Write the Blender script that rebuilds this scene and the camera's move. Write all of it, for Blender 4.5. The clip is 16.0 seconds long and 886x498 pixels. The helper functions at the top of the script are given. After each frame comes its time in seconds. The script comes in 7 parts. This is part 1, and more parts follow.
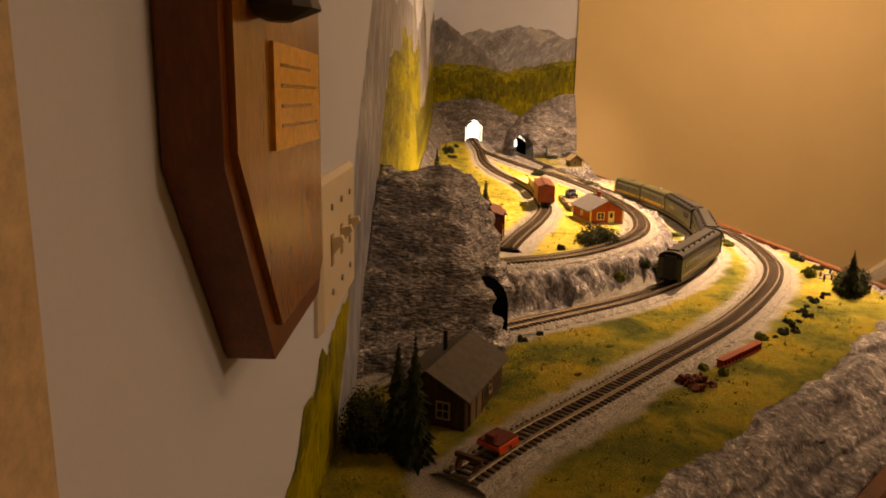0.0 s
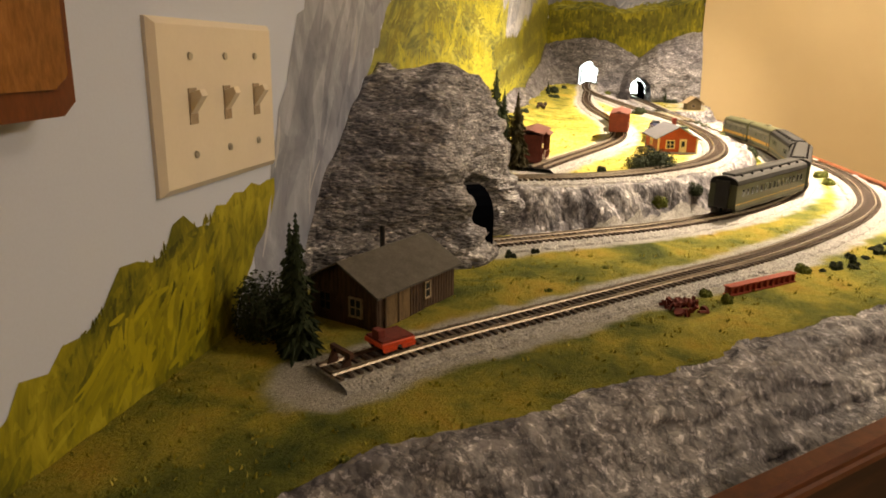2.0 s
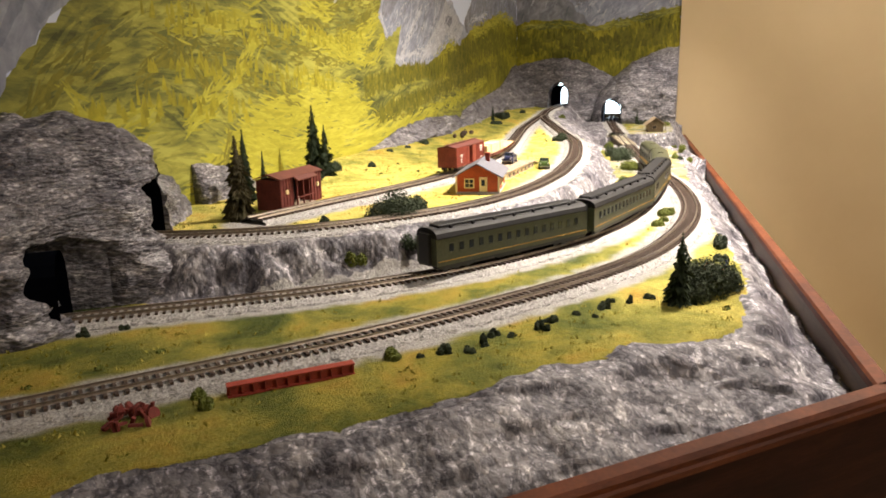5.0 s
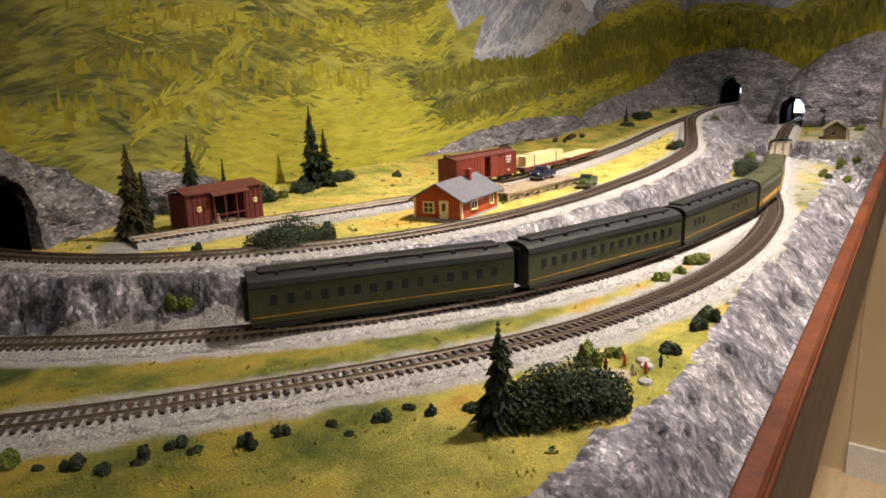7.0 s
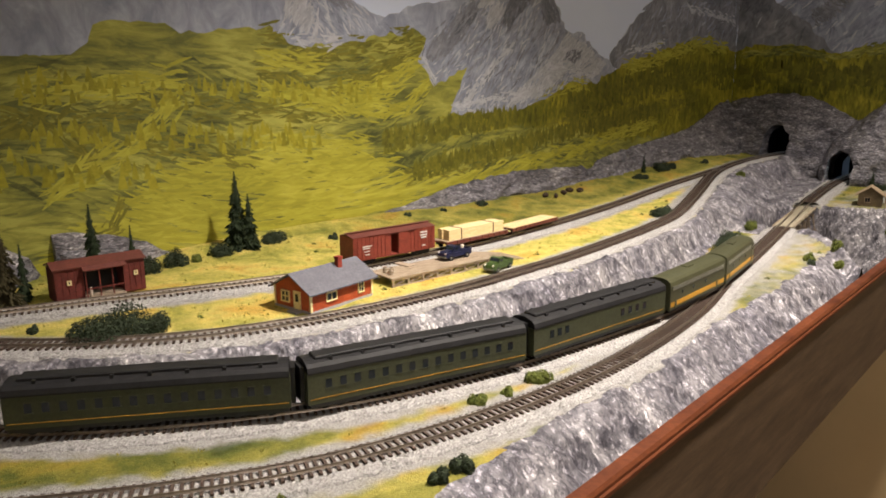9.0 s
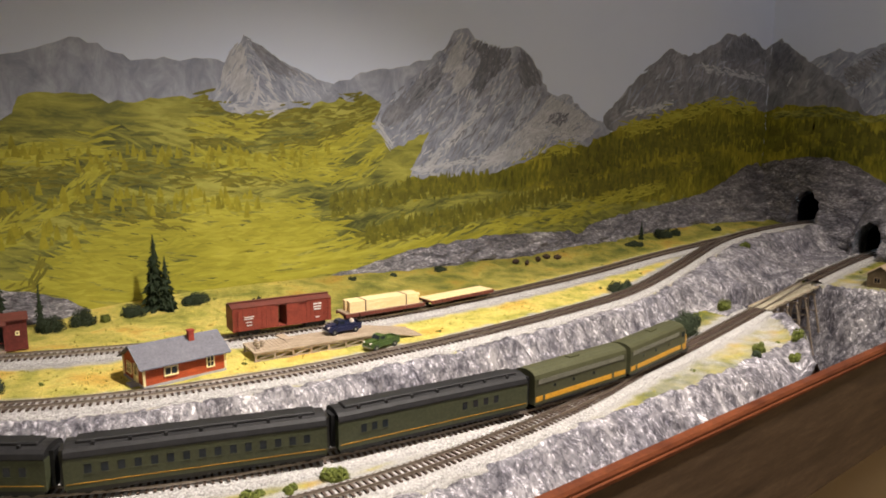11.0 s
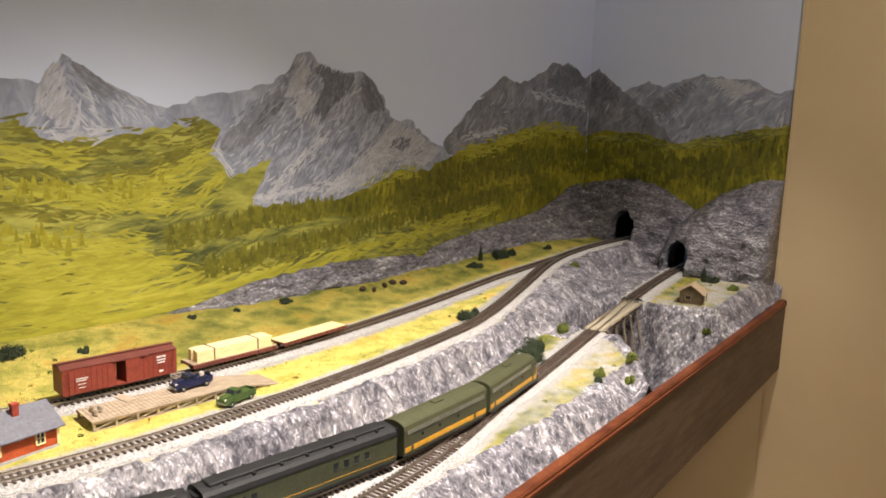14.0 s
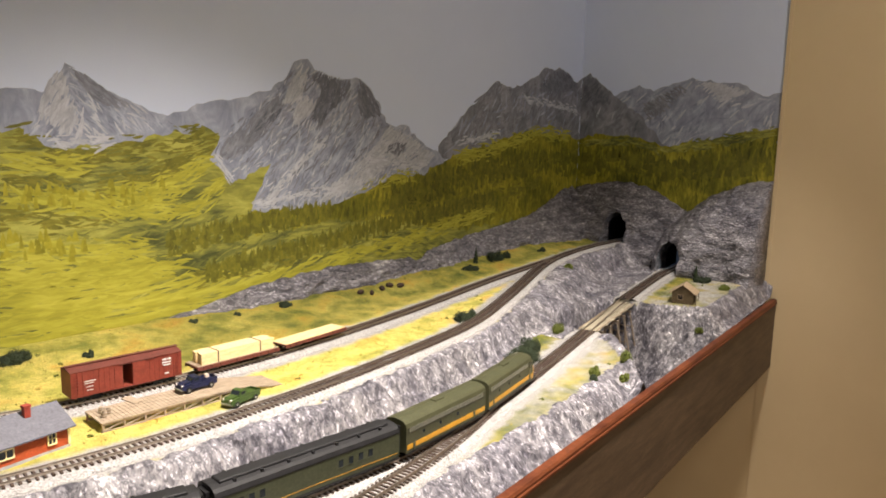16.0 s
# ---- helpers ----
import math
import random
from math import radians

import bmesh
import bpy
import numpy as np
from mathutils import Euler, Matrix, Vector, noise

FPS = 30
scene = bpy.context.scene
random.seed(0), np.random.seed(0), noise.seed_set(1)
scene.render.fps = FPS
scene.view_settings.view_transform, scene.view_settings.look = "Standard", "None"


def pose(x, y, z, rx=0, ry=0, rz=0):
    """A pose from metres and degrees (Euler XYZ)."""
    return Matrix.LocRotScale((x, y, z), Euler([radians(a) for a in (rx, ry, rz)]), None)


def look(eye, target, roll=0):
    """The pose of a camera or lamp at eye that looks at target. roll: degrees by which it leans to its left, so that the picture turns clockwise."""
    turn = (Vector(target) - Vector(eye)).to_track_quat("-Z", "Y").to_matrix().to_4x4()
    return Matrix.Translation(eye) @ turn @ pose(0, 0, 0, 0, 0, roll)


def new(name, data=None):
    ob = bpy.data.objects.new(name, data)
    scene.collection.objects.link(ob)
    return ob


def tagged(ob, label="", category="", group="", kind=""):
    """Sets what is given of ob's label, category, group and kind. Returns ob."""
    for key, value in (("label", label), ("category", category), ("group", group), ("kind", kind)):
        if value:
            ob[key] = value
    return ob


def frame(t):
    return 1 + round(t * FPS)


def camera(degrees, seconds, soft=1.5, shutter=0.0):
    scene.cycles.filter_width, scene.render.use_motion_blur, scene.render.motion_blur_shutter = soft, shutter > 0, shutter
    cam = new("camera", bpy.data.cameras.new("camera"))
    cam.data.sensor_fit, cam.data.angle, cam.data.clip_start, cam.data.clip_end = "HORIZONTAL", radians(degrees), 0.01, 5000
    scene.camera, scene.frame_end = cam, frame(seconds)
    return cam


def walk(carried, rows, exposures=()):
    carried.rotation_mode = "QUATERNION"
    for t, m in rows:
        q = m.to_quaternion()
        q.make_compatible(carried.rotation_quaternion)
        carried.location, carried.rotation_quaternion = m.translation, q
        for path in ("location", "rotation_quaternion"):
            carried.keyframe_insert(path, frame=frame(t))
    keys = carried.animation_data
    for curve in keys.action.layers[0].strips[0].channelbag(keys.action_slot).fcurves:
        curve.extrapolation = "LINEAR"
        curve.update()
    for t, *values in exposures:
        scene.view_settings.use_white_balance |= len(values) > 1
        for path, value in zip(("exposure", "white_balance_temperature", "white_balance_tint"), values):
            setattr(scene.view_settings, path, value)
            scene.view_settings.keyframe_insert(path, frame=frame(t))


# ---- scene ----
cam = camera(63.66, 16.0, soft=1.8)
PATH = [
    (0.0, look((-0.5969, -0.0885, 1.3699), (0.3816, -0.0774, 1.1637), 1.02)),
    (0.5, look((-0.5320, -0.1107, 1.3291), (0.4423, -0.1445, 1.1066), 0.15)),
    (1.0, look((-0.4975, -0.1572, 1.3071), (0.4713, -0.1060, 1.0647), 0.60)),
    (1.5, look((-0.4997, -0.2141, 1.2959), (0.4569, -0.0746, 1.0401), 0.81)),
    (2.0, look((-0.5201, -0.2562, 1.2991), (0.4220, -0.0479, 1.0365), 0.90)),
    (2.5, look((-0.5425, -0.2999, 1.3099), (0.4027, -0.0800, 1.0687), 1.06)),
    (3.0, look((-0.5455, -0.3416, 1.3143), (0.4041, -0.1234, 1.0890), 0.53)),
    (3.5, look((-0.5096, -0.3961, 1.3167), (0.4428, -0.1955, 1.0872), 0.14)),
    (4.0, look((-0.4205, -0.4699, 1.3140), (0.5325, -0.2729, 1.0836), -0.37)),
    (4.5, look((-0.3265, -0.5521, 1.3031), (0.6187, -0.3326, 1.0613), -3.55)),
    (5.0, look((-0.2734, -0.6688, 1.3125), (0.6435, -0.3447, 1.0793), -1.56)),
    (5.2, look((-0.2485, -0.7192, 1.3165), (0.6495, -0.3527, 1.0731), -0.50)),
    (7.3, look((0.1232, -0.9298, 1.3094), (0.8363, -0.2699, 1.0728), -0.86)),
    (7.5, look((0.1544, -0.9677, 1.3153), (0.8265, -0.2674, 1.0746), 0.12)),
    (8.0, look((0.2038, -1.0385, 1.3413), (0.8339, -0.2959, 1.1142), -0.08)),
    (8.5, look((0.2317, -1.0636, 1.3676), (0.8700, -0.3262, 1.1466), -1.00)),
    (9.0, look((0.3051, -1.0767, 1.3993), (0.9652, -0.3591, 1.1771), -0.31)),
    (9.2, look((0.3570, -1.0683, 1.3992), (1.0062, -0.3387, 1.1842), -0.12)),
    (11.3, look((0.5888, -1.2466, 1.4559), (1.1386, -0.4273, 1.2930), 0.38)),
    (11.5, look((0.6016, -1.2435, 1.4677), (1.1794, -0.4450, 1.2991), 0.36)),
    (12.0, look((0.5927, -1.2238, 1.4848), (1.2392, -0.4774, 1.3272), -0.35)),
    (12.5, look((0.5754, -1.2049, 1.4948), (1.2766, -0.5073, 1.3475), 0.15)),
    (13.0, look((0.5610, -1.1902, 1.4972), (1.2854, -0.5190, 1.3398), 1.11)),
    (13.5, look((0.5444, -1.1855, 1.4936), (1.2782, -0.5257, 1.3318), 1.27)),
    (14.0, look((0.5428, -1.1843, 1.4960), (1.2806, -0.5287, 1.3351), 1.75)),
    (14.5, look((0.5335, -1.1847, 1.4961), (1.2713, -0.5283, 1.3387), 1.92)),
    (15.0, look((0.5369, -1.1837, 1.4960), (1.2745, -0.5270, 1.3386), 1.96)),
    (15.5, look((0.5297, -1.1869, 1.4959), (1.2674, -0.5307, 1.3373), 1.92)),
    (16.0, look((0.5190, -1.1948, 1.4967), (1.2642, -0.5462, 1.3421), 1.30)),
]
EXPOSURES = [(0.0, 0.45, 21500, 34), (0.5, 0.70, 18000, 28), (1.0, 0.95, 14000, 20), (1.6, 1.27, 10200, 13), (2.2, 1.35, 9000, 12), (3.0, 1.32, 7700, 11), (4.0, 1.2, 6900, 11), (5.2, 0.8, 6900, 13), (7.4, -0.05, 6800, 14), (9.0, -0.2, 6700, 13), (11.3, -0.18, 6600, 13), (13.0, 0.08, 6600, 13), (16.0, 0.16, 6600, 13)]
walk(cam, PATH, EXPOSURES)

# ---- world and lamps ----
world = bpy.data.worlds.new("world")
world.use_nodes = True
scene.world = world
world.node_tree.nodes["Background"].inputs[0].default_value = (0.9, 0.75, 0.55, 1)
world.node_tree.nodes["Background"].inputs[1].default_value = 0.02


def lamp(kind, name, m, power, colour, **values):
    data = bpy.data.lights.new(name, kind)
    data.energy, data.color = power, colour
    for key, value in values.items():
        if key == "size":
            data.size = value
        if key == "spot_size":
            data.spot_size = radians(value)
        if key == "spot_blend":
            data.spot_blend = value
        if key == "soft":
            data.shadow_soft_size = value
    ob = new(name, data)
    ob.matrix_world = m
    return tagged(ob, "recessed warm ceiling lamp or added fill light shining down", "lamp", kind="structure")


WARM = (1.0, 0.92, 0.83)
lamp("SPOT", "ceiling_spot", look((1.08, -0.96, 2.38), (1.08, -0.66, 1.1)), 205, WARM, spot_size=85, spot_blend=1.0, soft=0.045)
lamp("SPOT", "ceiling_spot", look((2.02, -0.82, 2.38), (2.05, -0.56, 1.1)), 64, WARM, spot_size=58, spot_blend=0.8, soft=0.045)
lamp("SPOT", "ceiling_spot", look((0.05, -1.30, 2.38), (0.16, -0.60, 1.1)), 8, WARM, spot_size=80, spot_blend=1.0, soft=0.045)
lamp("AREA", "ceiling_lamp", look((0.0, -2.8, 2.38), (0.4, -1.4, 0.8)), 14, WARM, size=0.5)
# unseen soft fill, added to brighten the ochre wall
lamp("AREA", "hall_lamp", look((1.55, -1.60, 2.38), (2.4, -1.05, 0.9)), 12, WARM, size=0.4)

# ---- materials ----


def mat(name, rough=0.6, metal=0.0, spec=0.5):
    m = bpy.data.materials.new(name)
    m.use_nodes = True
    nt = m.node_tree
    b = nt.nodes["Principled BSDF"]
    b.inputs["Roughness"].default_value = rough
    b.inputs["Metallic"].default_value = metal
    b.inputs["Specular IOR Level"].default_value = spec
    return m, nt, b


def node(nt, kind, **inputs):
    n = nt.nodes.new(kind)
    for key, value in inputs.items():
        n.inputs[key.replace("_", " ")].default_value = value
    return n


def coords(nt, scale=(1, 1, 1), rot=(0, 0, 0)):
    tc = nt.nodes.new("ShaderNodeTexCoord")
    mp = nt.nodes.new("ShaderNodeMapping")
    mp.inputs["Scale"].default_value = scale
    mp.inputs["Rotation"].default_value = [radians(a) for a in rot]
    nt.links.new(tc.outputs["Object"], mp.inputs["Vector"])
    return mp.outputs["Vector"]


def noise_tex(nt, vec, scale, detail=5, rough=0.6, distort=0.0):
    n = node(nt, "ShaderNodeTexNoise", Scale=scale, Detail=detail, Roughness=rough, Distortion=distort)
    nt.links.new(vec, n.inputs["Vector"])
    return n.outputs["Fac"]


def ramp(nt, fac, stops):
    r = nt.nodes.new("ShaderNodeValToRGB")
    while len(r.color_ramp.elements) < len(stops):
        r.color_ramp.elements.new(0.5)
    for e, (p, c) in zip(r.color_ramp.elements, stops):
        e.position, e.color = p, (*c, 1)
    nt.links.new(fac, r.inputs["Fac"])
    return r.outputs["Color"]


def mixed(nt, fac, a, b, mode="MIX"):
    n = nt.nodes.new("ShaderNodeMix")
    n.data_type, n.blend_type = "RGBA", mode
    for socket, value in ((n.inputs["Factor"], fac), (n.inputs["A"], a), (n.inputs["B"], b)):
        if isinstance(value, (int, float)):
            socket.default_value = value
        elif isinstance(value, tuple):
            socket.default_value = (*value, 1)
        else:
            nt.links.new(value, socket)
    return n.outputs["Result"]


def bump(nt, bsdf, fac, strength, distance):
    b = node(nt, "ShaderNodeBump", Strength=strength, Distance=distance)
    nt.links.new(fac, b.inputs["Height"])
    nt.links.new(b.outputs["Normal"], bsdf.inputs["Normal"])


def grainy(name, stops, scale=60, rough=0.6, metal=0.0, stretch=(1, 1, 1), relief=0.3, depth=0.001, fine=300, spec=0.4, rot=(0, 0, 0), speck=0.28):
    """A surface with colour in two scales of noise, and fine relief."""
    m, nt, b = mat(name, rough, metal, spec)
    v = coords(nt, stretch, rot)
    big = noise_tex(nt, v, scale, 6, 0.65)
    small = noise_tex(nt, v, fine, 4, 0.7)
    base = ramp(nt, big, stops)
    dark = ramp(nt, small, [(0.3, (1 - speck, 1 - speck, 1 - speck)), (0.7, (1 + speck * 0.65, 1 + speck * 0.65, 1 + speck * 0.65))])
    nt.links.new(mixed(nt, 1.0, base, dark, "MULTIPLY"), b.inputs["Base Color"])
    if relief:
        bump(nt, b, mixed(nt, 0.5, big, small), relief, depth)
    return m


def varied(name, colour, rough=0.6, amount=0.25, scale=80, metal=0.0, spec=0.4, relief=0.15, depth=0.0004):
    lo = tuple(c * (1 - amount) for c in colour)
    hi = tuple(min(1, c * (1 + amount)) for c in colour)
    return grainy(name, [(0.3, lo), (0.7, hi)], scale, rough, metal, relief=relief, depth=depth, fine=scale * 6, spec=spec)


M_WALL = grainy("wall_paint_grey", [(0.3, (0.555, 0.625, 0.79)), (0.7, (0.585, 0.655, 0.82))], 5, 0.75, relief=0.05, depth=0.0003, fine=500, speck=0.03)
M_YELLOW = grainy("wall_paint_ochre", [(0.3, (0.60, 0.47, 0.28)), (0.7, (0.64, 0.51, 0.31))], 4, 0.7, relief=0.05, depth=0.0003, fine=500, speck=0.03)
M_CEIL = varied("ceiling_paint", (0.75, 0.72, 0.66), 0.9, 0.04, 20)
M_FLOOR = grainy("floor_wood_light", [(0.3, (0.50, 0.36, 0.20)), (0.7, (0.66, 0.50, 0.31))], 6, 0.35, stretch=(1, 8, 1), relief=0.05, fine=60)
M_WHITE = varied("white_trim_paint", (0.75, 0.73, 0.68), 0.5, 0.05, 30)
M_PLATE = grainy("ivory_plastic", [(0.3, (0.76, 0.68, 0.57)), (0.7, (0.80, 0.72, 0.61))], 30, 0.3, relief=0.02, depth=0.0002, fine=300, speck=0.02)
M_STEEL = varied("screw_steel", (0.5, 0.48, 0.44), 0.35, 0.1, 300, metal=0.9)
M_FASCIA = grainy("fascia_walnut", [(0.25, (0.010, 0.0035, 0.002)), (0.5, (0.026, 0.008, 0.0045)), (0.75, (0.05, 0.016, 0.008))], 7, 0.6, stretch=(1, 1, 9), relief=0.12, depth=0.001, fine=90, spec=0.15)
M_PLY = grainy("fascia_brown_board", [(0.25, (0.036, 0.022, 0.013)), (0.5, (0.080, 0.050, 0.028)), (0.75, (0.135, 0.088, 0.052))], 9, 0.55, stretch=(1, 1, 7), relief=0.15, depth=0.001, fine=110)
M_MOULD = grainy("moulding_mahogany", [(0.3, (0.055, 0.014, 0.006)), (0.7, (0.17, 0.050, 0.019))], 12, 0.55, stretch=(1, 1, 6), relief=0.1, fine=140, spec=0.2)
M_PLAQUE = grainy("plaque_wood", [(0.3, (0.10, 0.022, 0.006)), (0.7, (0.20, 0.055, 0.016))], 10, 0.32, stretch=(4, 4, 1), relief=0.06, fine=120)
M_PLAQUE_IN = grainy("plaque_face_wood", [(0.3, (0.22, 0.085, 0.022)), (0.7, (0.34, 0.14, 0.04))], 10, 0.2, stretch=(4, 4, 1), relief=0.03, fine=120)
M_BRASS = varied("brass_plate", (0.75, 0.42, 0.12), 0.35, 0.1, 40, metal=0.6)


def chipped(nt, v, scale):
    """Broken plaster: crisp facets, each with its own tone, and thin dark cracks between them."""
    warp = nt.nodes.new("ShaderNodeVectorMath")
    warp.operation = "MULTIPLY_ADD"
    wob = node(nt, "ShaderNodeTexNoise", Scale=scale * 0.6, Detail=4, Roughness=0.6)
    nt.links.new(v, wob.inputs["Vector"])
    nt.links.new(wob.outputs["Color"], warp.inputs[0])
    warp.inputs[1].default_value = (0.5 / scale, 0.5 / scale, 0.5 / scale)
    nt.links.new(v, warp.inputs[2])
    cell = node(nt, "ShaderNodeTexVoronoi", Scale=scale, Randomness=1.0)
    nt.links.new(warp.outputs[0], cell.inputs["Vector"])
    small = node(nt, "ShaderNodeTexVoronoi", Scale=scale * 2.7, Randomness=1.0)
    nt.links.new(warp.outputs[0], small.inputs["Vector"])
    tone = mixed(nt, 0.5, cell.outputs["Color"], small.outputs["Color"])
    sep = nt.nodes.new("ShaderNodeSeparateColor")
    nt.links.new(tone, sep.inputs["Color"])
    height = mixed(nt, 0.45, cell.outputs["Distance"], small.outputs["Distance"])
    return height, sep.outputs["Red"]


def rock_colour(nt, v, scale=85):
    """Cast plaster rock: blue-grey washes, dark cracks, and short dry-brushed white flecks."""
    height, tone = chipped(nt, v, scale)
    wash = noise_tex(nt, v, 26, 9, 0.70, 0.6)
    grit = noise_tex(nt, v, 210, 4, 0.65, 0.3)
    blot = noise_tex(nt, v, 7, 4, 0.6)
    base = ramp(nt, wash, [(0.30, (0.085, 0.082, 0.094)), (0.43, (0.155, 0.150, 0.165)), (0.56, (0.270, 0.263, 0.275)), (0.70, (0.45, 0.442, 0.45))])
    facet = ramp(nt, tone, [(0.20, (0.70, 0.70, 0.72)), (0.5, (1, 1, 1)), (0.80, (1.25, 1.25, 1.24))])
    crack = noise_tex(nt, v, 58, 7, 0.68, 0.2)
    crack = ramp(nt, crack, [(0.450, (1.03, 1.03, 1.03)), (0.492, (0.44, 0.44, 0.47)), (0.508, (0.44, 0.44, 0.47)), (0.55, (1.03, 1.03, 1.03))])
    fleck = ramp(nt, grit, [(0.32, (0.62, 0.62, 0.65)), (0.46, (0.95, 0.95, 0.95)), (0.575, (1.05, 1.05, 1.05)), (0.61, (2.3, 2.3, 2.32))])
    big = ramp(nt, blot, [(0.3, (0.78, 0.77, 0.82)), (0.7, (1.12, 1.10, 1.06))])
    c = base
    for layer in (facet, crack, fleck, big):
        c = mixed(nt, 1.0, c, layer, "MULTIPLY")
    inv = ramp(nt, height, [(0.0, (1, 1, 1)), (0.8, (0, 0, 0))])
    return c, mixed(nt, 0.45, inv, mixed(nt, 0.5, wash, grit))


def rock_material(name, seed=0.0):
    m, nt, b = mat(name, 0.42, 0, 0.5)
    c, relief = rock_colour(nt, coords(nt, (0.65, 0.65, 1.7), (8, 14, 20 + seed)))
    nt.links.new(c, b.inputs["Base Color"])
    bump(nt, b, relief, 1.0, 0.009)
    return m


M_ROCK = rock_material("rock_grey")


def terrain_material():
    """Layout ground: the slope picks rock, two colour layers weigh flat ground between straw, green and brown."""
    m, nt, b = mat("layout_ground", 0.9, 0, 0.2)
    v = coords(nt)
    at = nt.nodes.new("ShaderNodeAttribute")
    at.attribute_name = "cover"
    sep = nt.nodes.new("ShaderNodeSeparateColor")
    nt.links.new(at.outputs["Color"], sep.inputs["Color"])
    patch = noise_tex(nt, v, 14, 5, 0.6, 0.3)
    fibre = noise_tex(nt, v, 420, 4, 0.75)
    mid = noise_tex(nt, v, 70, 5, 0.7)
    green = ramp(nt, patch, [(0.32, (0.055, 0.08, 0.02)), (0.44, (0.15, 0.165, 0.034)), (0.55, (0.31, 0.275, 0.05)), (0.65, (0.40, 0.29, 0.055)), (0.76, (0.30, 0.17, 0.045))])
    straw = ramp(nt, patch, [(0.30, (0.26, 0.28, 0.06)), (0.42, (0.52, 0.47, 0.11)), (0.54, (0.74, 0.62, 0.18)), (0.66, (0.68, 0.44, 0.10))])
    c = mixed(nt, sep.outputs["Green"], green, straw)
    dots = ramp(nt, mid, [(0.28, (0.72, 0.76, 0.62)), (0.5, (1, 1, 1)), (0.72, (1.12, 1.08, 0.92))])
    hair = ramp(nt, fibre, [(0.3, (0.72, 0.72, 0.68)), (0.7, (1.25, 1.25, 1.2))])
    c = mixed(nt, 1.0, mixed(nt, 1.0, c, dots, "MULTIPLY"), hair, "MULTIPLY")
    gravel = ramp(nt, noise_tex(nt, v, 520, 3, 0.8), [(0.3, (0.22, 0.214, 0.21)), (0.5, (0.45, 0.44, 0.43)), (0.7, (0.69, 0.68, 0.67))])
    gravel = mixed(nt, 1.0, gravel, ramp(nt, mid, [(0.3, (0.8, 0.78, 0.74)), (0.7, (1.1, 1.1, 1.1))]), "MULTIPLY")
    c = mixed(nt, sep.outputs["Blue"], c, gravel)
    rv = coords(nt, (0.95, 0.85, 0.42), (6, 10, 40))
    rock, relief = rock_colour(nt, rv, 70)
    edge = nt.nodes.new("ShaderNodeMath")
    edge.operation = "MULTIPLY_ADD"
    nt.links.new(mid, edge.inputs[0])
    edge.inputs[1].default_value = 0.9
    nt.links.new(sep.outputs["Red"], edge.inputs[2])
    mask = ramp(nt, edge.outputs[0], [(0.86, (0, 0, 0)), (1.0, (1, 1, 1))])
    c = mixed(nt, mask, c, rock)
    nt.links.new(c, b.inputs["Base Color"])
    shine = ramp(nt, mask, [(0.0, (0.92, 0.92, 0.92)), (1.0, (0.45, 0.45, 0.45))])
    nt.links.new(shine, b.inputs["Roughness"])
    bump(nt, b, mixed(nt, mask, fibre, relief), 0.9, 0.0045)
    return m


M_TERRAIN = terrain_material()
M_BALLAST = grainy("ballast_grey", [(0.32, (0.20, 0.192, 0.185)), (0.5, (0.40, 0.39, 0.378)), (0.68, (0.63, 0.62, 0.605))], 480, 0.9, relief=1.0, depth=0.002, fine=900, spec=0.2)
M_TIE = varied("tie_brown", (0.072, 0.048, 0.036), 0.8, 0.35, 120)
M_RAIL = varied("rail_nickel", (0.34, 0.29, 0.24), 0.42, 0.25, 150, metal=0.9)
M_OLIVE = varied("engine_olive_green", (0.060, 0.062, 0.032), 0.42, 0.12, 60, relief=0.05)
M_COACH = varied("coach_green", (0.052, 0.058, 0.032), 0.40, 0.12, 60, relief=0.05)
M_GOLD = varied("engine_gold", (0.58, 0.30, 0.025), 0.4, 0.08, 60, relief=0.05)
M_BLACK = varied("flat_black", (0.012, 0.012, 0.013), 0.45, 0.3, 90)
M_ROOFBLACK = varied("coach_roof_black", (0.016, 0.016, 0.017), 0.62, 0.3, 90, spec=0.25)
M_STRIPE = varied("coach_stripe_gold", (0.42, 0.22, 0.02), 0.5, 0.1, 60, relief=0)
M_GRILLE = varied("grille_silver", (0.30, 0.30, 0.25), 0.4, 0.15, 90, metal=0.4)
M_GLASS = varied("dark_glass", (0.02, 0.025, 0.03), 0.08, 0.1, 40, relief=0)
M_CREAM = varied("cream_paint", (0.85, 0.72, 0.38), 0.6, 0.08, 90)
M_RED = varied("station_red_board", (0.42, 0.075, 0.022), 0.65, 0.2, 90)
M_ROOF = varied("roof_grey", (0.135, 0.135, 0.158), 0.75, 0.12, 60, relief=0.12)
M_BRICKRED = varied("chimney_red", (0.32, 0.05, 0.03), 0.7, 0.2, 200)
M_CONC = varied("footing_grey", (0.36, 0.35, 0.36), 0.85, 0.15, 120)
M_BOX = varied("boxcar_red", (0.22, 0.042, 0.025), 0.55, 0.15, 60)
M_BUNK = varied("weathered_barn_red", (0.135, 0.026, 0.018), 0.75, 0.3, 60)
M_BOXROOF = varied("boxcar_roof_brown", (0.13, 0.036, 0.026), 0.6, 0.2, 60)
M_DECK = grainy("weathered_deck", [(0.3, (0.24, 0.18, 0.12)), (0.7, (0.46, 0.37, 0.27))], 50, 0.85, stretch=(1, 6, 1), relief=0.3)
M_PLANK = grainy("bridge_plank", [(0.3, (0.32, 0.28, 0.20)), (0.7, (0.50, 0.45, 0.33))], 60, 0.85, stretch=(1, 6, 1), relief=0.3)
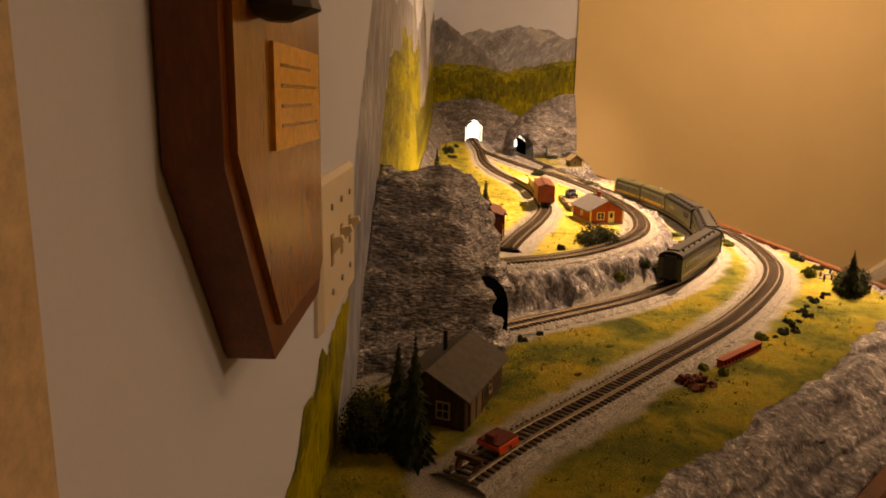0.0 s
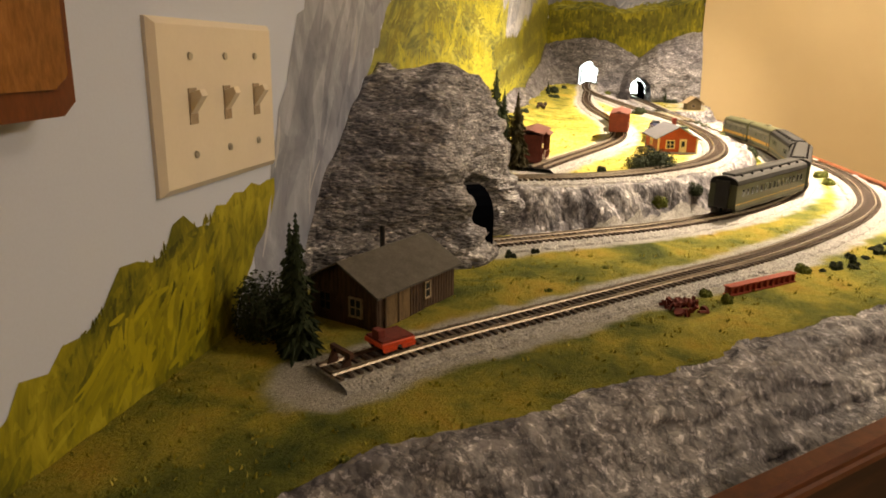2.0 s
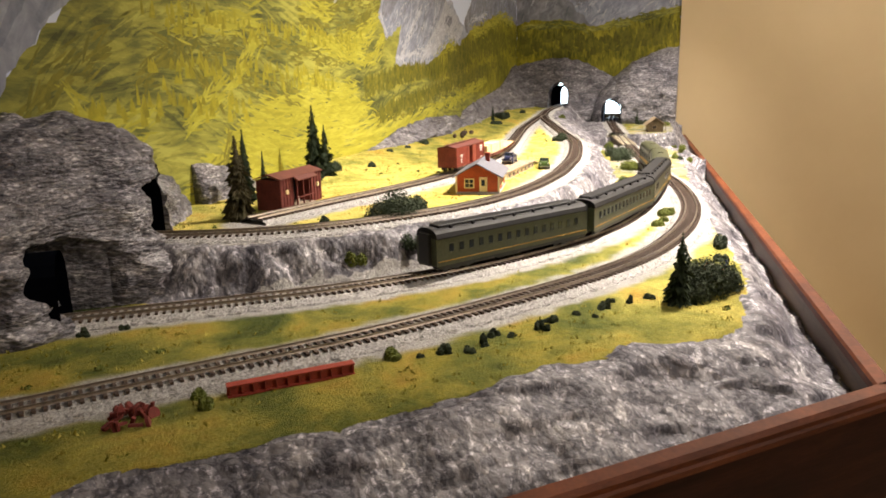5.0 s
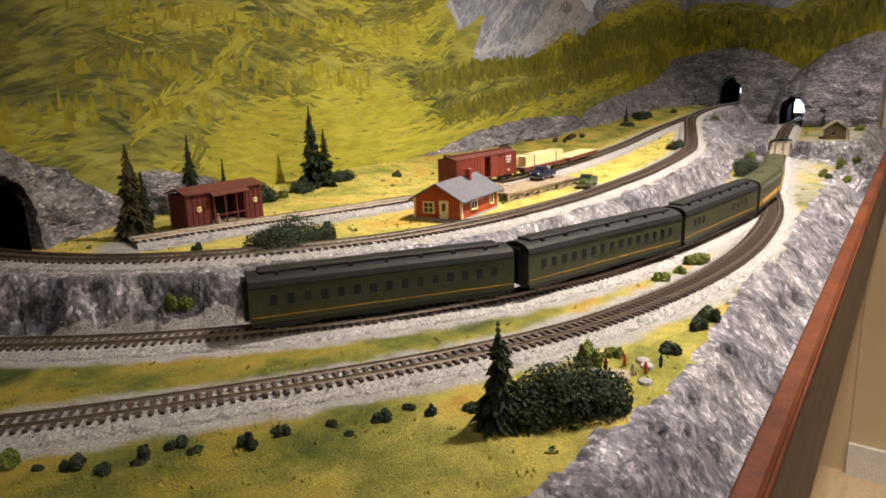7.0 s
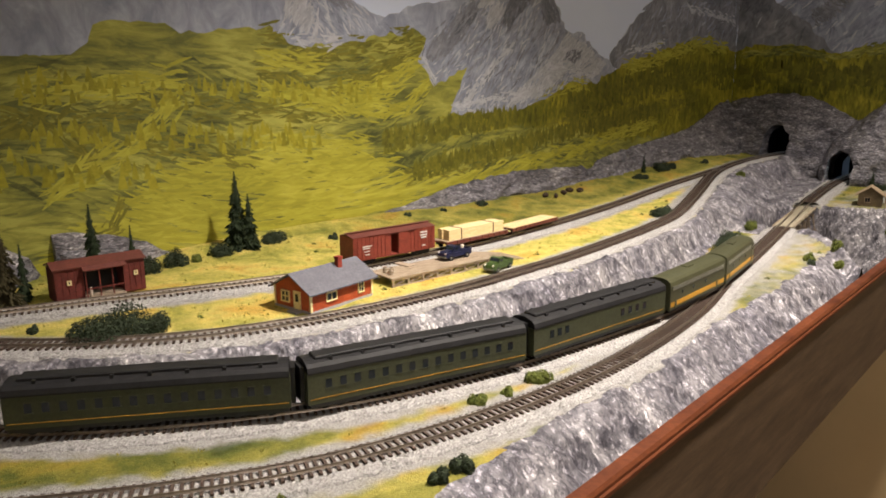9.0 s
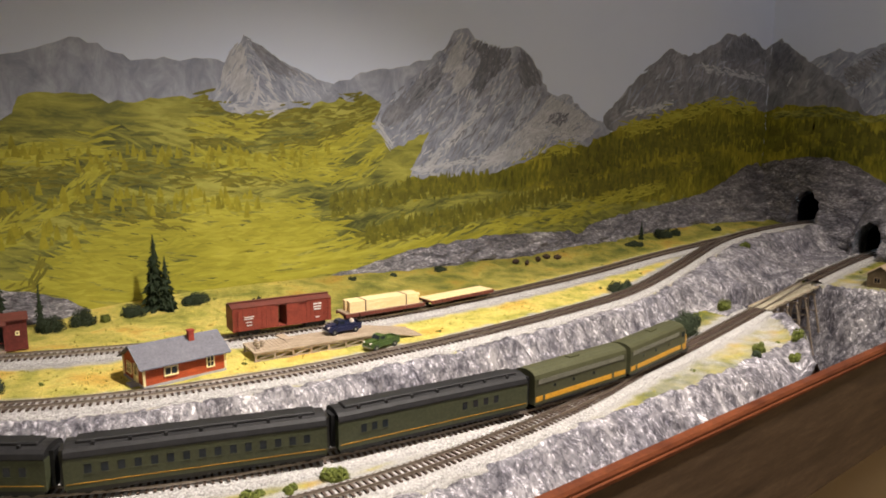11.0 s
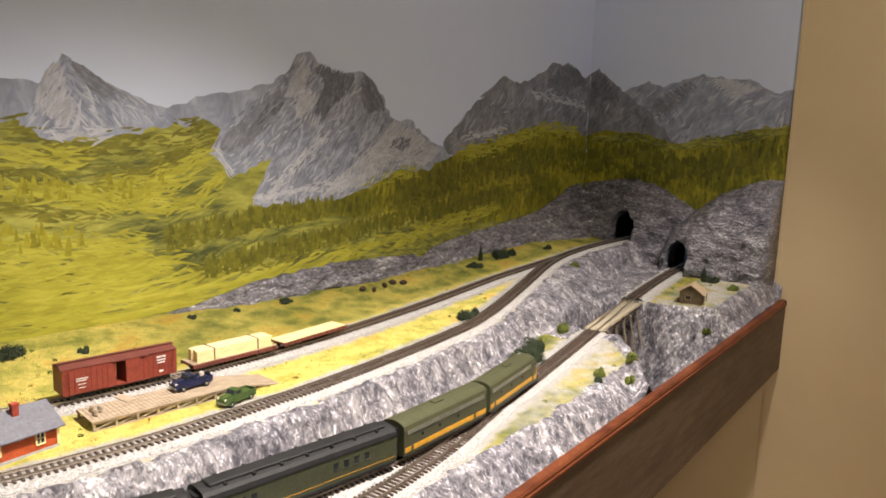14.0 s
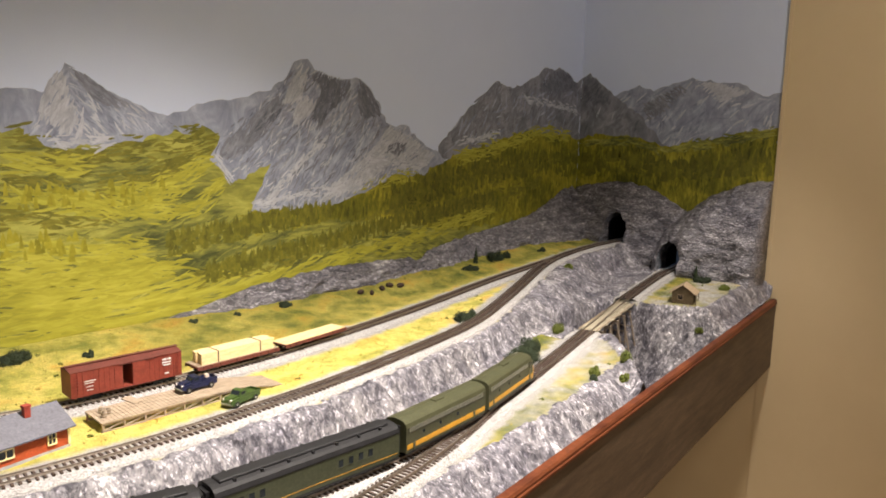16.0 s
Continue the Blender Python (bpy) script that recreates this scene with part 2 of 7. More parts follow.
M_LUMBER = grainy("pale_lumber", [(0.3, (0.68, 0.50, 0.24)), (0.7, (0.88, 0.70, 0.40))], 40, 0.7, stretch=(1, 8, 8), relief=0.2)
M_SHEDWOOD = grainy("shed_boards", [(0.3, (0.030, 0.018, 0.012)), (0.7, (0.105, 0.060, 0.038))], 60, 0.85, stretch=(6, 6, 1), relief=0.4)
M_SHEDDOOR = grainy("shed_door_boards", [(0.3, (0.10, 0.065, 0.035)), (0.7, (0.24, 0.16, 0.085))], 60, 0.85, stretch=(6, 6, 1), relief=0.4)
M_SHEDROOF = varied("shed_roof_felt", (0.095, 0.088, 0.080), 0.9, 0.2, 120, relief=0.4)
M_TRUCKGREEN = varied("truck_green", (0.050, 0.085, 0.020), 0.35, 0.1, 60)
M_TRUCKBLUE = varied("truck_navy", (0.012, 0.016, 0.05), 0.35, 0.2, 60)
M_SPEEDER = varied("speeder_orange_red", (0.62, 0.07, 0.025), 0.5, 0.15, 60)
M_SCRAP = varied("scrap_maroon", (0.16, 0.028, 0.022), 0.75, 0.4, 200, relief=0.5)
M_RUST = varied("dark_rust", (0.060, 0.024, 0.014), 0.85, 0.4, 200, relief=0.5)
M_TIMBER = varied("trestle_timber", (0.24, 0.19, 0.14), 0.85, 0.3, 120)
M_HUT = varied("hut_boards", (0.20, 0.15, 0.085), 0.85, 0.25, 120)
M_HUTROOF = varied("hut_roof", (0.36, 0.27, 0.17), 0.85, 0.2, 120)
M_FIR = varied("fir_needles", (0.022, 0.036, 0.014), 0.9, 0.4, 250)
M_FIRBROWN = varied("fir_needles_brown", (0.060, 0.050, 0.020), 0.9, 0.4, 250)
M_BUSH = varied("bush_dark_green", (0.032, 0.046, 0.022), 0.9, 0.4, 250)
M_BUSHLIGHT = varied("bush_yellow_green", (0.13, 0.155, 0.028), 0.9, 0.4, 250)
M_TRUNK = varied("trunk_brown", (0.07, 0.045, 0.028), 0.9, 0.3, 200)
M_BROWN = varied("figure_brown", (0.05, 0.03, 0.02), 0.8, 0.3, 200)
M_PALE = varied("figure_pale", (0.6, 0.5, 0.42), 0.7, 0.2, 200)
M_BLUE = varied("figure_blue", (0.04, 0.06, 0.20), 0.7, 0.2, 200)
M_ORANGE = varied("figure_orange", (0.6, 0.15, 0.03), 0.7, 0.2, 200)
M_STONE = varied("picnic_stone", (0.35, 0.33, 0.33), 0.9, 0.3, 200)
M_LETTER = varied("white_lettering", (0.75, 0.72, 0.68), 0.6, 0.05, 60, relief=0)


def glow(name, colour, strength):
    m = bpy.data.materials.new(name)
    m.use_nodes = True
    nt = m.node_tree
    nt.nodes.clear()
    e, o = nt.nodes.new("ShaderNodeEmission"), nt.nodes.new("ShaderNodeOutputMaterial")
    e.inputs[0].default_value, e.inputs[1].default_value = (*colour, 1), strength
    nt.links.new(e.outputs[0], o.inputs[0])
    return m


M_DAY = glow("daylight_pane", (0.62, 0.84, 1.0), 3.2)
# near-black colour that stands for the shade deep in the tunnels
M_TUNNEL_DARK = mat("tunnel_soot", 1.0, 0, 0.0)[0]
M_TUNNEL_DARK.node_tree.nodes["Principled BSDF"].inputs["Base Color"].default_value = (0.002, 0.0025, 0.004, 1)
M_BLUEDARK = varied("tunnel_lining_blue_black", (0.003, 0.006, 0.014), 1.0, 0.3, 60, relief=0)
M_BLUEDARK.node_tree.nodes["Principled BSDF"].inputs["Specular IOR Level"].default_value = 0.05

# ---- mesh helpers ----


class Build:
    """Collects vertices and faces of one mesh."""

    def __init__(self):
        self.v, self.f = [], []

    def add(self, verts, faces, m=None):
        n = len(self.v)
        self.v += [tuple(m @ Vector(p)) if m else tuple(p) for p in verts]
        self.f += [tuple(n + i for i in f) for f in faces]
        return self

    def box(self, x0, x1, y0, y1, z0, z1, m=None, bevel=0.0):
        if bevel:
            b = bevel
            ring = [(x0 + b, y0), (x1 - b, y0), (x1, y0 + b), (x1, y1 - b), (x1 - b, y1), (x0 + b, y1), (x0, y1 - b), (x0, y0 + b)]
            inner = [(x0 + b, y0 + b), (x1 - b, y0 + b), (x1 - b, y0 + b), (x1 - b, y1 - b), (x1 - b, y1 - b), (x0 + b, y1 - b), (x0 + b, y1 - b), (x0 + b, y0 + b)]
            verts = [(*p, z0) for p in ring] + [(*p, z1 - b) for p in ring] + [(x0 + b, y0 + b, z1), (x1 - b, y0 + b, z1), (x1 - b, y1 - b, z1), (x0 + b, y1 - b, z1)]
            faces = [tuple(range(7, -1, -1))] + [(i, (i + 1) % 8, 8 + (i + 1) % 8, 8 + i) for i in range(8)]
            top = [16, 17, 17, 18, 18, 19, 19, 16]
            for i in range(8):
                a, c = top[i], top[(i + 1) % 8]
                faces.append((8 + i, 8 + (i + 1) % 8, c) if a == c else (8 + i, 8 + (i + 1) % 8, c, a))
            faces.append((16, 17, 18, 19))
            return self.add(verts, faces, m)
        v = [(x, y, z) for z in (z0, z1) for x, y in ((x0, y0), (x1, y0), (x1, y1), (x0, y1))]
        return self.add(v, [(3, 2, 1, 0), (4, 5, 6, 7), (0, 1, 5, 4), (1, 2, 6, 5), (2, 3, 7, 6), (3, 0, 4, 7)], m)

    def prism(self, outline, axis, a, b, m=None):
        """A closed outline of pairs, pulled from a to b along the axis x, y or z."""
        put = {"x": lambda p, q: (q, *p), "y": lambda p, q: (p[0], q, p[1]), "z": lambda p, q: (*p, q)}[axis]
        n = len(outline)
        v = [put(p, a) for p in outline] + [put(p, b) for p in outline]
        f = [tuple(range(n - 1, -1, -1)), tuple(range(n, 2 * n))] + [(i, (i + 1) % n, n + (i + 1) % n, n + i) for i in range(n)]
        return self.add(v, f, m)

    def rod(self, p, q, r0, r1=None, sides=8):
        p, q = Vector(p), Vector(q)
        r1 = r0 if r1 is None else r1
        t = (q - p).to_track_quat("Z", "Y").to_matrix()
        ring = [(math.cos(2 * math.pi * i / sides), math.sin(2 * math.pi * i / sides)) for i in range(sides)]
        v = [p + t @ Vector((c * r0, s * r0, 0)) for c, s in ring] + [q + t @ Vector((c * r1, s * r1, 0)) for c, s in ring]
        f = [(i, (i + 1) % sides, sides + (i + 1) % sides, sides + i) for i in range(sides)] + [tuple(range(sides - 1, -1, -1)), tuple(range(sides, 2 * sides))]
        return self.add(v, f)

    def lathe(self, profile, centre, sides=10):
        n = len(profile)
        v = [(centre[0] + r * math.cos(2 * math.pi * i / sides), centre[1] + r * math.sin(2 * math.pi * i / sides), centre[2] + z) for r, z in profile for i in range(sides)]
        f = [(k * sides + i, k * sides + (i + 1) % sides, (k + 1) * sides + (i + 1) % sides, (k + 1) * sides + i) for k in range(n - 1) for i in range(sides)]
        return self.add(v, f + [tuple(range(sides - 1, -1, -1)), tuple(range((n - 1) * sides, n * sides))])

    def grid(self, pts):
        """Rows of points of equal length."""
        w = len(pts[0])
        return self.add([p for r in pts for p in r], [(a * w + b, a * w + b + 1, (a + 1) * w + b + 1, (a + 1) * w + b) for a in range(len(pts) - 1) for b in range(w - 1)])

    def mesh(self, name, smooth=False):
        me = bpy.data.meshes.new(name)
        me.from_pydata(self.v, [], self.f)
        me.validate()
        if smooth:
            me.shade_smooth()
        return me


def part(name, build, material, parent=None, label="", smooth=False):
    me = build.mesh(name, smooth)
    me.materials.append(material)
    ob = new(name, me)
    if parent:
        ob.parent = parent
    return tagged(ob, label)


def thing(name, m, label, category, group="", kind=""):
    ob = new(name)
    ob.empty_display_size = 0.02
    ob.matrix_world = m
    return tagged(ob, label, category, group, kind)


def solid(name, build, material, label, category, group="", kind="", smooth=False, m=None):
    ob = part(name, build, material, None, "", smooth)
    if m:
        ob.matrix_world = m
    return tagged(ob, label, category, group, kind)


def arc_table(points):
    """A smooth line through plan points, as an array of x, y and the length along it."""
    p = [Vector((*q, 0)) for q in points]
    out = []
    for i in range(len(p) - 1):
        a, b, c, d = p[max(i - 1, 0)], p[i], p[i + 1], p[min(i + 2, len(p) - 1)]
        for k in range(24):
            t = k / 24
            out.append(0.5 * (2 * b + (c - a) * t + (2 * a - 5 * b + 4 * c - d) * t * t + (3 * b - a - 3 * c + d) * t ** 3))
    out.append(p[-1])
    xy = np.array([(q.x, q.y) for q in out])
    for _ in range(6):
        xy[1:-1] = (xy[:-2] + 2 * xy[1:-1] + xy[2:]) / 4
    s = np.r_[0, np.cumsum(np.hypot(*np.diff(xy, axis=0).T))]
    return xy, s


def along(line, s):
    """Place and heading of a line at a length along it."""
    xy, ss = line
    x, y = np.interp(s, ss, xy[:, 0]), np.interp(s, ss, xy[:, 1])
    h = 0.004
    dx = np.interp(s + h, ss, xy[:, 0]) - np.interp(s - h, ss, xy[:, 0])
    dy = np.interp(s + h, ss, xy[:, 1]) - np.interp(s - h, ss, xy[:, 1])
    return float(x), float(y), math.atan2(dy, dx)


def nearest(line, X, Y):
    """Distance to a line and on which side (positive to its right) for arrays of places."""
    xy, ss = line
    k = xy[::3]
    best = np.full(X.shape, 1e9)
    side = np.zeros(X.shape)
    for i in range(len(k) - 1):
        d = k[i + 1] - k[i]
        L = d @ d
        t = np.clip(((X - k[i][0]) * d[0] + (Y - k[i][1]) * d[1]) / max(L, 1e-12), 0, 1)
        px, py = X - k[i][0] - t * d[0], Y - k[i][1] - t * d[1]
        q = np.hypot(px, py)
        near = q < best
        best = np.where(near, q, best)
        side = np.where(near, np.sign(d[1] * px - d[0] * py), side)
    return best, side


def smooth01(a):
    a = np.clip(a, 0, 1)
    return a * a * (3 - 2 * a)

# ---- room ----
END = 2.542          # east wall
DEPTH = 0.607        # how far the painted part of the east wall comes forward


def wall_box(name, x0, x1, y0, y1, z0, z1, material, label):
    return solid(name, Build().box(x0, x1, y0, y1, z0, z1), material, label, "wall", kind="structure")


wall_box("wall_north", -2.2, END, 0.0, 0.12, 0.0, 2.4, M_WALL, "pale grey painted wall behind the layout")
# the east wall is pierced by the two tunnels of the layout
TUNNEL_A, TUNNEL_B = (-0.175, 1.195), (-0.372, 1.140)
wall_box("wall_east_low", END, END + 0.10, -0.607, 0.12, 0.0, 1.0, M_YELLOW, "ochre painted wall under the layout")
painted_end = thing("wall_east_painted", pose(0, 0, 0), "pale grey end wall pierced by two tunnel openings", "wall", kind="structure")
for y0, y1, z0, z1 in ((-0.607, 0.12, 1.0, 1.10), (-0.607, -0.22, 1.235, 2.4), (-0.22, 0.12, 1.29, 2.4), (-0.13, 0.12, 1.10, 1.29), (-0.607, -0.425, 1.10, 1.235), (-0.33, -0.22, 1.10, 1.235)):
    part("wall_block", Build().box(END, END + 0.10, y0, y1, z0, z1), M_WALL, painted_end)
wall_box("wall_east", END - 0.004, END + 0.10, -4.2, -DEPTH, 0.0, 2.4, M_YELLOW, "warm ochre painted wall beside the layout")
wall_box("wall_south", -2.3, END + 0.1, -4.3, -4.2, 0.0, 2.4, M_YELLOW, "plain ochre painted wall")
wall_box("wall_west", -2.3, -2.2, -4.2, 0.12, 0.0, 2.4, M_YELLOW, "plain ochre painted wall")
solid("floor", Build().box(-2.3, END + 0.1, -4.3, 0.12, -0.1, 0.0), M_FLOOR, "light honey-coloured wooden floor", "floor", kind="structure")
solid("ceiling", Build().box(-2.3, END + 0.1, -4.3, 0.12, 2.4, 2.5), M_CEIL, "plain white ceiling", "ceiling", kind="structure")
solid("trim", Build().box(END - 0.007, END + 0.001, -DEPTH - 0.006, -DEPTH + 0.004, 1.09, 2.4), M_YELLOW, "thin ochre corner bead beside the painted scenery", "trim", kind="structure")
baseb = Build().box(END - 0.020, END - 0.004, -1.40, -DEPTH, 0.0, 0.11)
solid("baseboard", baseb, M_WHITE, "white painted baseboard on the ochre wall", "baseboard", kind="structure")

# stair skirt and dark carpeted flight going up along the ochre wall
stairs = thing("staircase", pose(END - 0.004, -1.45, 0), "dark carpeted stair flight with white skirt board", "staircase")
slope = 0.75
part("skirt_board", Build().prism([(0.0, 0.20), (-2.0, 0.20 + 2.0 * slope), (-2.0, 0.27 + 2.0 * slope), (0.0, 0.27)], "x", -0.03, 0.0), M_WHITE, stairs, "white slanting skirt board")
for k in range(9):
    part("step", Build().box(-0.9, -0.03, -0.06 - 0.235 * (k + 1), -0.06 - 0.235 * k, 0, 0.176 * (k + 1)), varied("stair_carpet", (0.055, 0.012, 0.008), 0.95, 0.3, 200) if k == 0 else bpy.data.materials["stair_carpet"], stairs)

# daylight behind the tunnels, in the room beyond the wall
# near-black arched sheets, added to paint the shade in the wall openings
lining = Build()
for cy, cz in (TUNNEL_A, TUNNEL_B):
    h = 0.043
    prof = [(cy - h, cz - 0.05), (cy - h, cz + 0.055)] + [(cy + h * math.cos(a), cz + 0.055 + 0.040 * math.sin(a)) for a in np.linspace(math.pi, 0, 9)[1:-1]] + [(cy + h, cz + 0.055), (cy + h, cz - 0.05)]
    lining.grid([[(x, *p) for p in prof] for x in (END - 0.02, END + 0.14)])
solid("tunnel_lining", lining, M_TUNNEL_DARK, "near-black sheets for the shade behind the rock portals", "tunnel", kind="structure")
solid("backdrop", Build().box(END + 0.75, END + 0.76, -0.58, 0.03, 1.125, 1.38), M_DAY, "bright window light in the room beyond the tunnels", "window", kind="structure")

# ---- painted mural ----


def stroke_paint(name, stops, rough=0.55, relief=0.25, stretch=(1, 1, 1), scale=20, rot=(0, 0, 0), broad=0.0):
    """Brushed paint: streaky noise, with each single stroke a little different."""
    m, nt, b = mat(name, rough, 0, 0.3)
    v = coords(nt, stretch, rot)
    streak = noise_tex(nt, v, scale, 8, 0.7, 0.6)
    geo = nt.nodes.new("ShaderNodeNewGeometry")
    add = nt.nodes.new("ShaderNodeMath")
    add.operation = "MULTIPLY_ADD"
    nt.links.new(geo.outputs["Random Per Island"], add.inputs[0])
    add.inputs[1].default_value = 0.26
    sub = nt.nodes.new("ShaderNodeMath")
    sub.operation = "SUBTRACT"
    nt.links.new(streak, sub.inputs[0])
    sub.inputs[1].default_value = 0.13 + broad * 0.5
    wash = nt.nodes.new("ShaderNodeMath")
    wash.operation = "MULTIPLY_ADD"
    nt.links.new(noise_tex(nt, coords(nt, (1, 1, 1.9), (0, 14, 0)), 5.5, 3, 0.5, 0.5), wash.inputs[0])
    wash.inputs[1].default_value = broad
    nt.links.new(sub.outputs[0], wash.inputs[2])
    nt.links.new(wash.outputs[0], add.inputs[2])
    nt.links.new(ramp(nt, add.outputs[0], stops), b.inputs["Base Color"])
    bump(nt, b, streak, relief, 0.0008)
    return m


HILL = [(0.25, (0.060, 0.070, 0.022)), (0.42, (0.145, 0.152, 0.038)), (0.58, (0.270, 0.268, 0.052)), (0.75, (0.395, 0.382, 0.085))]
HILLDARK = [(0.25, (0.055, 0.06, 0.008)), (0.45, (0.15, 0.145, 0.014)), (0.6, (0.27, 0.245, 0.022)), (0.78, (0.42, 0.37, 0.04))]
GREY = [(0.25, (0.145, 0.165, 0.222)), (0.45, (0.24, 0.264, 0.340)), (0.6, (0.335, 0.362, 0.452)), (0.78, (0.48, 0.51, 0.61))]
P_HILL = stroke_paint("paint_meadow", HILL, stretch=(0.8, 1, 3.2), rot=(0, 12, 0), broad=0.9)
P_HILLDARK = stroke_paint("paint_wooded_hill", HILLDARK, stretch=(2.4, 2.4, 0.8), scale=28, broad=0.9)
P_TREE = stroke_paint("paint_trees", [(0.25, (0.07, 0.075, 0.012)), (0.5, (0.13, 0.125, 0.016)), (0.75, (0.20, 0.185, 0.022))], scale=60)
P_MID = stroke_paint("paint_bushes", [(0.25, (0.17, 0.16, 0.014)), (0.5, (0.27, 0.25, 0.02)), (0.75, (0.38, 0.34, 0.03))], scale=50)
P_FRONT = stroke_paint("paint_front_hill", [(0.25, (0.16, 0.15, 0.015)), (0.5, (0.30, 0.27, 0.02)), (0.75, (0.44, 0.38, 0.03))], scale=16)
P_GREYMID = stroke_paint("paint_mountain_shade", [(0.25, (0.135, 0.142, 0.172)), (0.5, (0.21, 0.22, 0.262)), (0.75, (0.30, 0.315, 0.368))], scale=20)
P_GREY = stroke_paint("paint_mountain", GREY, stretch=(1.6, 1.6, 1.0), scale=16, rot=(0, 40, 0))
P_GREYDARK = stroke_paint("paint_far_mountain", [(0.25, (0.10, 0.104, 0.122)), (0.5, (0.19, 0.197, 0.228)), (0.75, (0.32, 0.33, 0.372))], stretch=(1.6, 1.6, 1), scale=16, rot=(0, -35, 0))
P_LIGHT = stroke_paint("paint_snow_light", [(0.25, (0.35, 0.362, 0.41)), (0.75, (0.53, 0.545, 0.60))], scale=60)
P_YELLOW = stroke_paint("paint_bright_meadow", [(0.25, (0.25, 0.24, 0.028)), (0.5, (0.355, 0.335, 0.040)), (0.75, (0.46, 0.43, 0.064))], stretch=(0.7, 1, 4), scale=22, broad=0.5)

mural = thing("mural", pose(0, 0, 0), "hand-painted mural of grey mountains above yellow-green hills", "mural")


def on_wall(wall, u, z, level):
    return (u, -0.00007 * level, z) if wall == "n" else (END - 0.00007 * level, u, z)


def rough_outline(pts, step=0.02, jag=0.006, seed=0):
    out = []
    for i in range(len(pts)):
        a, b = Vector(pts[i]), Vector(pts[(i + 1) % len(pts)])
        n = max(1, int((b - a).length / step))
        for k in range(n):
            p = a.lerp(b, k / n)
            if k:
                d = Vector((-(b - a).y, (b - a).x)).normalized()
                p = p + d * jag * noise.noise((p.x * 45 + seed, p.y * 45, seed)) * 2
            out.append((p.x, p.y))
    return out


def painted(name, wall, pts, material, level, jag=0.005, seed=0, label=""):
    o = rough_outline(pts, 0.012, jag, seed)
    b = Build()
    v = [on_wall(wall, u, z, level) for u, z in o]
    b.add(v, [tuple(range(len(v)))])
    return part(name, b, material, mural, label)


def inside(pts, u, z):
    hit = False
    for (a, b), (c, d) in zip(pts, pts[1:] + pts[:1]):
        if (b > z) != (d > z) and u < (c - a) * (z - b) / (d - b) + a:
            hit = not hit
    return hit


def strokes(name, wall, pts, material, level, count, length, width, angle, spread=15, label=""):
    """Separate brush strokes inside an outline."""
    b = Build()
    us, zs = [p[0] for p in pts], [p[1] for p in pts]
    made = 0
    rnd = random.Random(name + str(count))
    while made < count:
        u, z = rnd.uniform(min(us), max(us)), rnd.uniform(min(zs), max(zs))
        made += 1
        if not inside(pts, u, z):
            continue
        a = radians(angle(u, z) if callable(angle) else angle) + radians(rnd.gauss(0, spread))
        l, w = length * rnd.uniform(0.4, 1.3), width * rnd.uniform(0.5, 1.4)
        c, s = math.cos(a), math.sin(a)
        if not (inside(pts, u + c * l * 0.6, z + s * l * 0.6) and inside(pts, u - c * l * 0.6, z - s * l * 0.6)):
            continue
        curve = rnd.uniform(-0.3, 0.3) * l
        row = []
        for k in range(4):
            t = k / 3 - 0.5
            ww = w * (0.35 if k in (0, 3) else 1) / 2
            pu, pz = u + c * l * t - s * curve * t * t, z + s * l * t + c * curve * t * t
            row.append([(pu - s * ww, pz + c * ww), (pu + s * ww, pz - c * ww)])
        jl = level + rnd.uniform(0, 0.45)
        b.grid([[on_wall(wall, *p, jl) for p in r] for r in row])
    ob = part(name, b, material, mural, label)
    return tagged(ob, kind="stuff")


RIDGE_FAR = [(0.44, 1.46), (0.55, 1.52), (0.651, 1.548), (0.733, 1.575), (0.803, 1.545), (0.841, 1.549), (0.94, 1.555), (1.05, 1.51), (1.154, 1.523), (1.245, 1.554), (1.304, 1.563), (1.39, 1.585), (1.45, 1.45), (1.0, 1.43), (0.6, 1.42)]
HILLS = [(0.14, 1.08), (0.17, 1.226), (0.25, 1.283), (0.31, 1.345), (0.40, 1.42), (0.486, 1.441), (0.613, 1.444), (0.658, 1.49), (0.72, 1.492), (0.793, 1.48), (0.917, 1.498), (0.965, 1.466), (1.036, 1.474), (1.142, 1.488), (1.233, 1.503), (1.30, 1.48), (1.40, 1.46), (1.515, 1.41), (1.635, 1.40), (1.767, 1.412), (1.9, 1.44), (2.035, 1.471), (2.15, 1.50), (2.266, 1.522), (2.4, 1.51), (2.541, 1.50), (2.541, 1.08)]
WOODED = [(1.14, 1.30), (1.32, 1.345), (1.515, 1.36), (1.635, 1.40), (1.767, 1.412), (1.9, 1.44), (2.035, 1.471), (2.15, 1.50), (2.266, 1.522), (2.4, 1.51), (2.541, 1.50), (2.541, 1.25), (2.2, 1.26), (1.95, 1.26), (1.7, 1.30), (1.5, 1.315), (1.3, 1.29)]
CRAG = [(-0.08, 1.08), (-0.05, 1.13), (0.0, 1.21), (0.045, 1.296), (0.112, 1.385), (0.17, 1.43), (0.22, 1.50), (0.30, 1.56), (0.36, 1.53), (0.42, 1.55), (0.52, 1.50), (0.64, 1.475), (0.613, 1.444), (0.486, 1.441), (0.40, 1.42), (0.31, 1.345), (0.25, 1.283), (0.167, 1.226), (0.09, 1.16), (0.03, 1.08)]
PEAK_A = [(0.922, 1.487), (0.947, 1.538), (0.987, 1.598), (1.02, 1.58), (1.058, 1.558), (1.12, 1.53), (1.187, 1.498), (1.10, 1.49), (1.036, 1.474), (0.965, 1.466)]
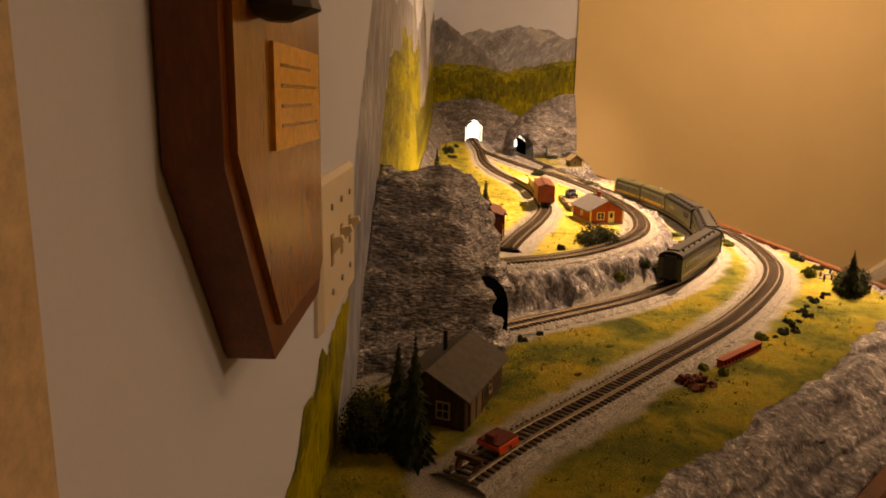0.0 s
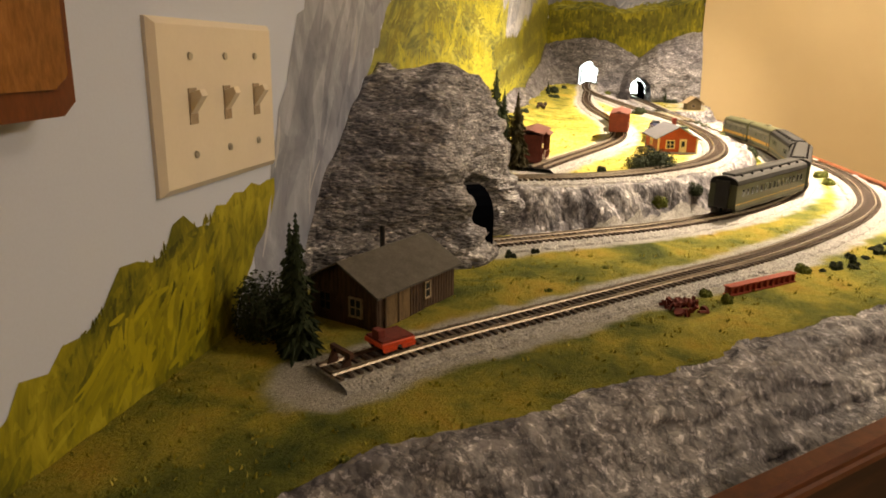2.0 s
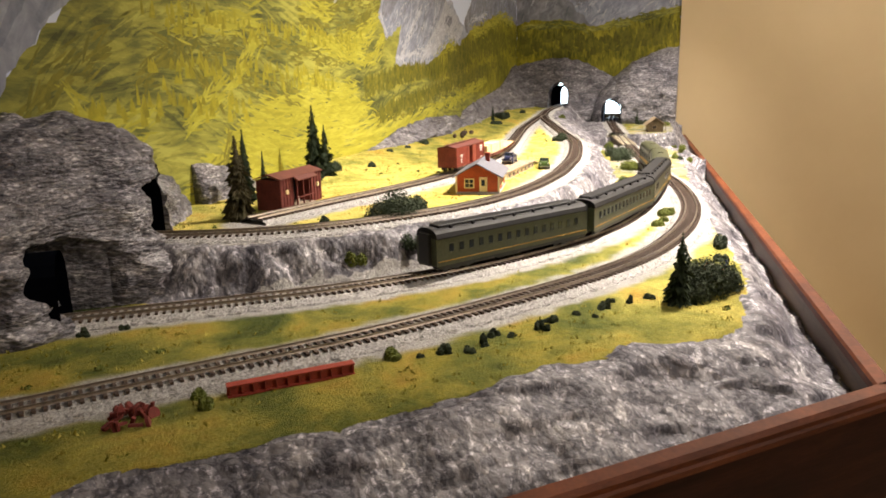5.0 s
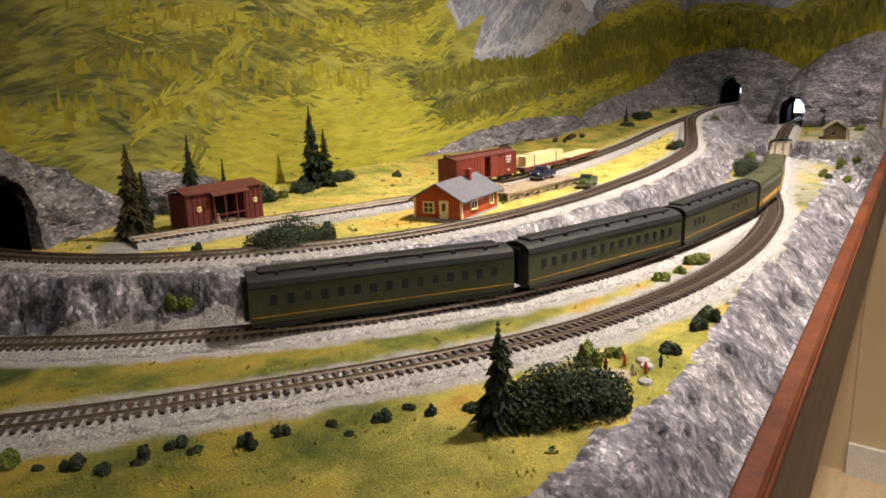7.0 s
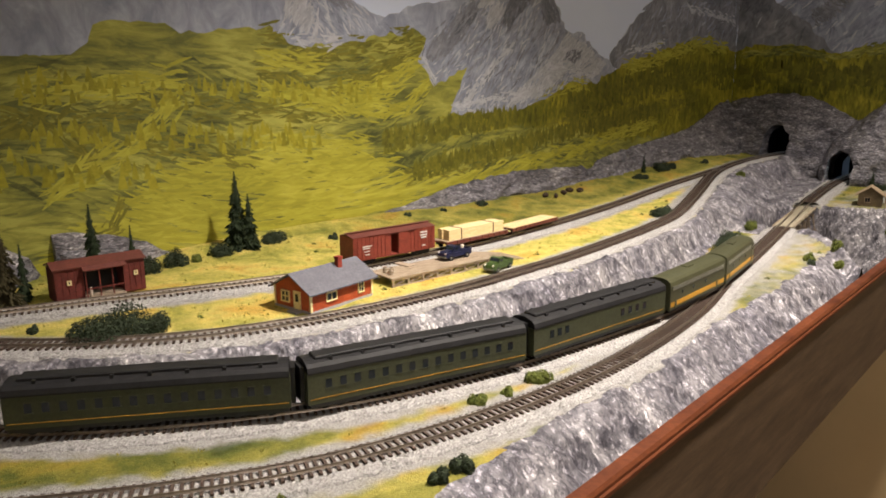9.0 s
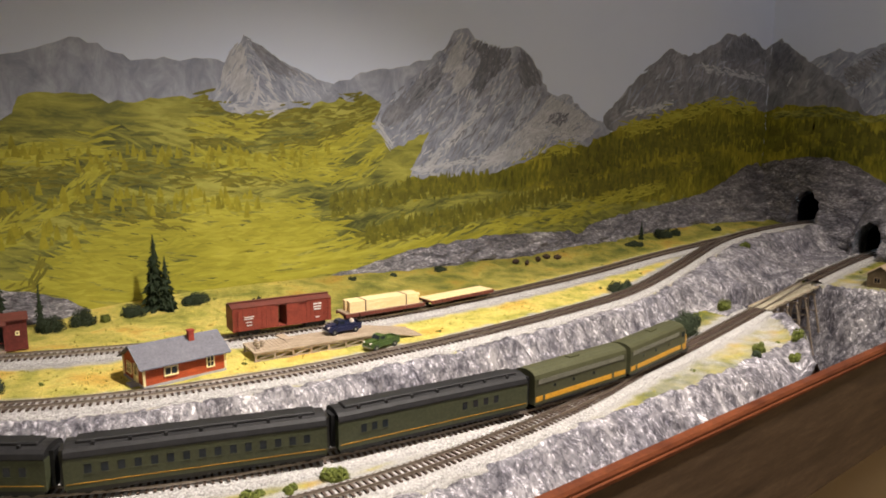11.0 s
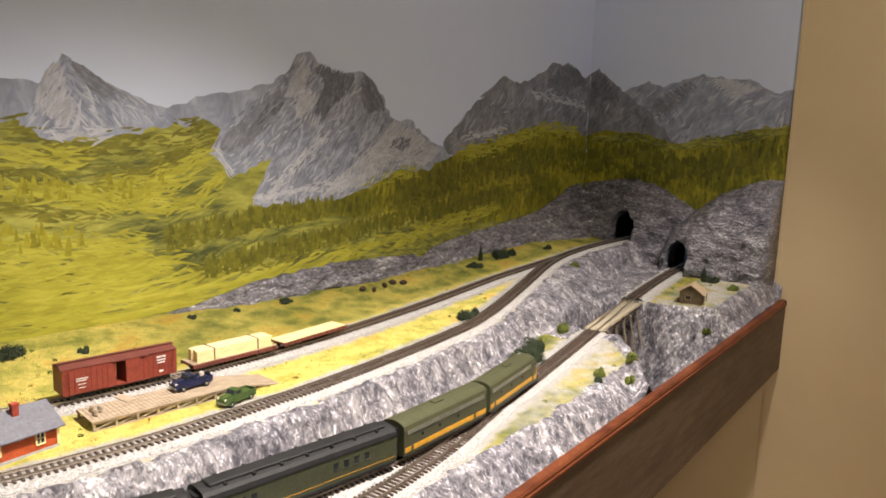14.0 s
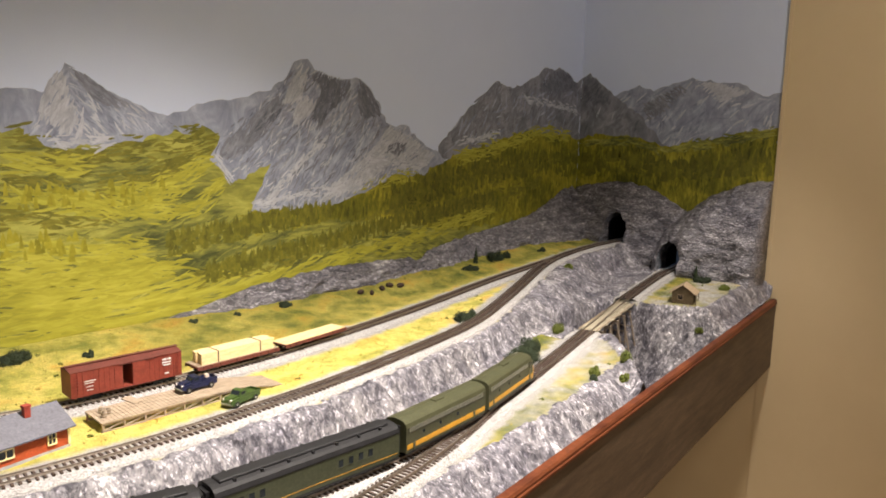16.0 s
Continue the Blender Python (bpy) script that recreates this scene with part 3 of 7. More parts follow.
PEAK_B = [(1.232, 1.446), (1.256, 1.493), (1.31, 1.535), (1.367, 1.576), (1.40, 1.60), (1.425, 1.640), (1.459, 1.648), (1.501, 1.616), (1.545, 1.612), (1.588, 1.621), (1.634, 1.600), (1.682, 1.528), (1.715, 1.518), (1.748, 1.524), (1.819, 1.474), (1.894, 1.442), (1.802, 1.405), (1.716, 1.410), (1.619, 1.369), (1.515, 1.343), (1.314, 1.343), (1.366, 1.438), (1.278, 1.402)]
PEAK_C = [(1.856, 1.44), (1.865, 1.475), (1.991, 1.581), (2.097, 1.650), (2.17, 1.635), (2.239, 1.657), (2.342, 1.706), (2.38, 1.70), (2.411, 1.713), (2.48, 1.68), (2.514, 1.674), (2.541, 1.69), (2.541, 1.49), (2.266, 1.50), (2.1, 1.47), (1.95, 1.44)]
FRONT_HILL = [(-0.31, 1.08), (-0.29, 1.13), (-0.239, 1.156), (-0.175, 1.182), (-0.086, 1.197), (0.005, 1.202), (-0.02, 1.16), (-0.06, 1.125), (-0.08, 1.08)]
DARK_FOLDS = [
    [(0.90, 1.478), (0.926, 1.483), (0.952, 1.489)], [(0.935, 1.463), (1.0, 1.453), (1.075, 1.468), (1.187, 1.481), (1.245, 1.495)], [(0.893, 1.432), (0.943, 1.428), (1.02, 1.43)],
    [(1.072, 1.408), (1.13, 1.422), (1.2, 1.45), (1.237, 1.466)], [(0.892, 1.412), (0.927, 1.406), (0.973, 1.387)], [(1.03, 1.394), (1.104, 1.413), (1.171, 1.434)],
    [(1.201, 1.231), (1.336, 1.237), (1.473, 1.253), (1.554, 1.268)], [(1.556, 1.286), (1.764, 1.322), (2.05, 1.328), (2.331, 1.365)], [(2.08, 1.387), (2.325, 1.431), (2.53, 1.46)],
    [(0.52, 1.369), (0.578, 1.352), (0.644, 1.286)],
    [(0.606, 1.355), (0.692, 1.376), (0.786, 1.379)],
    [(0.695, 1.323), (0.807, 1.3), (0.884, 1.276)],
    [(0.785, 1.37), (0.911, 1.363), (1.046, 1.354)],
    [(0.661, 1.227), (0.642, 1.196), (0.601, 1.177)],
    [(0.295, 1.27), (0.338, 1.313), (0.433, 1.361)],
    [(0.477, 1.322), (0.544, 1.35), (0.597, 1.395)]]
LIGHT_FOLDS = [
    [(0.891, 1.396), (0.951, 1.384), (1.029, 1.374), (1.128, 1.358)], [(1.041, 1.39), (1.116, 1.396), (1.171, 1.418), (1.229, 1.439)], [(0.885, 1.304), (0.99, 1.299), (1.112, 1.295)],
    [(0.913, 1.268), (1.048, 1.263), (1.194, 1.258)], [(0.894, 1.447), (0.955, 1.443), (1.026, 1.444)], [(1.128, 1.352), (1.197, 1.361), (1.258, 1.406)], [(1.936, 1.445), (2.122, 1.475), (2.316, 1.522), (2.482, 1.505)],
    [(1.598, 1.385), (1.7, 1.405), (1.78, 1.40)], [(1.536, 1.231), (1.767, 1.247), (1.974, 1.288), (2.101, 1.295)],
    [(0.679, 1.241), (0.721, 1.237), (0.754, 1.211)],
    [(0.731, 1.253), (0.904, 1.256), (1.144, 1.246)],
    [(0.691, 1.197), (0.838, 1.196), (1.039, 1.203)],
    [(0.562, 1.39), (0.664, 1.404), (0.771, 1.412)],
    [(0.956, 1.394), (1.071, 1.364), (1.176, 1.403)],
    [(0.368, 1.294), (0.405, 1.254), (0.499, 1.273)],
    [(0.559, 1.254), (0.684, 1.319), (0.754, 1.379)]]
PALE_FOLDS = [
    [(1.25, 1.44), (1.275, 1.412)], [(1.33, 1.356), (1.426, 1.372), (1.553, 1.386)], [(0.962, 1.478), (1.01, 1.474), (1.057, 1.480)], [(1.01, 1.522), (1.006, 1.499), (1.0, 1.479)],
    [(1.628, 1.439), (1.746, 1.43), (1.83, 1.432)], [(1.365, 1.372), (1.426, 1.425), (1.502, 1.485)], [(1.95, 1.485), (2.05, 1.50), (2.12, 1.51)], [(2.232, 1.610), (2.387, 1.600), (2.52, 1.589)]]
E_HILL = [(0.0, 1.50), (-0.057, 1.52), (-0.174, 1.509), (-0.304, 1.484), (-0.442, 1.511), (-0.606, 1.541), (-0.606, 1.292), (0.0, 1.292)]
E_PEAK1 = [(0.0, 1.69), (-0.03, 1.706), (-0.07, 1.67), (-0.125, 1.63), (-0.20, 1.58), (-0.304, 1.47), (0.0, 1.48)]
E_PEAK2 = [(-0.05, 1.60), (-0.125, 1.636), (-0.196, 1.664), (-0.243, 1.644), (-0.30, 1.665), (-0.358, 1.680), (-0.42, 1.665), (-0.486, 1.662), (-0.554, 1.624), (-0.606, 1.633), (-0.606, 1.50), (-0.30, 1.46), (-0.05, 1.48)]

painted("painted_far_ridge", "n", RIDGE_FAR, P_GREY, 1, 0.004, 1)
painted("painted_peak", "n", PEAK_C, P_GREYDARK, 2, 0.005, 2, "dark grey painted triple peak")
painted("painted_hillside", "n", HILLS, P_HILL, 3, 0.006, 3, "yellow-green painted meadows")
painted("painted_wooded_hill", "n", WOODED, P_HILLDARK, 4, 0.012, 4, "olive painted wooded slope")
painted("painted_peak", "n", PEAK_A, P_GREY, 5, 0.005, 5, "pointed grey painted peak")
painted("painted_peak", "n", PEAK_B, P_GREY, 5, 0.007, 6, "large craggy grey painted peak")
painted("painted_crag", "n", CRAG, P_GREY, 5, 0.008, 7, "steep grey painted crag")
painted("painted_hill", "n", FRONT_HILL, P_HILLDARK, 6, 0.008, 8, "olive-yellow painted foreground hill")
painted("painted_peak", "e", E_PEAK2, P_GREY, 1, 0.005, 9, "pale grey painted peak")
painted("painted_peak", "e", E_PEAK1, P_GREYDARK, 2, 0.005, 10, "dark grey painted peak")
painted("painted_hillside", "e", E_HILL, P_HILLDARK, 3, 0.008, 11, "olive painted wooded slope")


def lie(u, z):
    """The lie of the painted meadow strokes."""
    return 18 * math.sin(u * 5.0 + 1.2) + 14 * noise.noise((u * 3, z * 6, 4.0)) + 34 * max(0.0, min(1.0, (0.62 - u) / 0.25))


MEADOW = [(0.20, 1.12), (0.30, 1.32), (0.42, 1.42), (0.9, 1.47), (1.15, 1.46), (1.35, 1.33), (1.6, 1.30), (1.95, 1.25), (2.1, 1.15), (1.9, 1.10)]
BRIGHT = [(0.45, 1.12), (0.6, 1.24), (0.75, 1.30), (1.1, 1.29), (1.25, 1.24), (1.6, 1.24), (1.7, 1.16), (1.2, 1.10)]
strokes("meadow_brushwork", "n", MEADOW, P_HILL, 4, 5200, 0.065, 0.0062, lie, 9)
strokes("bright_brushwork", "n", BRIGHT, P_YELLOW, 4.5, 1500, 0.09, 0.0058, lie, 6)
strokes("wood_brushwork", "n", [(p[0], p[1] - 0.01) for p in WOODED], P_HILLDARK, 4.6, 1500, 0.022, 0.006, 88, 10)
strokes("crag_brushwork", "n", CRAG, P_GREY, 5.4, 600, 0.12, 0.022, 62, 8)
strokes("crag_highlight", "n", CRAG, P_LIGHT, 5.9, 40, 0.05, 0.004, 62, 14)
strokes("peak_brushwork", "n", PEAK_B, P_GREY, 5.4, 3600, 0.030, 0.0042, 50, 12)
strokes("peak_shading", "n", PEAK_B, P_GREYMID, 5.8, 900, 0.030, 0.0036, 50, 12)
strokes("peak_highlight", "n", PEAK_B, P_LIGHT, 6.0, 520, 0.022, 0.0026, 50, 16)
strokes("peak_brushwork", "n", PEAK_A, P_GREY, 5.4, 900, 0.028, 0.0036, lambda u, z: 60 if u < 0.99 else -48, 14)
strokes("peak_highlight", "n", PEAK_A, P_LIGHT, 5.9, 160, 0.022, 0.0026, lambda u, z: 60 if u < 0.99 else -48, 14)
strokes("peak_brushwork", "n", PEAK_C, P_GREYDARK, 2.4, 1600, 0.034, 0.0045, 50, 25)


def fold(wall, line, material, level, width, per_metre, length, thick):
    """Brush strokes that follow the fold of a painted slope, thinning out to both sides."""
    b = Build()
    rnd = random.Random(str(line[0]) + material.name)
    for (a, c), (d, e) in zip(line[:-1], line[1:]):
        slope = math.atan2(e - c, d - a)
        for k in range(int(math.hypot(d - a, e - c) * per_metre)):
            t = rnd.random()
            u, z = a + (d - a) * t, c + (e - c) * t + rnd.gauss(0, width)
            ang, l, w = slope + rnd.gauss(0, 0.22), length * rnd.uniform(0.4, 1.3), thick * rnd.uniform(0.5, 1.4)
            cs, sn = math.cos(ang), math.sin(ang)
            bend = rnd.uniform(-0.25, 0.25) * l
            jl = level + rnd.uniform(0, 0.4)
            row = []
            for q in (-0.5, -0.2, 0.2, 0.5):
                ww = thick * 0.5 * (0.25 if abs(q) > 0.4 else 1) * w / thick
                pu, pz = u + cs * l * q - sn * bend * q * q, z + sn * l * q + cs * bend * q * q
                row.append([on_wall(wall, pu - sn * ww, pz + cs * ww, jl), on_wall(wall, pu + sn * ww, pz - cs * ww, jl)])
            b.grid(row)
    return tagged(part("painted_fold", b, material, mural), kind="stuff")


P_OLIVE = stroke_paint("paint_dark_olive", [(0.25, (0.095, 0.095, 0.018)), (0.5, (0.165, 0.155, 0.022)), (0.75, (0.24, 0.22, 0.030))], scale=40)
for line_ in DARK_FOLDS:
    fold("n", line_, P_OLIVE, 4.75, 0.012, 420, 0.028, 0.0040)
for line_ in LIGHT_FOLDS:
    fold("n", line_, P_YELLOW, 4.95, 0.010, 420, 0.042, 0.0040)
fold("e", [(-0.02, 1.49), (-0.17, 1.50), (-0.30, 1.475), (-0.44, 1.50), (-0.59, 1.53)], P_HILL, 3.9, 0.007, 420, 0.030, 0.005)
P_SLATE = stroke_paint("paint_slate_shadow", [(0.25, (0.085, 0.090, 0.112)), (0.5, (0.14, 0.147, 0.178)), (0.75, (0.21, 0.22, 0.26))], scale=30)
P_PALE = stroke_paint("paint_pale_rock", [(0.25, (0.29, 0.30, 0.34)), (0.5, (0.39, 0.402, 0.45)), (0.75, (0.52, 0.535, 0.585))], scale=30)
# lit and shaded flanks of the painted peaks
FLANKS = [
    ("n", P_PALE, 62, [(0.983, 1.593), (0.955, 1.561), (0.940, 1.510), (0.985, 1.480), (1.010, 1.516), (0.994, 1.561)]),
    ("n", P_GREYMID, -42, [(0.991, 1.598), (1.018, 1.582), (1.090, 1.537), (1.071, 1.525), (1.019, 1.548)]),
    ("n", P_SLATE, 60, [(1.469, 1.637), (1.528, 1.621), (1.582, 1.618), (1.56, 1.574), (1.516, 1.543), (1.487, 1.508), (1.458, 1.524), (1.493, 1.582), (1.456, 1.619)]),
    ("n", P_PALE, 62, [(1.436, 1.63), (1.463, 1.619), (1.437, 1.555), (1.390, 1.550), (1.409, 1.588)]),
    ("n", P_PALE, 55, [(1.45, 1.579), (1.486, 1.57), (1.465, 1.535), (1.417, 1.506), (1.423, 1.545)]),
    ("n", P_SLATE, -62, [(1.598, 1.622), (1.631, 1.602), (1.675, 1.538), (1.609, 1.529), (1.592, 1.576)]),
    ("n", P_GREYMID, 50, [(1.389, 1.576), (1.403, 1.555), (1.351, 1.489), (1.289, 1.446), (1.247, 1.442), (1.259, 1.478), (1.325, 1.53)]),
    ("n", P_SLATE, 52, [(1.385, 1.565), (1.40, 1.545), (1.355, 1.500), (1.320, 1.490), (1.345, 1.53)]),
    ("n", P_PALE, 42, [(1.693, 1.526), (1.765, 1.503), (1.864, 1.452), (1.787, 1.419), (1.696, 1.432), (1.597, 1.373), (1.476, 1.348), (1.534, 1.398), (1.66, 1.482)]),
    ("n", P_SLATE, 35, [(1.694, 1.484), (1.757, 1.486), (1.731, 1.448), (1.672, 1.455)]),
    ("n", P_SLATE, -55, [(2.323, 1.674), (2.396, 1.712), (2.46, 1.705), (2.53, 1.655), (2.402, 1.624), (2.284, 1.623)]),
    ("n", P_GREYDARK, 50, [(2.097, 1.650), (2.16, 1.640), (2.1, 1.602), (1.987, 1.545), (2.029, 1.604)]),
    ("e", P_SLATE, -50, [(-0.030, 1.700), (-0.052, 1.688), (-0.114, 1.609), (-0.046, 1.6), (-0.004, 1.62), (-0.004, 1.68)]),
    ("e", P_LIGHT, -30, [(-0.356, 1.678), (-0.467, 1.660), (-0.526, 1.634), (-0.436, 1.608), (-0.392, 1.638)]),
    ("e", P_GREYDARK, 40, [(-0.208, 1.61), (-0.322, 1.666), (-0.349, 1.637), (-0.282, 1.579), (-0.229, 1.553)]),
]
for wall_, paint_, angle_, outline_ in FLANKS:
    size_ = (max(p[0] for p in outline_) - min(p[0] for p in outline_)) * (max(p[1] for p in outline_) - min(p[1] for p in outline_))
    strokes("painted_flank", wall_, outline_, paint_, 6.6, int(220 + size_ * 48000), 0.022, 0.0032, angle_, 12)
for line_ in PALE_FOLDS:
    fold("n", line_, P_LIGHT, 6.9 if line_[0][0] < 1.9 else 2.9, 0.006, 380, 0.022, 0.0035)
strokes("peak_highlight", "n", PEAK_C, P_GREY, 2.8, 200, 0.04, 0.005, 48, 20)
strokes("peak_brushwork", "e", E_PEAK2, P_GREY, 1.2, 400, 0.045, 0.006, -45, 25)
strokes("peak_highlight", "e", E_PEAK2, P_LIGHT, 1.6, 80, 0.035, 0.005, -45, 20)
strokes("peak_brushwork", "e", E_PEAK1, P_GREYDARK, 2.2, 200, 0.04, 0.006, -52, 20)
strokes("wood_brushwork", "e", E_HILL, P_HILLDARK, 3.4, 900, 0.025, 0.006, 90, 8)
strokes("hill_brushwork", "n", FRONT_HILL, P_HILLDARK, 6.4, 700, 0.030, 0.005, 60, 22)
strokes("hill_highlight", "n", [(-0.26, 1.10), (-0.2, 1.16), (-0.09, 1.18), (-0.09, 1.10)], P_FRONT, 6.8, 420, 0.030, 0.0045, 60, 22)


def tree_row(name, wall, line, material, level, per_metre, height, drop):
    """Rows of small painted trees along a line."""
    b = Build()
    rnd = random.Random(name + str(line[0]))
    for (a, c), (d, e) in zip(line[:-1], line[1:]):
        n = int(math.hypot(d - a, e - c) * per_metre)
        for k in range(n):
            t = rnd.random()
            u, z = a + (d - a) * t, c + (e - c) * t - rnd.random() ** 1.5 * drop
            h, w = height * rnd.uniform(0.5, 1.3), height * rnd.uniform(0.14, 0.34)
            jl = level + rnd.uniform(0, 0.6)
            b.add([on_wall(wall, u - w, z, jl), on_wall(wall, u + w, z, jl), on_wall(wall, u + w * 0.5, z + h * 0.7, jl), on_wall(wall, u, z + h, jl), on_wall(wall, u - w * 0.6, z + h * 0.6, jl)], [(0, 1, 2, 3, 4)])
    return tagged(part(name, b, material, mural), kind="stuff")


tree_row("painted_woodland", "n", [(1.145, 1.305), (1.25, 1.315), (1.42, 1.335), (1.52, 1.34)], P_TREE, 6.2, 750, 0.022, 0.032)
tree_row("painted_woodland", "n", [(1.215, 1.24), (1.4, 1.262), (1.6, 1.283), (1.85, 1.31), (2.1, 1.34)], P_TREE, 6.2, 620, 0.022, 0.028)
tree_row("painted_woodland", "n", [(0.50, 1.33), (0.62, 1.345), (0.75, 1.335), (0.9, 1.325), (1.02, 1.315)], P_MID, 6.2, 200, 0.020, 0.034)
tree_row("painted_woodland", "n", [(0.48, 1.40), (0.6, 1.41), (0.75, 1.40), (0.95, 1.40), (1.15, 1.405)], P_MID, 6.2, 180, 0.018, 0.034)
tree_row("painted_woodland", "n", [(0.36, 1.27), (0.45, 1.29), (0.6, 1.285), (0.72, 1.28)], P_MID, 6.2, 160, 0.022, 0.03)
tree_row("painted_woodland", "n", [(1.7, 1.37), (1.9, 1.40), (2.1, 1.43), (2.3, 1.45), (2.53, 1.44)], P_TREE, 6.2, 520, 0.024, 0.06)
tree_row("painted_woodland", "e", [(-0.01, 1.43), (-0.15, 1.45), (-0.3, 1.43), (-0.45, 1.45), (-0.59, 1.46)], P_TREE, 4.0, 360, 0.032, 0.05)
tree_row("painted_woodland", "n", [(-0.29, 1.12), (-0.235, 1.15), (-0.175, 1.175), (-0.09, 1.19), (-0.01, 1.195)], P_HILLDARK, 7.4, 300, 0.007, 0.008)

# ---- layout: edges, tracks and ground ----
CORNER, LEFT, RIGHT = (0.290, -0.804), (-0.465, 0.0), (END, -0.624)


def fascia_depth(x):
    """How far the ground reaches forward of the wall."""
    return np.where(x < CORNER[0], np.clip((x - LEFT[0]) / (CORNER[0] - LEFT[0]), 0.004, 1) * -CORNER[1], -CORNER[1] + (x - CORNER[0]) / (END - CORNER[0]) * (RIGHT[1] - CORNER[1]) * -1)


INNER = arc_table([(-0.02, 0.10), (0.04, 0.03), (0.12, -0.045), (0.20, -0.135), (0.281, -0.245), (0.36, -0.345), (0.471, -0.445), (0.60, -0.522), (0.735, -0.573), (0.92, -0.603), (1.13, -0.612), (1.30, -0.596), (1.501, -0.556), (1.771, -0.500), (2.0, -0.450), (2.25, -0.405), (2.45, -0.375), (2.72, -0.350)])
OUTER = arc_table([(-0.135, -0.097), (-0.071, -0.146), (0.013, -0.222), (0.109, -0.308), (0.25, -0.433), (0.41, -0.545), (0.524, -0.607), (0.619, -0.640), (0.75, -0.664), (0.896, -0.670), (1.05, -0.656), (1.184, -0.632), (1.33, -0.592)])
UPPER = arc_table([(0.318, 0.03), (0.330, -0.055), (0.350, -0.14), (0.382, -0.215), (0.428, -0.282), (0.504, -0.350), (0.601, -0.407), (0.729, -0.443), (0.892, -0.458), (1.03, -0.454), (1.161, -0.445), (1.392, -0.412), (1.566, -0.374), (1.85, -0.275), (2.02, -0.215), (2.15, -0.187), (2.3, -0.178), (2.45, -0.176), (2.72, -0.176)])
SIDING = arc_table([(0.448, -0.172), (0.566, -0.205), (0.705, -0.247), (0.85, -0.279), (1.02, -0.288), (1.165, -0.285), (1.348, -0.263), (1.592, -0.223), (1.81, -0.195), (2.0, -0.190), (2.12, -0.190)])


def low_level(x):
    return 1.100 + 0.036 * smooth01((np.asarray(x, float) - 1.3) / 1.15)


def high_level(x):
    return 1.147 + 0.044 * smooth01((np.asarray(x, float) - 1.5) / 0.95)


rng = np.random.RandomState(7)
LATTICE = rng.rand(64, 64, 4)


def field(X, Y, scale, layer=0, octaves=4):
    """Smooth noise between -1 and 1 for arrays of places."""
    out, amp, total = 0, 1.0, 0
    for o in range(octaves):
        u, v = X * scale + 17.3 * o, Y * scale + 9.1 * o
        i, j = np.floor(u).astype(int), np.floor(v).astype(int)
        fu, fv = smooth01(u - i), smooth01(v - j)
        g = LATTICE[:, :, (layer + o) % 4]
        a, b = g[i % 64, j % 64], g[(i + 1) % 64, j % 64]
        c, d = g[i % 64, (j + 1) % 64], g[(i + 1) % 64, (j + 1) % 64]
        out = out + amp * (a * (1 - fu) * (1 - fv) + b * fu * (1 - fv) + c * (1 - fu) * fv + d * fu * fv - 0.5) * 2
        total += amp
        amp, scale = amp * 0.55, scale * 2.03
    return out / total


EDGE = (np.array([(LEFT[0] + (CORNER[0] - LEFT[0]) * k / 40, CORNER[1] * k / 40) for k in range(40)] + [(CORNER[0] + (END - CORNER[0]) * k / 90, CORNER[1] + (RIGHT[1] - CORNER[1]) * k / 90) for k in range(91)]), None)


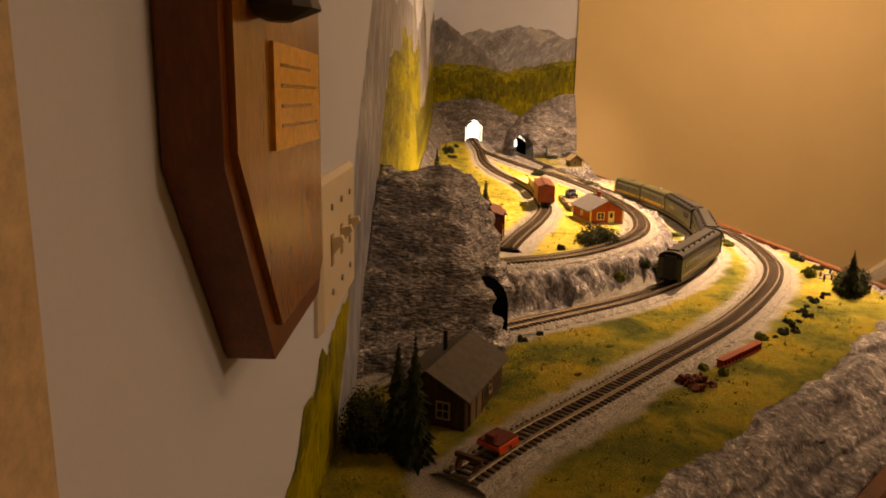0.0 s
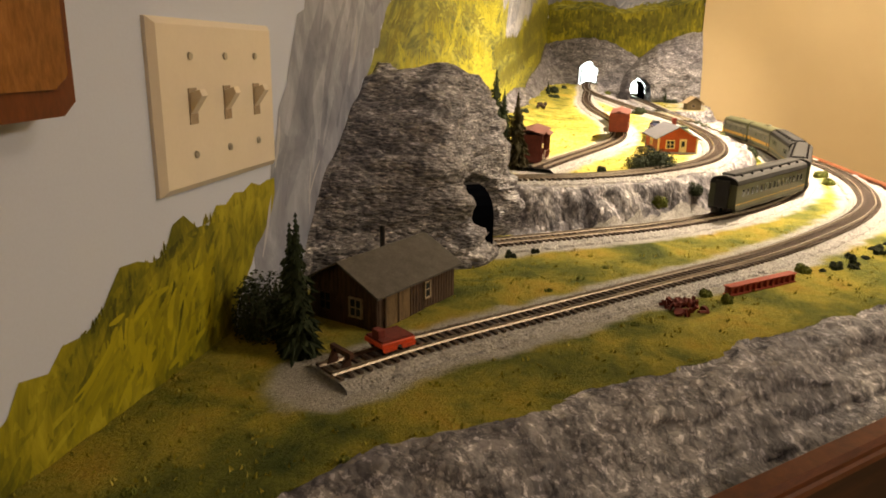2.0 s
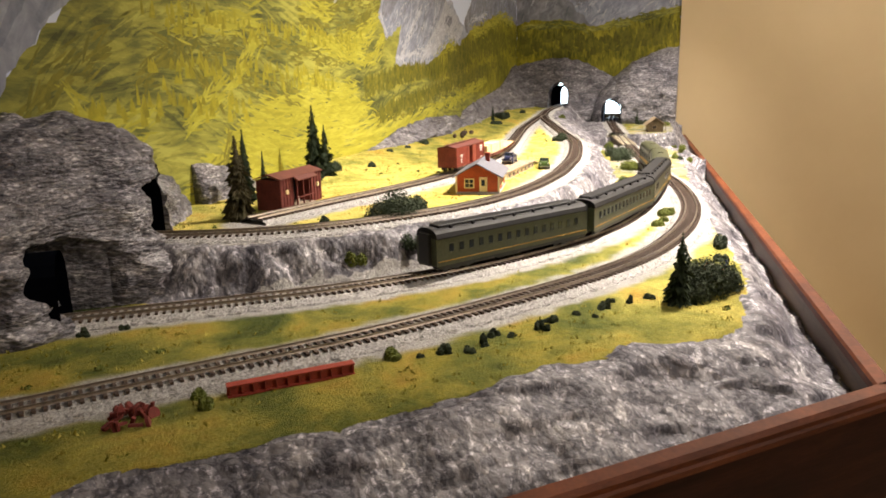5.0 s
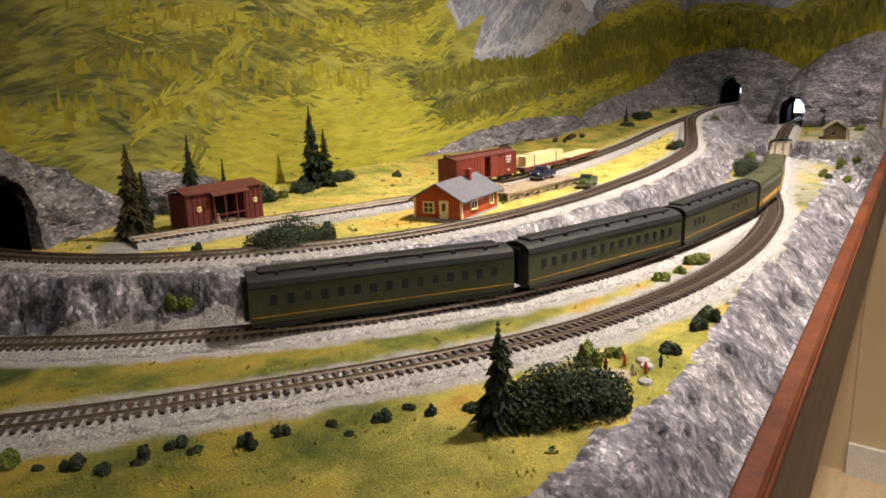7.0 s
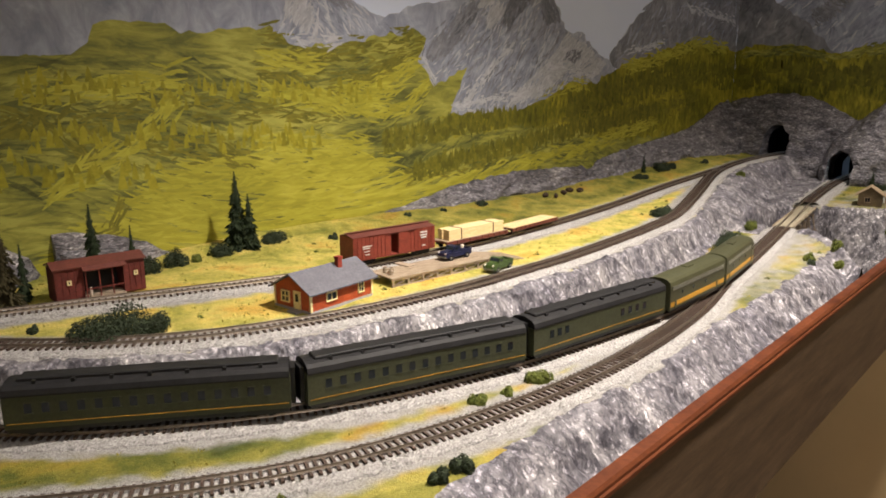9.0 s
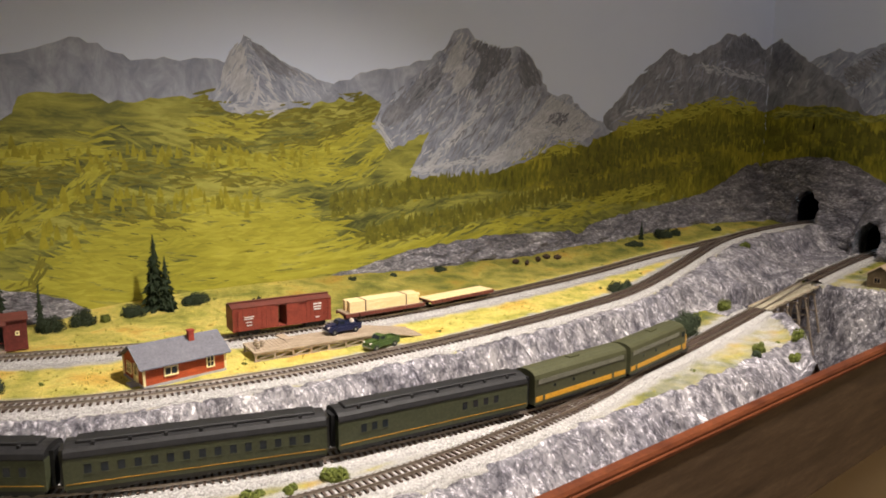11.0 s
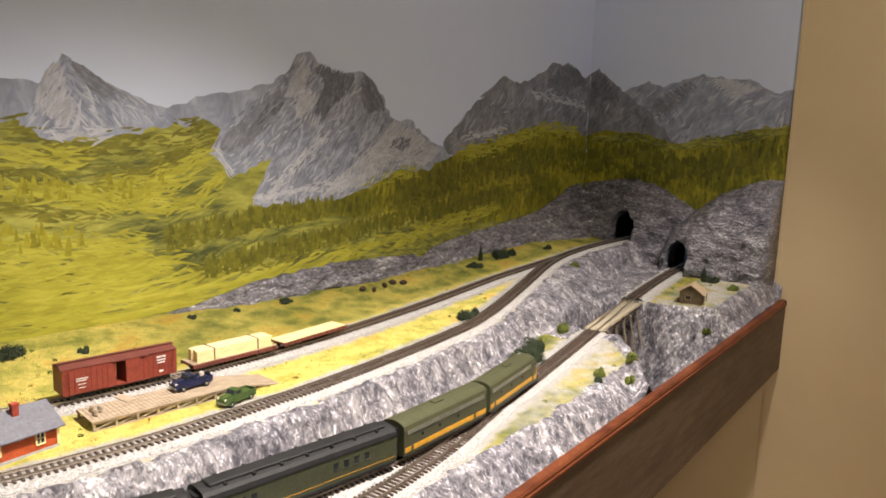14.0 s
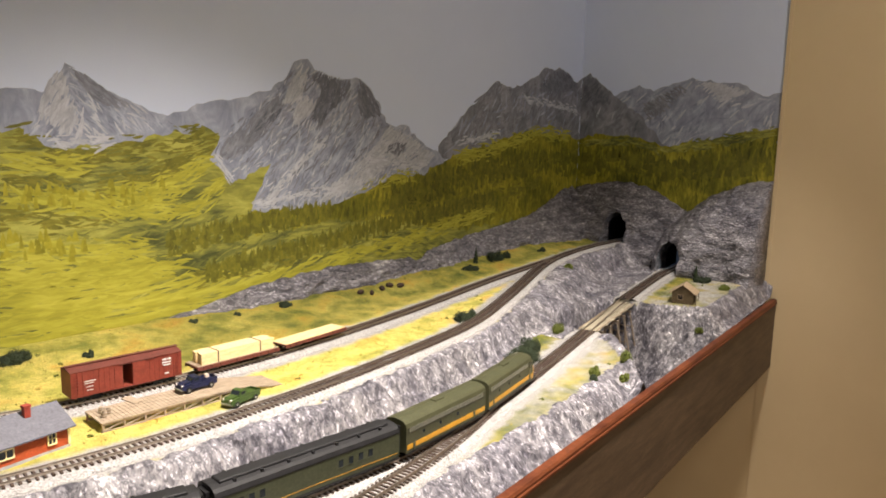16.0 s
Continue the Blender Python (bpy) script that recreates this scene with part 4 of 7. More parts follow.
def ground(X, Y):
    """Height of the layout's ground and its cover: rock, straw and gravel shares."""
    dU, sideU = nearest(UPPER, X, Y)
    s = dU * sideU + 0.010 * field(X, Y, 22, 1) + 0.004 * field(X, Y, 80, 2)
    low, high = low_level(X), high_level(X)
    wide = 0.036 + 0.075 * smooth01((X - 1.62) / 0.25) * (1 - 0.5 * smooth01((X - 2.15) / 0.2))
    shelf = 1 - smooth01((s - 0.040) / wide)
    shelf = np.where(X < 0.30, np.minimum(shelf, smooth01((X - 0.22) / 0.06)), shelf)
    z = low + (high - low) * shelf
    rock = ((s > 0.031) & (s < 0.046 + wide) & (X > 0.25)).astype(float)
    back = smooth01((Y + 0.15) / 0.15) * smooth01((X - 0.6) / 0.3)
    z = z + 0.016 * back
    dE, _ = nearest(EDGE, X, Y)
    width = np.interp(X, [-0.46, -0.2, 0.1, 0.26, 0.36, 0.5, 0.85, 1.2, 1.6, 2.54], [0.03, 0.080, 0.085, 0.104, 0.085, 0.055, 0.060, 0.062, 0.060, 0.04]) + 0.010 * field(X, Y, 16, 0)
    fall = 1 - smooth01(dE / width)
    fall = np.where(dE < width, fall, 0)
    z = z - 0.048 * fall
    rock = np.maximum(rock, (dE < width * 1.02).astype(float))
    # gorge under the timber bridge, opening towards the front edge between a sharp spur and a broad slope
    wob = 0.012 * field(X, Y, 24, 3)
    lip = 1.772 + 1.02 * np.minimum(0, Y + 0.553) + wob
    ledge = 2.060 - 0.62 * np.minimum(0, Y + 0.49) + wob
    toe = 2.000 + 0.50 * np.minimum(0, Y + 0.49)
    cut = np.minimum(smooth01((X - lip) / 0.050), smooth01((ledge - X) / np.maximum(ledge - toe, 0.05))) * smooth01((-0.385 - Y) / 0.040)
    deep = 0.955 + 0.012 * field(X, Y, 20, 2)
    spur = np.exp(-((X - lip + 0.016) / 0.020) ** 2) * smooth01((-0.515 - Y) / 0.03)
    z = z + 0.012 * spur + 0.030 * spur * fall
    z = z * (1 - cut) + deep * cut
    rock = np.maximum(rock, (spur > 0.45).astype(float))
    rock = np.maximum(rock, (cut > 0.02).astype(float))
    dI, sideI = nearest(INNER, X, Y)
    rock = np.maximum(rock, ((X > 1.70) & (s > 0.031) & (sideI < 0)).astype(float))
    hard = np.clip(rock, 0, 1)
    z = z + hard * (0.007 * field(X, Y, 26, 2, 5) + 0.006 * field(X + 0.9 * Y, 0.22 * (X - Y), 40, 1, 3) + 0.003 * np.abs(field(X, Y, 90, 1))) + 0.0012 * field(X, Y, 60, 0)
    dS, sideS = nearest(SIDING, X, Y)
    straw = shelf * (1.0 - 0.75 * smooth01((sideS * dS * -1 - 0.02) / 0.05) * smooth01((X - 0.85) / 0.3)) + (1 - shelf) * (0.10 + 0.5 * smooth01((X - 0.20) / 0.25) * smooth01((-0.53 - Y) / 0.10) * (1 - smooth01((X - 0.75) / 0.3)) + 0.12 * smooth01((X - 1.25) / 0.3))
    straw = np.clip(straw - 0.08 * (1 - shelf) + 0.35 * field(X, Y, 9, 3), 0, 1)
    tracks = np.minimum.reduce([nearest(t, X, Y)[0] for t in (INNER, OUTER, UPPER, SIDING)])
    gravel = 1 - smooth01((tracks + 0.010 * field(X, Y, 60, 1) - 0.031) / 0.013)
    pale = smooth01((X - 1.15) / 0.35) * (1 - shelf) * smooth01((-0.45 - Y) / 0.06)
    gravel = np.maximum(gravel, pale * np.clip(0.55 + 0.9 * field(X, Y, 34, 2), 0, 0.9))
    rock = np.where((tracks < 0.030) & (cut < 0.1), 0, rock)
    gravel = gravel * (1 - smooth01(cut / 0.2))
    keep = (1 - smooth01(cut / 0.25)) * (1 - smooth01((tracks - 0.020) / 0.014))
    nearU = nearest(UPPER, X, Y)[0] < 0.05
    nearS = nearest(SIDING, X, Y)[0] < 0.05
    bed = np.where(nearU | nearS, high, low)
    z = z * (1 - keep) + bed * keep
    return z, rock, straw, gravel


NX, NY = 560, 150
xs = np.linspace(LEFT[0] + 0.01, END - 0.002, NX)
depth = fascia_depth(xs)
vs = np.linspace(0, 1, NY)
GX = np.repeat(xs[:, None], NY, 1)
GY = -depth[:, None] * vs[None, :] - 0.0005
GZ, G_ROCK, G_STRAW, G_GRAVEL = ground(GX, GY)
# broken rock: steep ground is pushed about sideways as well
shift = G_ROCK * (GX < END - 0.03) * (GY < -0.02) * (np.arange(NY)[None, :] < NY - 4)
PX_, PY_ = GX + shift * 0.008 * field(GX * 1.0 + GZ * 3, GY + GZ * 2, 38, 1), GY + shift * 0.008 * field(GX + GZ * 3, GY - GZ * 2, 38, 2)
me = bpy.data.meshes.new("layout_ground")
idx = np.arange(NX * NY).reshape(NX, NY)
quads = np.stack([idx[:-1, :-1], idx[:-1, 1:], idx[1:, 1:], idx[1:, :-1]], -1).reshape(-1, 4)
me.from_pydata(np.stack([PX_, PY_, GZ], -1).reshape(-1, 3).tolist(), [], quads.tolist())
cover = me.color_attributes.new("cover", "FLOAT_COLOR", "POINT")
cover.data.foreach_set("color", np.stack([G_ROCK, G_STRAW, G_GRAVEL, np.ones_like(G_ROCK)], -1).reshape(-1).astype(np.float32))
me.shade_smooth()
me.materials.append(M_TERRAIN)
tagged(new("ground", me), "modelled layout ground with dry grass, gravel and grey rock cliffs", "ground", kind="structure")


def height_at(x, y):
    i = int(np.clip(np.searchsorted(xs, x), 1, NX - 1))
    v = np.clip((-y - 0.0005) / depth[i], 0, 1) * (NY - 1)
    j = int(min(v, NY - 2))
    return float(GZ[i, j] * (1 - (v - j)) + GZ[i, j + 1] * (v - j))


def resting(x, y, r=0.02):
    return min(height_at(x, y), height_at(x + r, y), height_at(x - r, y), height_at(x, y + r), height_at(x, y - r))


# wooden edge of the layout
fascia = thing("layout_fascia", pose(0, 0, 0), "dark stained wooden edge boards with reddish moulding round the layout", "fascia")


def fascia_board(a, b, wood, nudge=0.0):
    a, b = Vector((*a, 0)), Vector((*b, 0))
    m = Matrix.Translation(a) @ (b - a).to_track_quat("X", "Z").to_matrix().to_4x4()
    L = (b - a).length
    part("board", Build().box(-nudge, L + nudge, -0.012, 0.0, 0.895, 1.076, m), wood, fascia, "stained wooden edge board")
    prof = [(-0.0130, 1.0715), (-0.0150, 1.0725), (-0.0150, 1.0765), (-0.0135, 1.0780), (-0.0135, 1.0815), (-0.0112, 1.0850), (0.000, 1.0850), (0.002, 1.0830), (0.002, 1.0765), (-0.0122, 1.0765), (-0.0122, 1.0715)]
    part("moulding", Build().prism(prof, "x", -nudge, L + nudge, m), M_MOULD, fascia, "reddish brown cap moulding")


fascia_board((LEFT[0] - 0.03, 0.0), (CORNER[0], CORNER[1] - 0.002), M_FASCIA, 0.008)
fascia_board((CORNER[0], CORNER[1] - 0.002), (END - 0.008, RIGHT[1] - 0.002), M_PLY, 0.0)
solid("support_frame", Build().prism([(-0.34, -0.02), (0.22, -0.64), (2.45, -0.48), (2.45, -0.02)], "z", 0.90, 0.945), M_BLACK, "dark wooden frame under the layout", "frame", kind="structure")

# ---- track ----
TIE = Build().box(-0.0013, 0.0013, -0.0150, 0.0150, 0, 0.0020).mesh("tie")
TIE.materials.append(M_TIE)


def track(name, line, level, label, s0=0.0, s1=None, tie_cap=290, skip=()):
    xy, ss = line
    s1 = ss[-1] if s1 is None else s1
    t = thing(name, pose(0, 0, 0), label, "railway track", "tracks of the layout")
    n = int((s1 - s0) / 0.006)
    rows = []
    rnd = random.Random(name)
    for k in range(n + 1):
        x, y, a = along(line, s0 + (s1 - s0) * k / n)
        z = float(level(x))
        row = []
        for off, up in ((-0.0285, -0.004), (-0.0235, 0.0020), (-0.0175, 0.0046), (-0.009, 0.0050), (0.0, 0.0050), (0.009, 0.0050), (0.0175, 0.0046), (0.0235, 0.0020), (0.0285, -0.004)):
            j = 0.0007 * rnd.uniform(-1, 1)
            o = off + (0.0025 * rnd.uniform(-1, 1) if abs(off) > 0.02 else 0)
            row.append((x - math.sin(a) * o, y + math.cos(a) * o, z + up + j))
        rows.append(row)
    b = Build()
    if skip:
        left = [r for r in rows if r[4][0] <= skip[0]]
        right = [r for r in rows if r[4][0] >= skip[1]]
        b.grid(left)
        b.grid(right)
    else:
        b.grid(rows)
    part("ballast_bed", b, M_BALLAST, t, "grey crushed stone ballast", smooth=False)
    for off in (-0.00825, 0.00825):
        r = Build()
        line_rows = []
        for k in range(n + 1):
            x, y, a = along(line, s0 + (s1 - s0) * k / n)
            z = float(level(x)) + 0.0070
            row = []
            for o, up in ((-0.0012, 0), (-0.0006, 0.0012), (-0.0006, 0.0026), (0.0006, 0.0026), (0.0006, 0.0012), (0.0012, 0)):
                row.append((x - math.sin(a) * (off + o), y + math.cos(a) * (off + o), z + up))
            line_rows.append(row)
        r.grid(line_rows)
        part("rail", r, M_RAIL, t, "worn nickel rail")
    count = int((s1 - s0) / 0.0072)
    rest = Build()
    for k in range(count):
        x, y, a = along(line, s0 + 0.003 + k * 0.0072)
        if skip and skip[0] < x < skip[1]:
            continue
        m = Matrix.Translation((x, y, float(level(x)) + 0.0050)) @ Matrix.Rotation(a + rnd.uniform(-0.02, 0.02), 4, "Z")
        if k < tie_cap:
            ob = new("tie", TIE)
            ob.parent = t
            ob.matrix_local = m
        else:
            rest.box(-0.0013, 0.0013, -0.0150, 0.0150, 0, 0.0020, m)
    if rest.v:
        tagged(part("tie_row", rest, M_TIE, t), kind="stuff")
    return t


track("main_track", INNER, low_level, "lower main line with brown ties in grey ballast", skip=(1.775, 2.045))
track("siding_track", OUTER, low_level, "curved siding with brown ties in grey ballast")
track("upper_track", UPPER, high_level, "upper line with brown ties on a rock shelf")
track("spur_track", SIDING, high_level, "freight spur with brown ties behind the station")

# ---- rock forms ----


def cut_out(ob, cutters):
    """Takes the cutters out of a mesh, and the cutters out of the scene."""
    for c in cutters:
        mod = ob.modifiers.new("cut", "BOOLEAN")
        mod.operation, mod.object, mod.solver = "DIFFERENCE", c, "EXACT"
        mod.use_self = True
    bpy.context.view_layer.update()
    dg = bpy.context.evaluated_depsgraph_get()
    me = bpy.data.meshes.new_from_object(ob.evaluated_get(dg))
    ob.modifiers.clear()
    ob.data = me
    for c in cutters:
        bpy.data.objects.remove(c)


def bore(line, level, s0, s1, half=0.027, rise=0.040, arch=0.026, aside=0.0):
    """A tunnel-shaped solid along a track."""
    prof = [(-half, -0.02), (-half, rise)] + [(half * math.cos(a), rise + arch * math.sin(a)) for a in np.linspace(math.pi, 0, 13)[1:-1]] + [(half, rise), (half, rise * 0.5), (half, -0.02)]
    prof[1:1] = [(-half, rise * 0.5)]
    rows = []
    for k in range(9):
        x, y, a = along(line, s0 + (s1 - s0) * k / 8)
        z = float(level(x)) + 0.002
        row = []
        for o, h in prof:
            w = 1 + 0.20 * noise.noise((o * 60 + k * 1.7, h * 60, level(0.0) * 9.0)) if h > 0 else 1
            row.append((x + math.sin(a) * (o * w + aside), y - math.cos(a) * (o * w + aside), z + h * (1 + (w - 1) * 0.5)))
        rows.append(row)
    b = Build()
    n = len(prof)
    b.add([p for r in rows for p in r], [(k * n + i, k * n + (i + 1) % n, (k + 1) * n + (i + 1) % n, (k + 1) * n + i) for k in range(8) for i in range(n)] + [tuple(range(n - 1, -1, -1)), tuple(range(8 * n, 9 * n))])
    me = b.mesh("bore")
    bm = bmesh.new()
    bm.from_mesh(me)
    bmesh.ops.recalc_face_normals(bm, faces=bm.faces)
    bm.to_mesh(me)
    bm.free()
    return new("bore", me)


def craggy(p, amount, seed):
    q = Vector((p[0] * 16 + seed, p[1] * 16, p[2] * 34))
    n = noise.noise(q) + 0.6 * noise.noise(q * 2.3) + 0.4 * noise.noise(q * 5.1)
    ridge = abs(noise.noise(q * 1.4 + Vector((9, 3, 1))))
    return amount * (n + 0.8 * ridge)


FOOT = [(0.022, -0.0005), (0.034, -0.022), (0.060, -0.052), (0.092, -0.086), (0.114, -0.122), (0.130, -0.152), (0.150, -0.165), (0.178, -0.164), (0.21, -0.158), (0.25, -0.165), (0.282, -0.180), (0.305, -0.192), (0.330, -0.194), (0.352, -0.180), (0.376, -0.150), (0.402, -0.118), (0.45, -0.095), (0.51, -0.068), (0.555, -0.035), (0.585, -0.0005)]


def mountain():
    """Rows run from the foot up the cliff and over to the wall behind."""
    n_u, n_v = 250, 74
    xy, ss = arc_table(FOOT)
    pts, low = [], []
    for i in range(n_u):
        u = i / (n_u - 1)
        fx, fy, _ = along((xy, ss), ss[-1] * u)
        sx, sy = 0.06 + 0.47 * u, -0.0004
        L = math.hypot(sx - fx, sy - fy)
        ox, oy = (fx - sx) / max(L, 1e-4), (fy - sy) / max(L, 1e-4)
        row, under = [], []
        for j in range(n_v):
            v = j / (n_v - 1)
            d = min(L, 0.060) * (v / 0.64) ** 1.5 if v < 0.64 else min(L, 0.060) + (L - min(L, 0.060)) * (v - 0.64) / 0.36
            x, y = fx - ox * d, fy - oy * d
            top = float(np.interp(x, [0.02, 0.036, 0.076, 0.12, 0.160, 0.195, 0.23, 0.28, 0.32, 0.36, 0.42, 0.48, 0.53, 0.56, 0.60], [1.115, 1.132, 1.166, 1.192, 1.220, 1.248, 1.274, 1.286, 1.274, 1.258, 1.234, 1.208, 1.180, 1.150, 1.12]))
            top += -0.050 * float(smooth01((-0.085 - y) / 0.10)) + 0.010 * noise.noise((x * 30, y * 30, 2.0))
            apron = float(smooth01((-0.144 - y) / 0.030) * smooth01((x - 0.262) / 0.040))
            top = top + (min(top, 1.163) - top) * apron
            rise = min(1.0, d / 0.055) ** 0.58
            z = 1.06 + (top - 1.06) * rise * (0.86 + 0.14 * float(smooth01(d / 0.09)))
            e = 0.0
            if j > 0 and y < -0.006:
                q = Vector((x * 20, y * 20, z * 62))
                step = abs(noise.noise(q * 0.8 + Vector((4, 7, 1))))
                e = 0.0095 * (noise.noise(q * 0.45) + 0.7 * noise.noise(q) - 1.1 * (0.25 - step) + 0.45 * noise.noise(q * 2.4) + 0.25 * noise.noise(q * 5))
            row.append((x + ox * e, min(y + oy * e, -0.0004), z + 0.35 * e))
            under.append((x, y, 1.02))
        pts.append(row)
        low.append(under)
    b = Build()
    b.grid(pts)
    n0 = len(b.v)
    n_x, n_y = n_u, n_v
    b.add([p for r in low for p in r], [(a * n_y + c, (a + 1) * n_y + c, (a + 1) * n_y + c + 1, a * n_y + c + 1) for a in range(n_x - 1) for c in range(n_y - 1)])
    rim = [(i, 0) for i in range(n_x)] + [(n_x - 1, j) for j in range(1, n_y)] + [(i, n_y - 1) for i in range(n_x - 2, -1, -1)] + [(0, j) for j in range(n_y - 2, 0, -1)]
    ids = [i * n_y + j for i, j in rim]
    b.f += [(ids[q], n0 + ids[q], n0 + ids[(q + 1) % len(ids)], ids[(q + 1) % len(ids)]) for q in range(len(ids))]
    me = b.mesh("rock_mountain", True)
    bm = bmesh.new()
    bm.from_mesh(me)
    bmesh.ops.recalc_face_normals(bm, faces=bm.faces)
    bm.to_mesh(me)
    bm.free()
    me.materials.append(M_ROCK)
    ob = tagged(new("rock_mountain", me), "grey cast-plaster rock mountain with two tunnel mouths", "mountain")
    cut_out(ob, [bore(INNER, low_level, 0.288, 0.42, 0.038, 0.046, 0.032, -0.011), bore(UPPER, high_level, 0.02, 0.30, 0.047, 0.046, 0.034)])
    return ob


mountain()


def rock_wall(name, fixed, u0, u1, tops, foot, thick, label, cutters=(), bottom=1.06, seed=5):
    """A rock face leaning on a wall; fixed tells how (u, out, z) lies in the world."""
    n_u, n_z = max(24, int(abs(u1 - u0) / 0.005)), 46
    pts, back = [], []
    for i in range(n_u):
        u = u0 + (u1 - u0) * i / (n_u - 1)
        top = float(np.interp(u, [t[0] for t in tops], [t[1] for t in tops])) + 0.006 * noise.noise((u * 40, seed, 0))
        row, rb = [], []
        for j in range(n_z):
            f = j / (n_z - 1)
            z = bottom + (top - bottom) * f
            p = fixed(u, 0, z)
            out = thick(u, f) + max(0.0, 1 - f ** 4) * (0.004 + craggy(p, 0.010, seed))
            row.append(fixed(u, max(0.0025, out), z))
            rb.append(fixed(u, 0.001, z))
        pts.append(row)
        back.append(rb)
    b = Build()
    b.grid(pts)
    n0 = len(b.v)
    b.grid(back)
    rim = [(i, 0) for i in range(n_u)] + [(n_u - 1, j) for j in range(1, n_z)] + [(i, n_z - 1) for i in range(n_u - 2, -1, -1)] + [(0, j) for j in range(n_z - 2, 0, -1)]
    ids = [i * n_z + j for i, j in rim]
    b.f += [(ids[q], n0 + ids[q], n0 + ids[(q + 1) % len(ids)], ids[(q + 1) % len(ids)]) for q in range(len(ids))]
    me = b.mesh(name, True)
    bm = bmesh.new()
    bm.from_mesh(me)
    bmesh.ops.recalc_face_normals(bm, faces=bm.faces)
    bm.to_mesh(me)
    bm.free()
    me.materials.append(M_ROCK)
    ob = tagged(new(name, me), label, "rock face")
    if cutters:
        cut_out(ob, cutters)
    return ob


def back_thick(u, f):
    """Leaning rock round the upper portal, thickest in the corner."""
    bulge = 0.045 * math.exp(-((u + 0.17) / 0.10) ** 2) + 0.080 * math.exp(-(u / 0.07) ** 2)
    return (1 - f ** 1.8) * (0.055 + bulge) + 0.004


def front_thick(u, f):
    """A bluff in front of it round the lower portal, ending in a rough edge by the ochre wall."""
    bulge = 0.060 * math.exp(-((u + 0.41) / 0.09) ** 2) + 0.030 * math.exp(-((u + 0.60) / 0.10) ** 2)
    return (1 - f ** 2.4) * (0.075 + bulge) * float(smooth01((-0.285 - u) / 0.05)) + 0.030 * (1 - f ** 6) + 0.004


sU = UPPER[1][-1]
sI = INNER[1][-1]
rock_wall("tunnel_rock_face", lambda u, o, z: (END - o, u, z), -0.46, -0.004,
          [(-0.46, 1.27), (-0.40, 1.285), (-0.34, 1.315), (-0.27, 1.355), (-0.20, 1.372), (-0.14, 1.374), (-0.08, 1.366), (0.0, 1.350)], None, back_thick,
          "dark grey rock face round the upper railway tunnel mouth", [bore(UPPER, high_level, sU - 0.48, sU, 0.036, 0.050, 0.040), bore(INNER, low_level, sI - 0.48, sI, 0.036, 0.044, 0.040)])
rock_wall("tunnel_bluff", lambda u, o, z: (END - 0.002 - o, u, z), -0.603, -0.285,
          [(-0.605, 1.402), (-0.56, 1.398), (-0.50, 1.378), (-0.44, 1.350), (-0.38, 1.305), (-0.33, 1.262), (-0.285, 1.215)], None, front_thick,
          "dark grey rock bluff round the lower railway tunnel mouth", [bore(INNER, low_level, sI - 0.48, sI, 0.036, 0.044, 0.040)], seed=31)
rock_wall("rock_slope", lambda u, o, z: (u, -o, z), 1.80, END - 0.03, [(1.80, 1.19), (1.83, 1.215), (1.94, 1.232), (2.02, 1.243), (2.15, 1.256), (2.28, 1.275), (2.38, 1.310), (2.46, 1.345), (2.55, 1.355)], None,
          lambda u, f: (1 - f ** 1.6) * (0.045 + 0.05 * smooth01((u - 2.1) / 0.3)) + 0.003, "grey rock slope rising along the painted wall", bottom=1.13, seed=11)
rock_wall("rock_ledge", lambda u, o, z: (u, -o, z), 1.13, 1.88, [(1.13, 1.163), (1.2, 1.172), (1.327, 1.198), (1.42, 1.205), (1.518, 1.211), (1.65, 1.209), (1.762, 1.203), (1.83, 1.19), (1.88, 1.172)], None,
          lambda u, f: (1 - f) * 0.035 + 0.003, "low grey rock ledge along the painted wall", bottom=1.13, seed=17)
rock_wall("rock_outcrop", lambda u, o, z: (u, -o, z), 0.56, 0.72, [(0.56, 1.205), (0.60, 1.20), (0.66, 1.185), (0.72, 1.155)], None, lambda u, f: (1 - f) * 0.03 + 0.003, "low grey rock outcrop behind the fir trees", bottom=1.12, seed=23)

# near-black tubes paint the shade inside the mountain and behind the rock face
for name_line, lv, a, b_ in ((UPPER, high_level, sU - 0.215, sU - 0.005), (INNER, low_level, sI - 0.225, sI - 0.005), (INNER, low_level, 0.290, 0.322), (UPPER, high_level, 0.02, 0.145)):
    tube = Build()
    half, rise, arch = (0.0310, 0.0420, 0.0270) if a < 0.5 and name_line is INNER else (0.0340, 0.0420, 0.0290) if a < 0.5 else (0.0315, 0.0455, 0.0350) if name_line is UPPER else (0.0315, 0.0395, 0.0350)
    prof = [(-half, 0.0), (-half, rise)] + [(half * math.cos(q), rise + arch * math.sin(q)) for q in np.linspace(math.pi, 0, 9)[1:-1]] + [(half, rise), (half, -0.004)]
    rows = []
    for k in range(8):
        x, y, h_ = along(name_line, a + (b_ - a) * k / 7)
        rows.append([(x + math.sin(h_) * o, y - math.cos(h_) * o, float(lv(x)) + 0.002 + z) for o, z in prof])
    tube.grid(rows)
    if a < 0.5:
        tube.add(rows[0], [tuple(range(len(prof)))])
    solid("tunnel_lining", tube, M_TUNNEL_DARK, "near-black tube for the shade inside the rock tunnel", "tunnel", kind="structure")

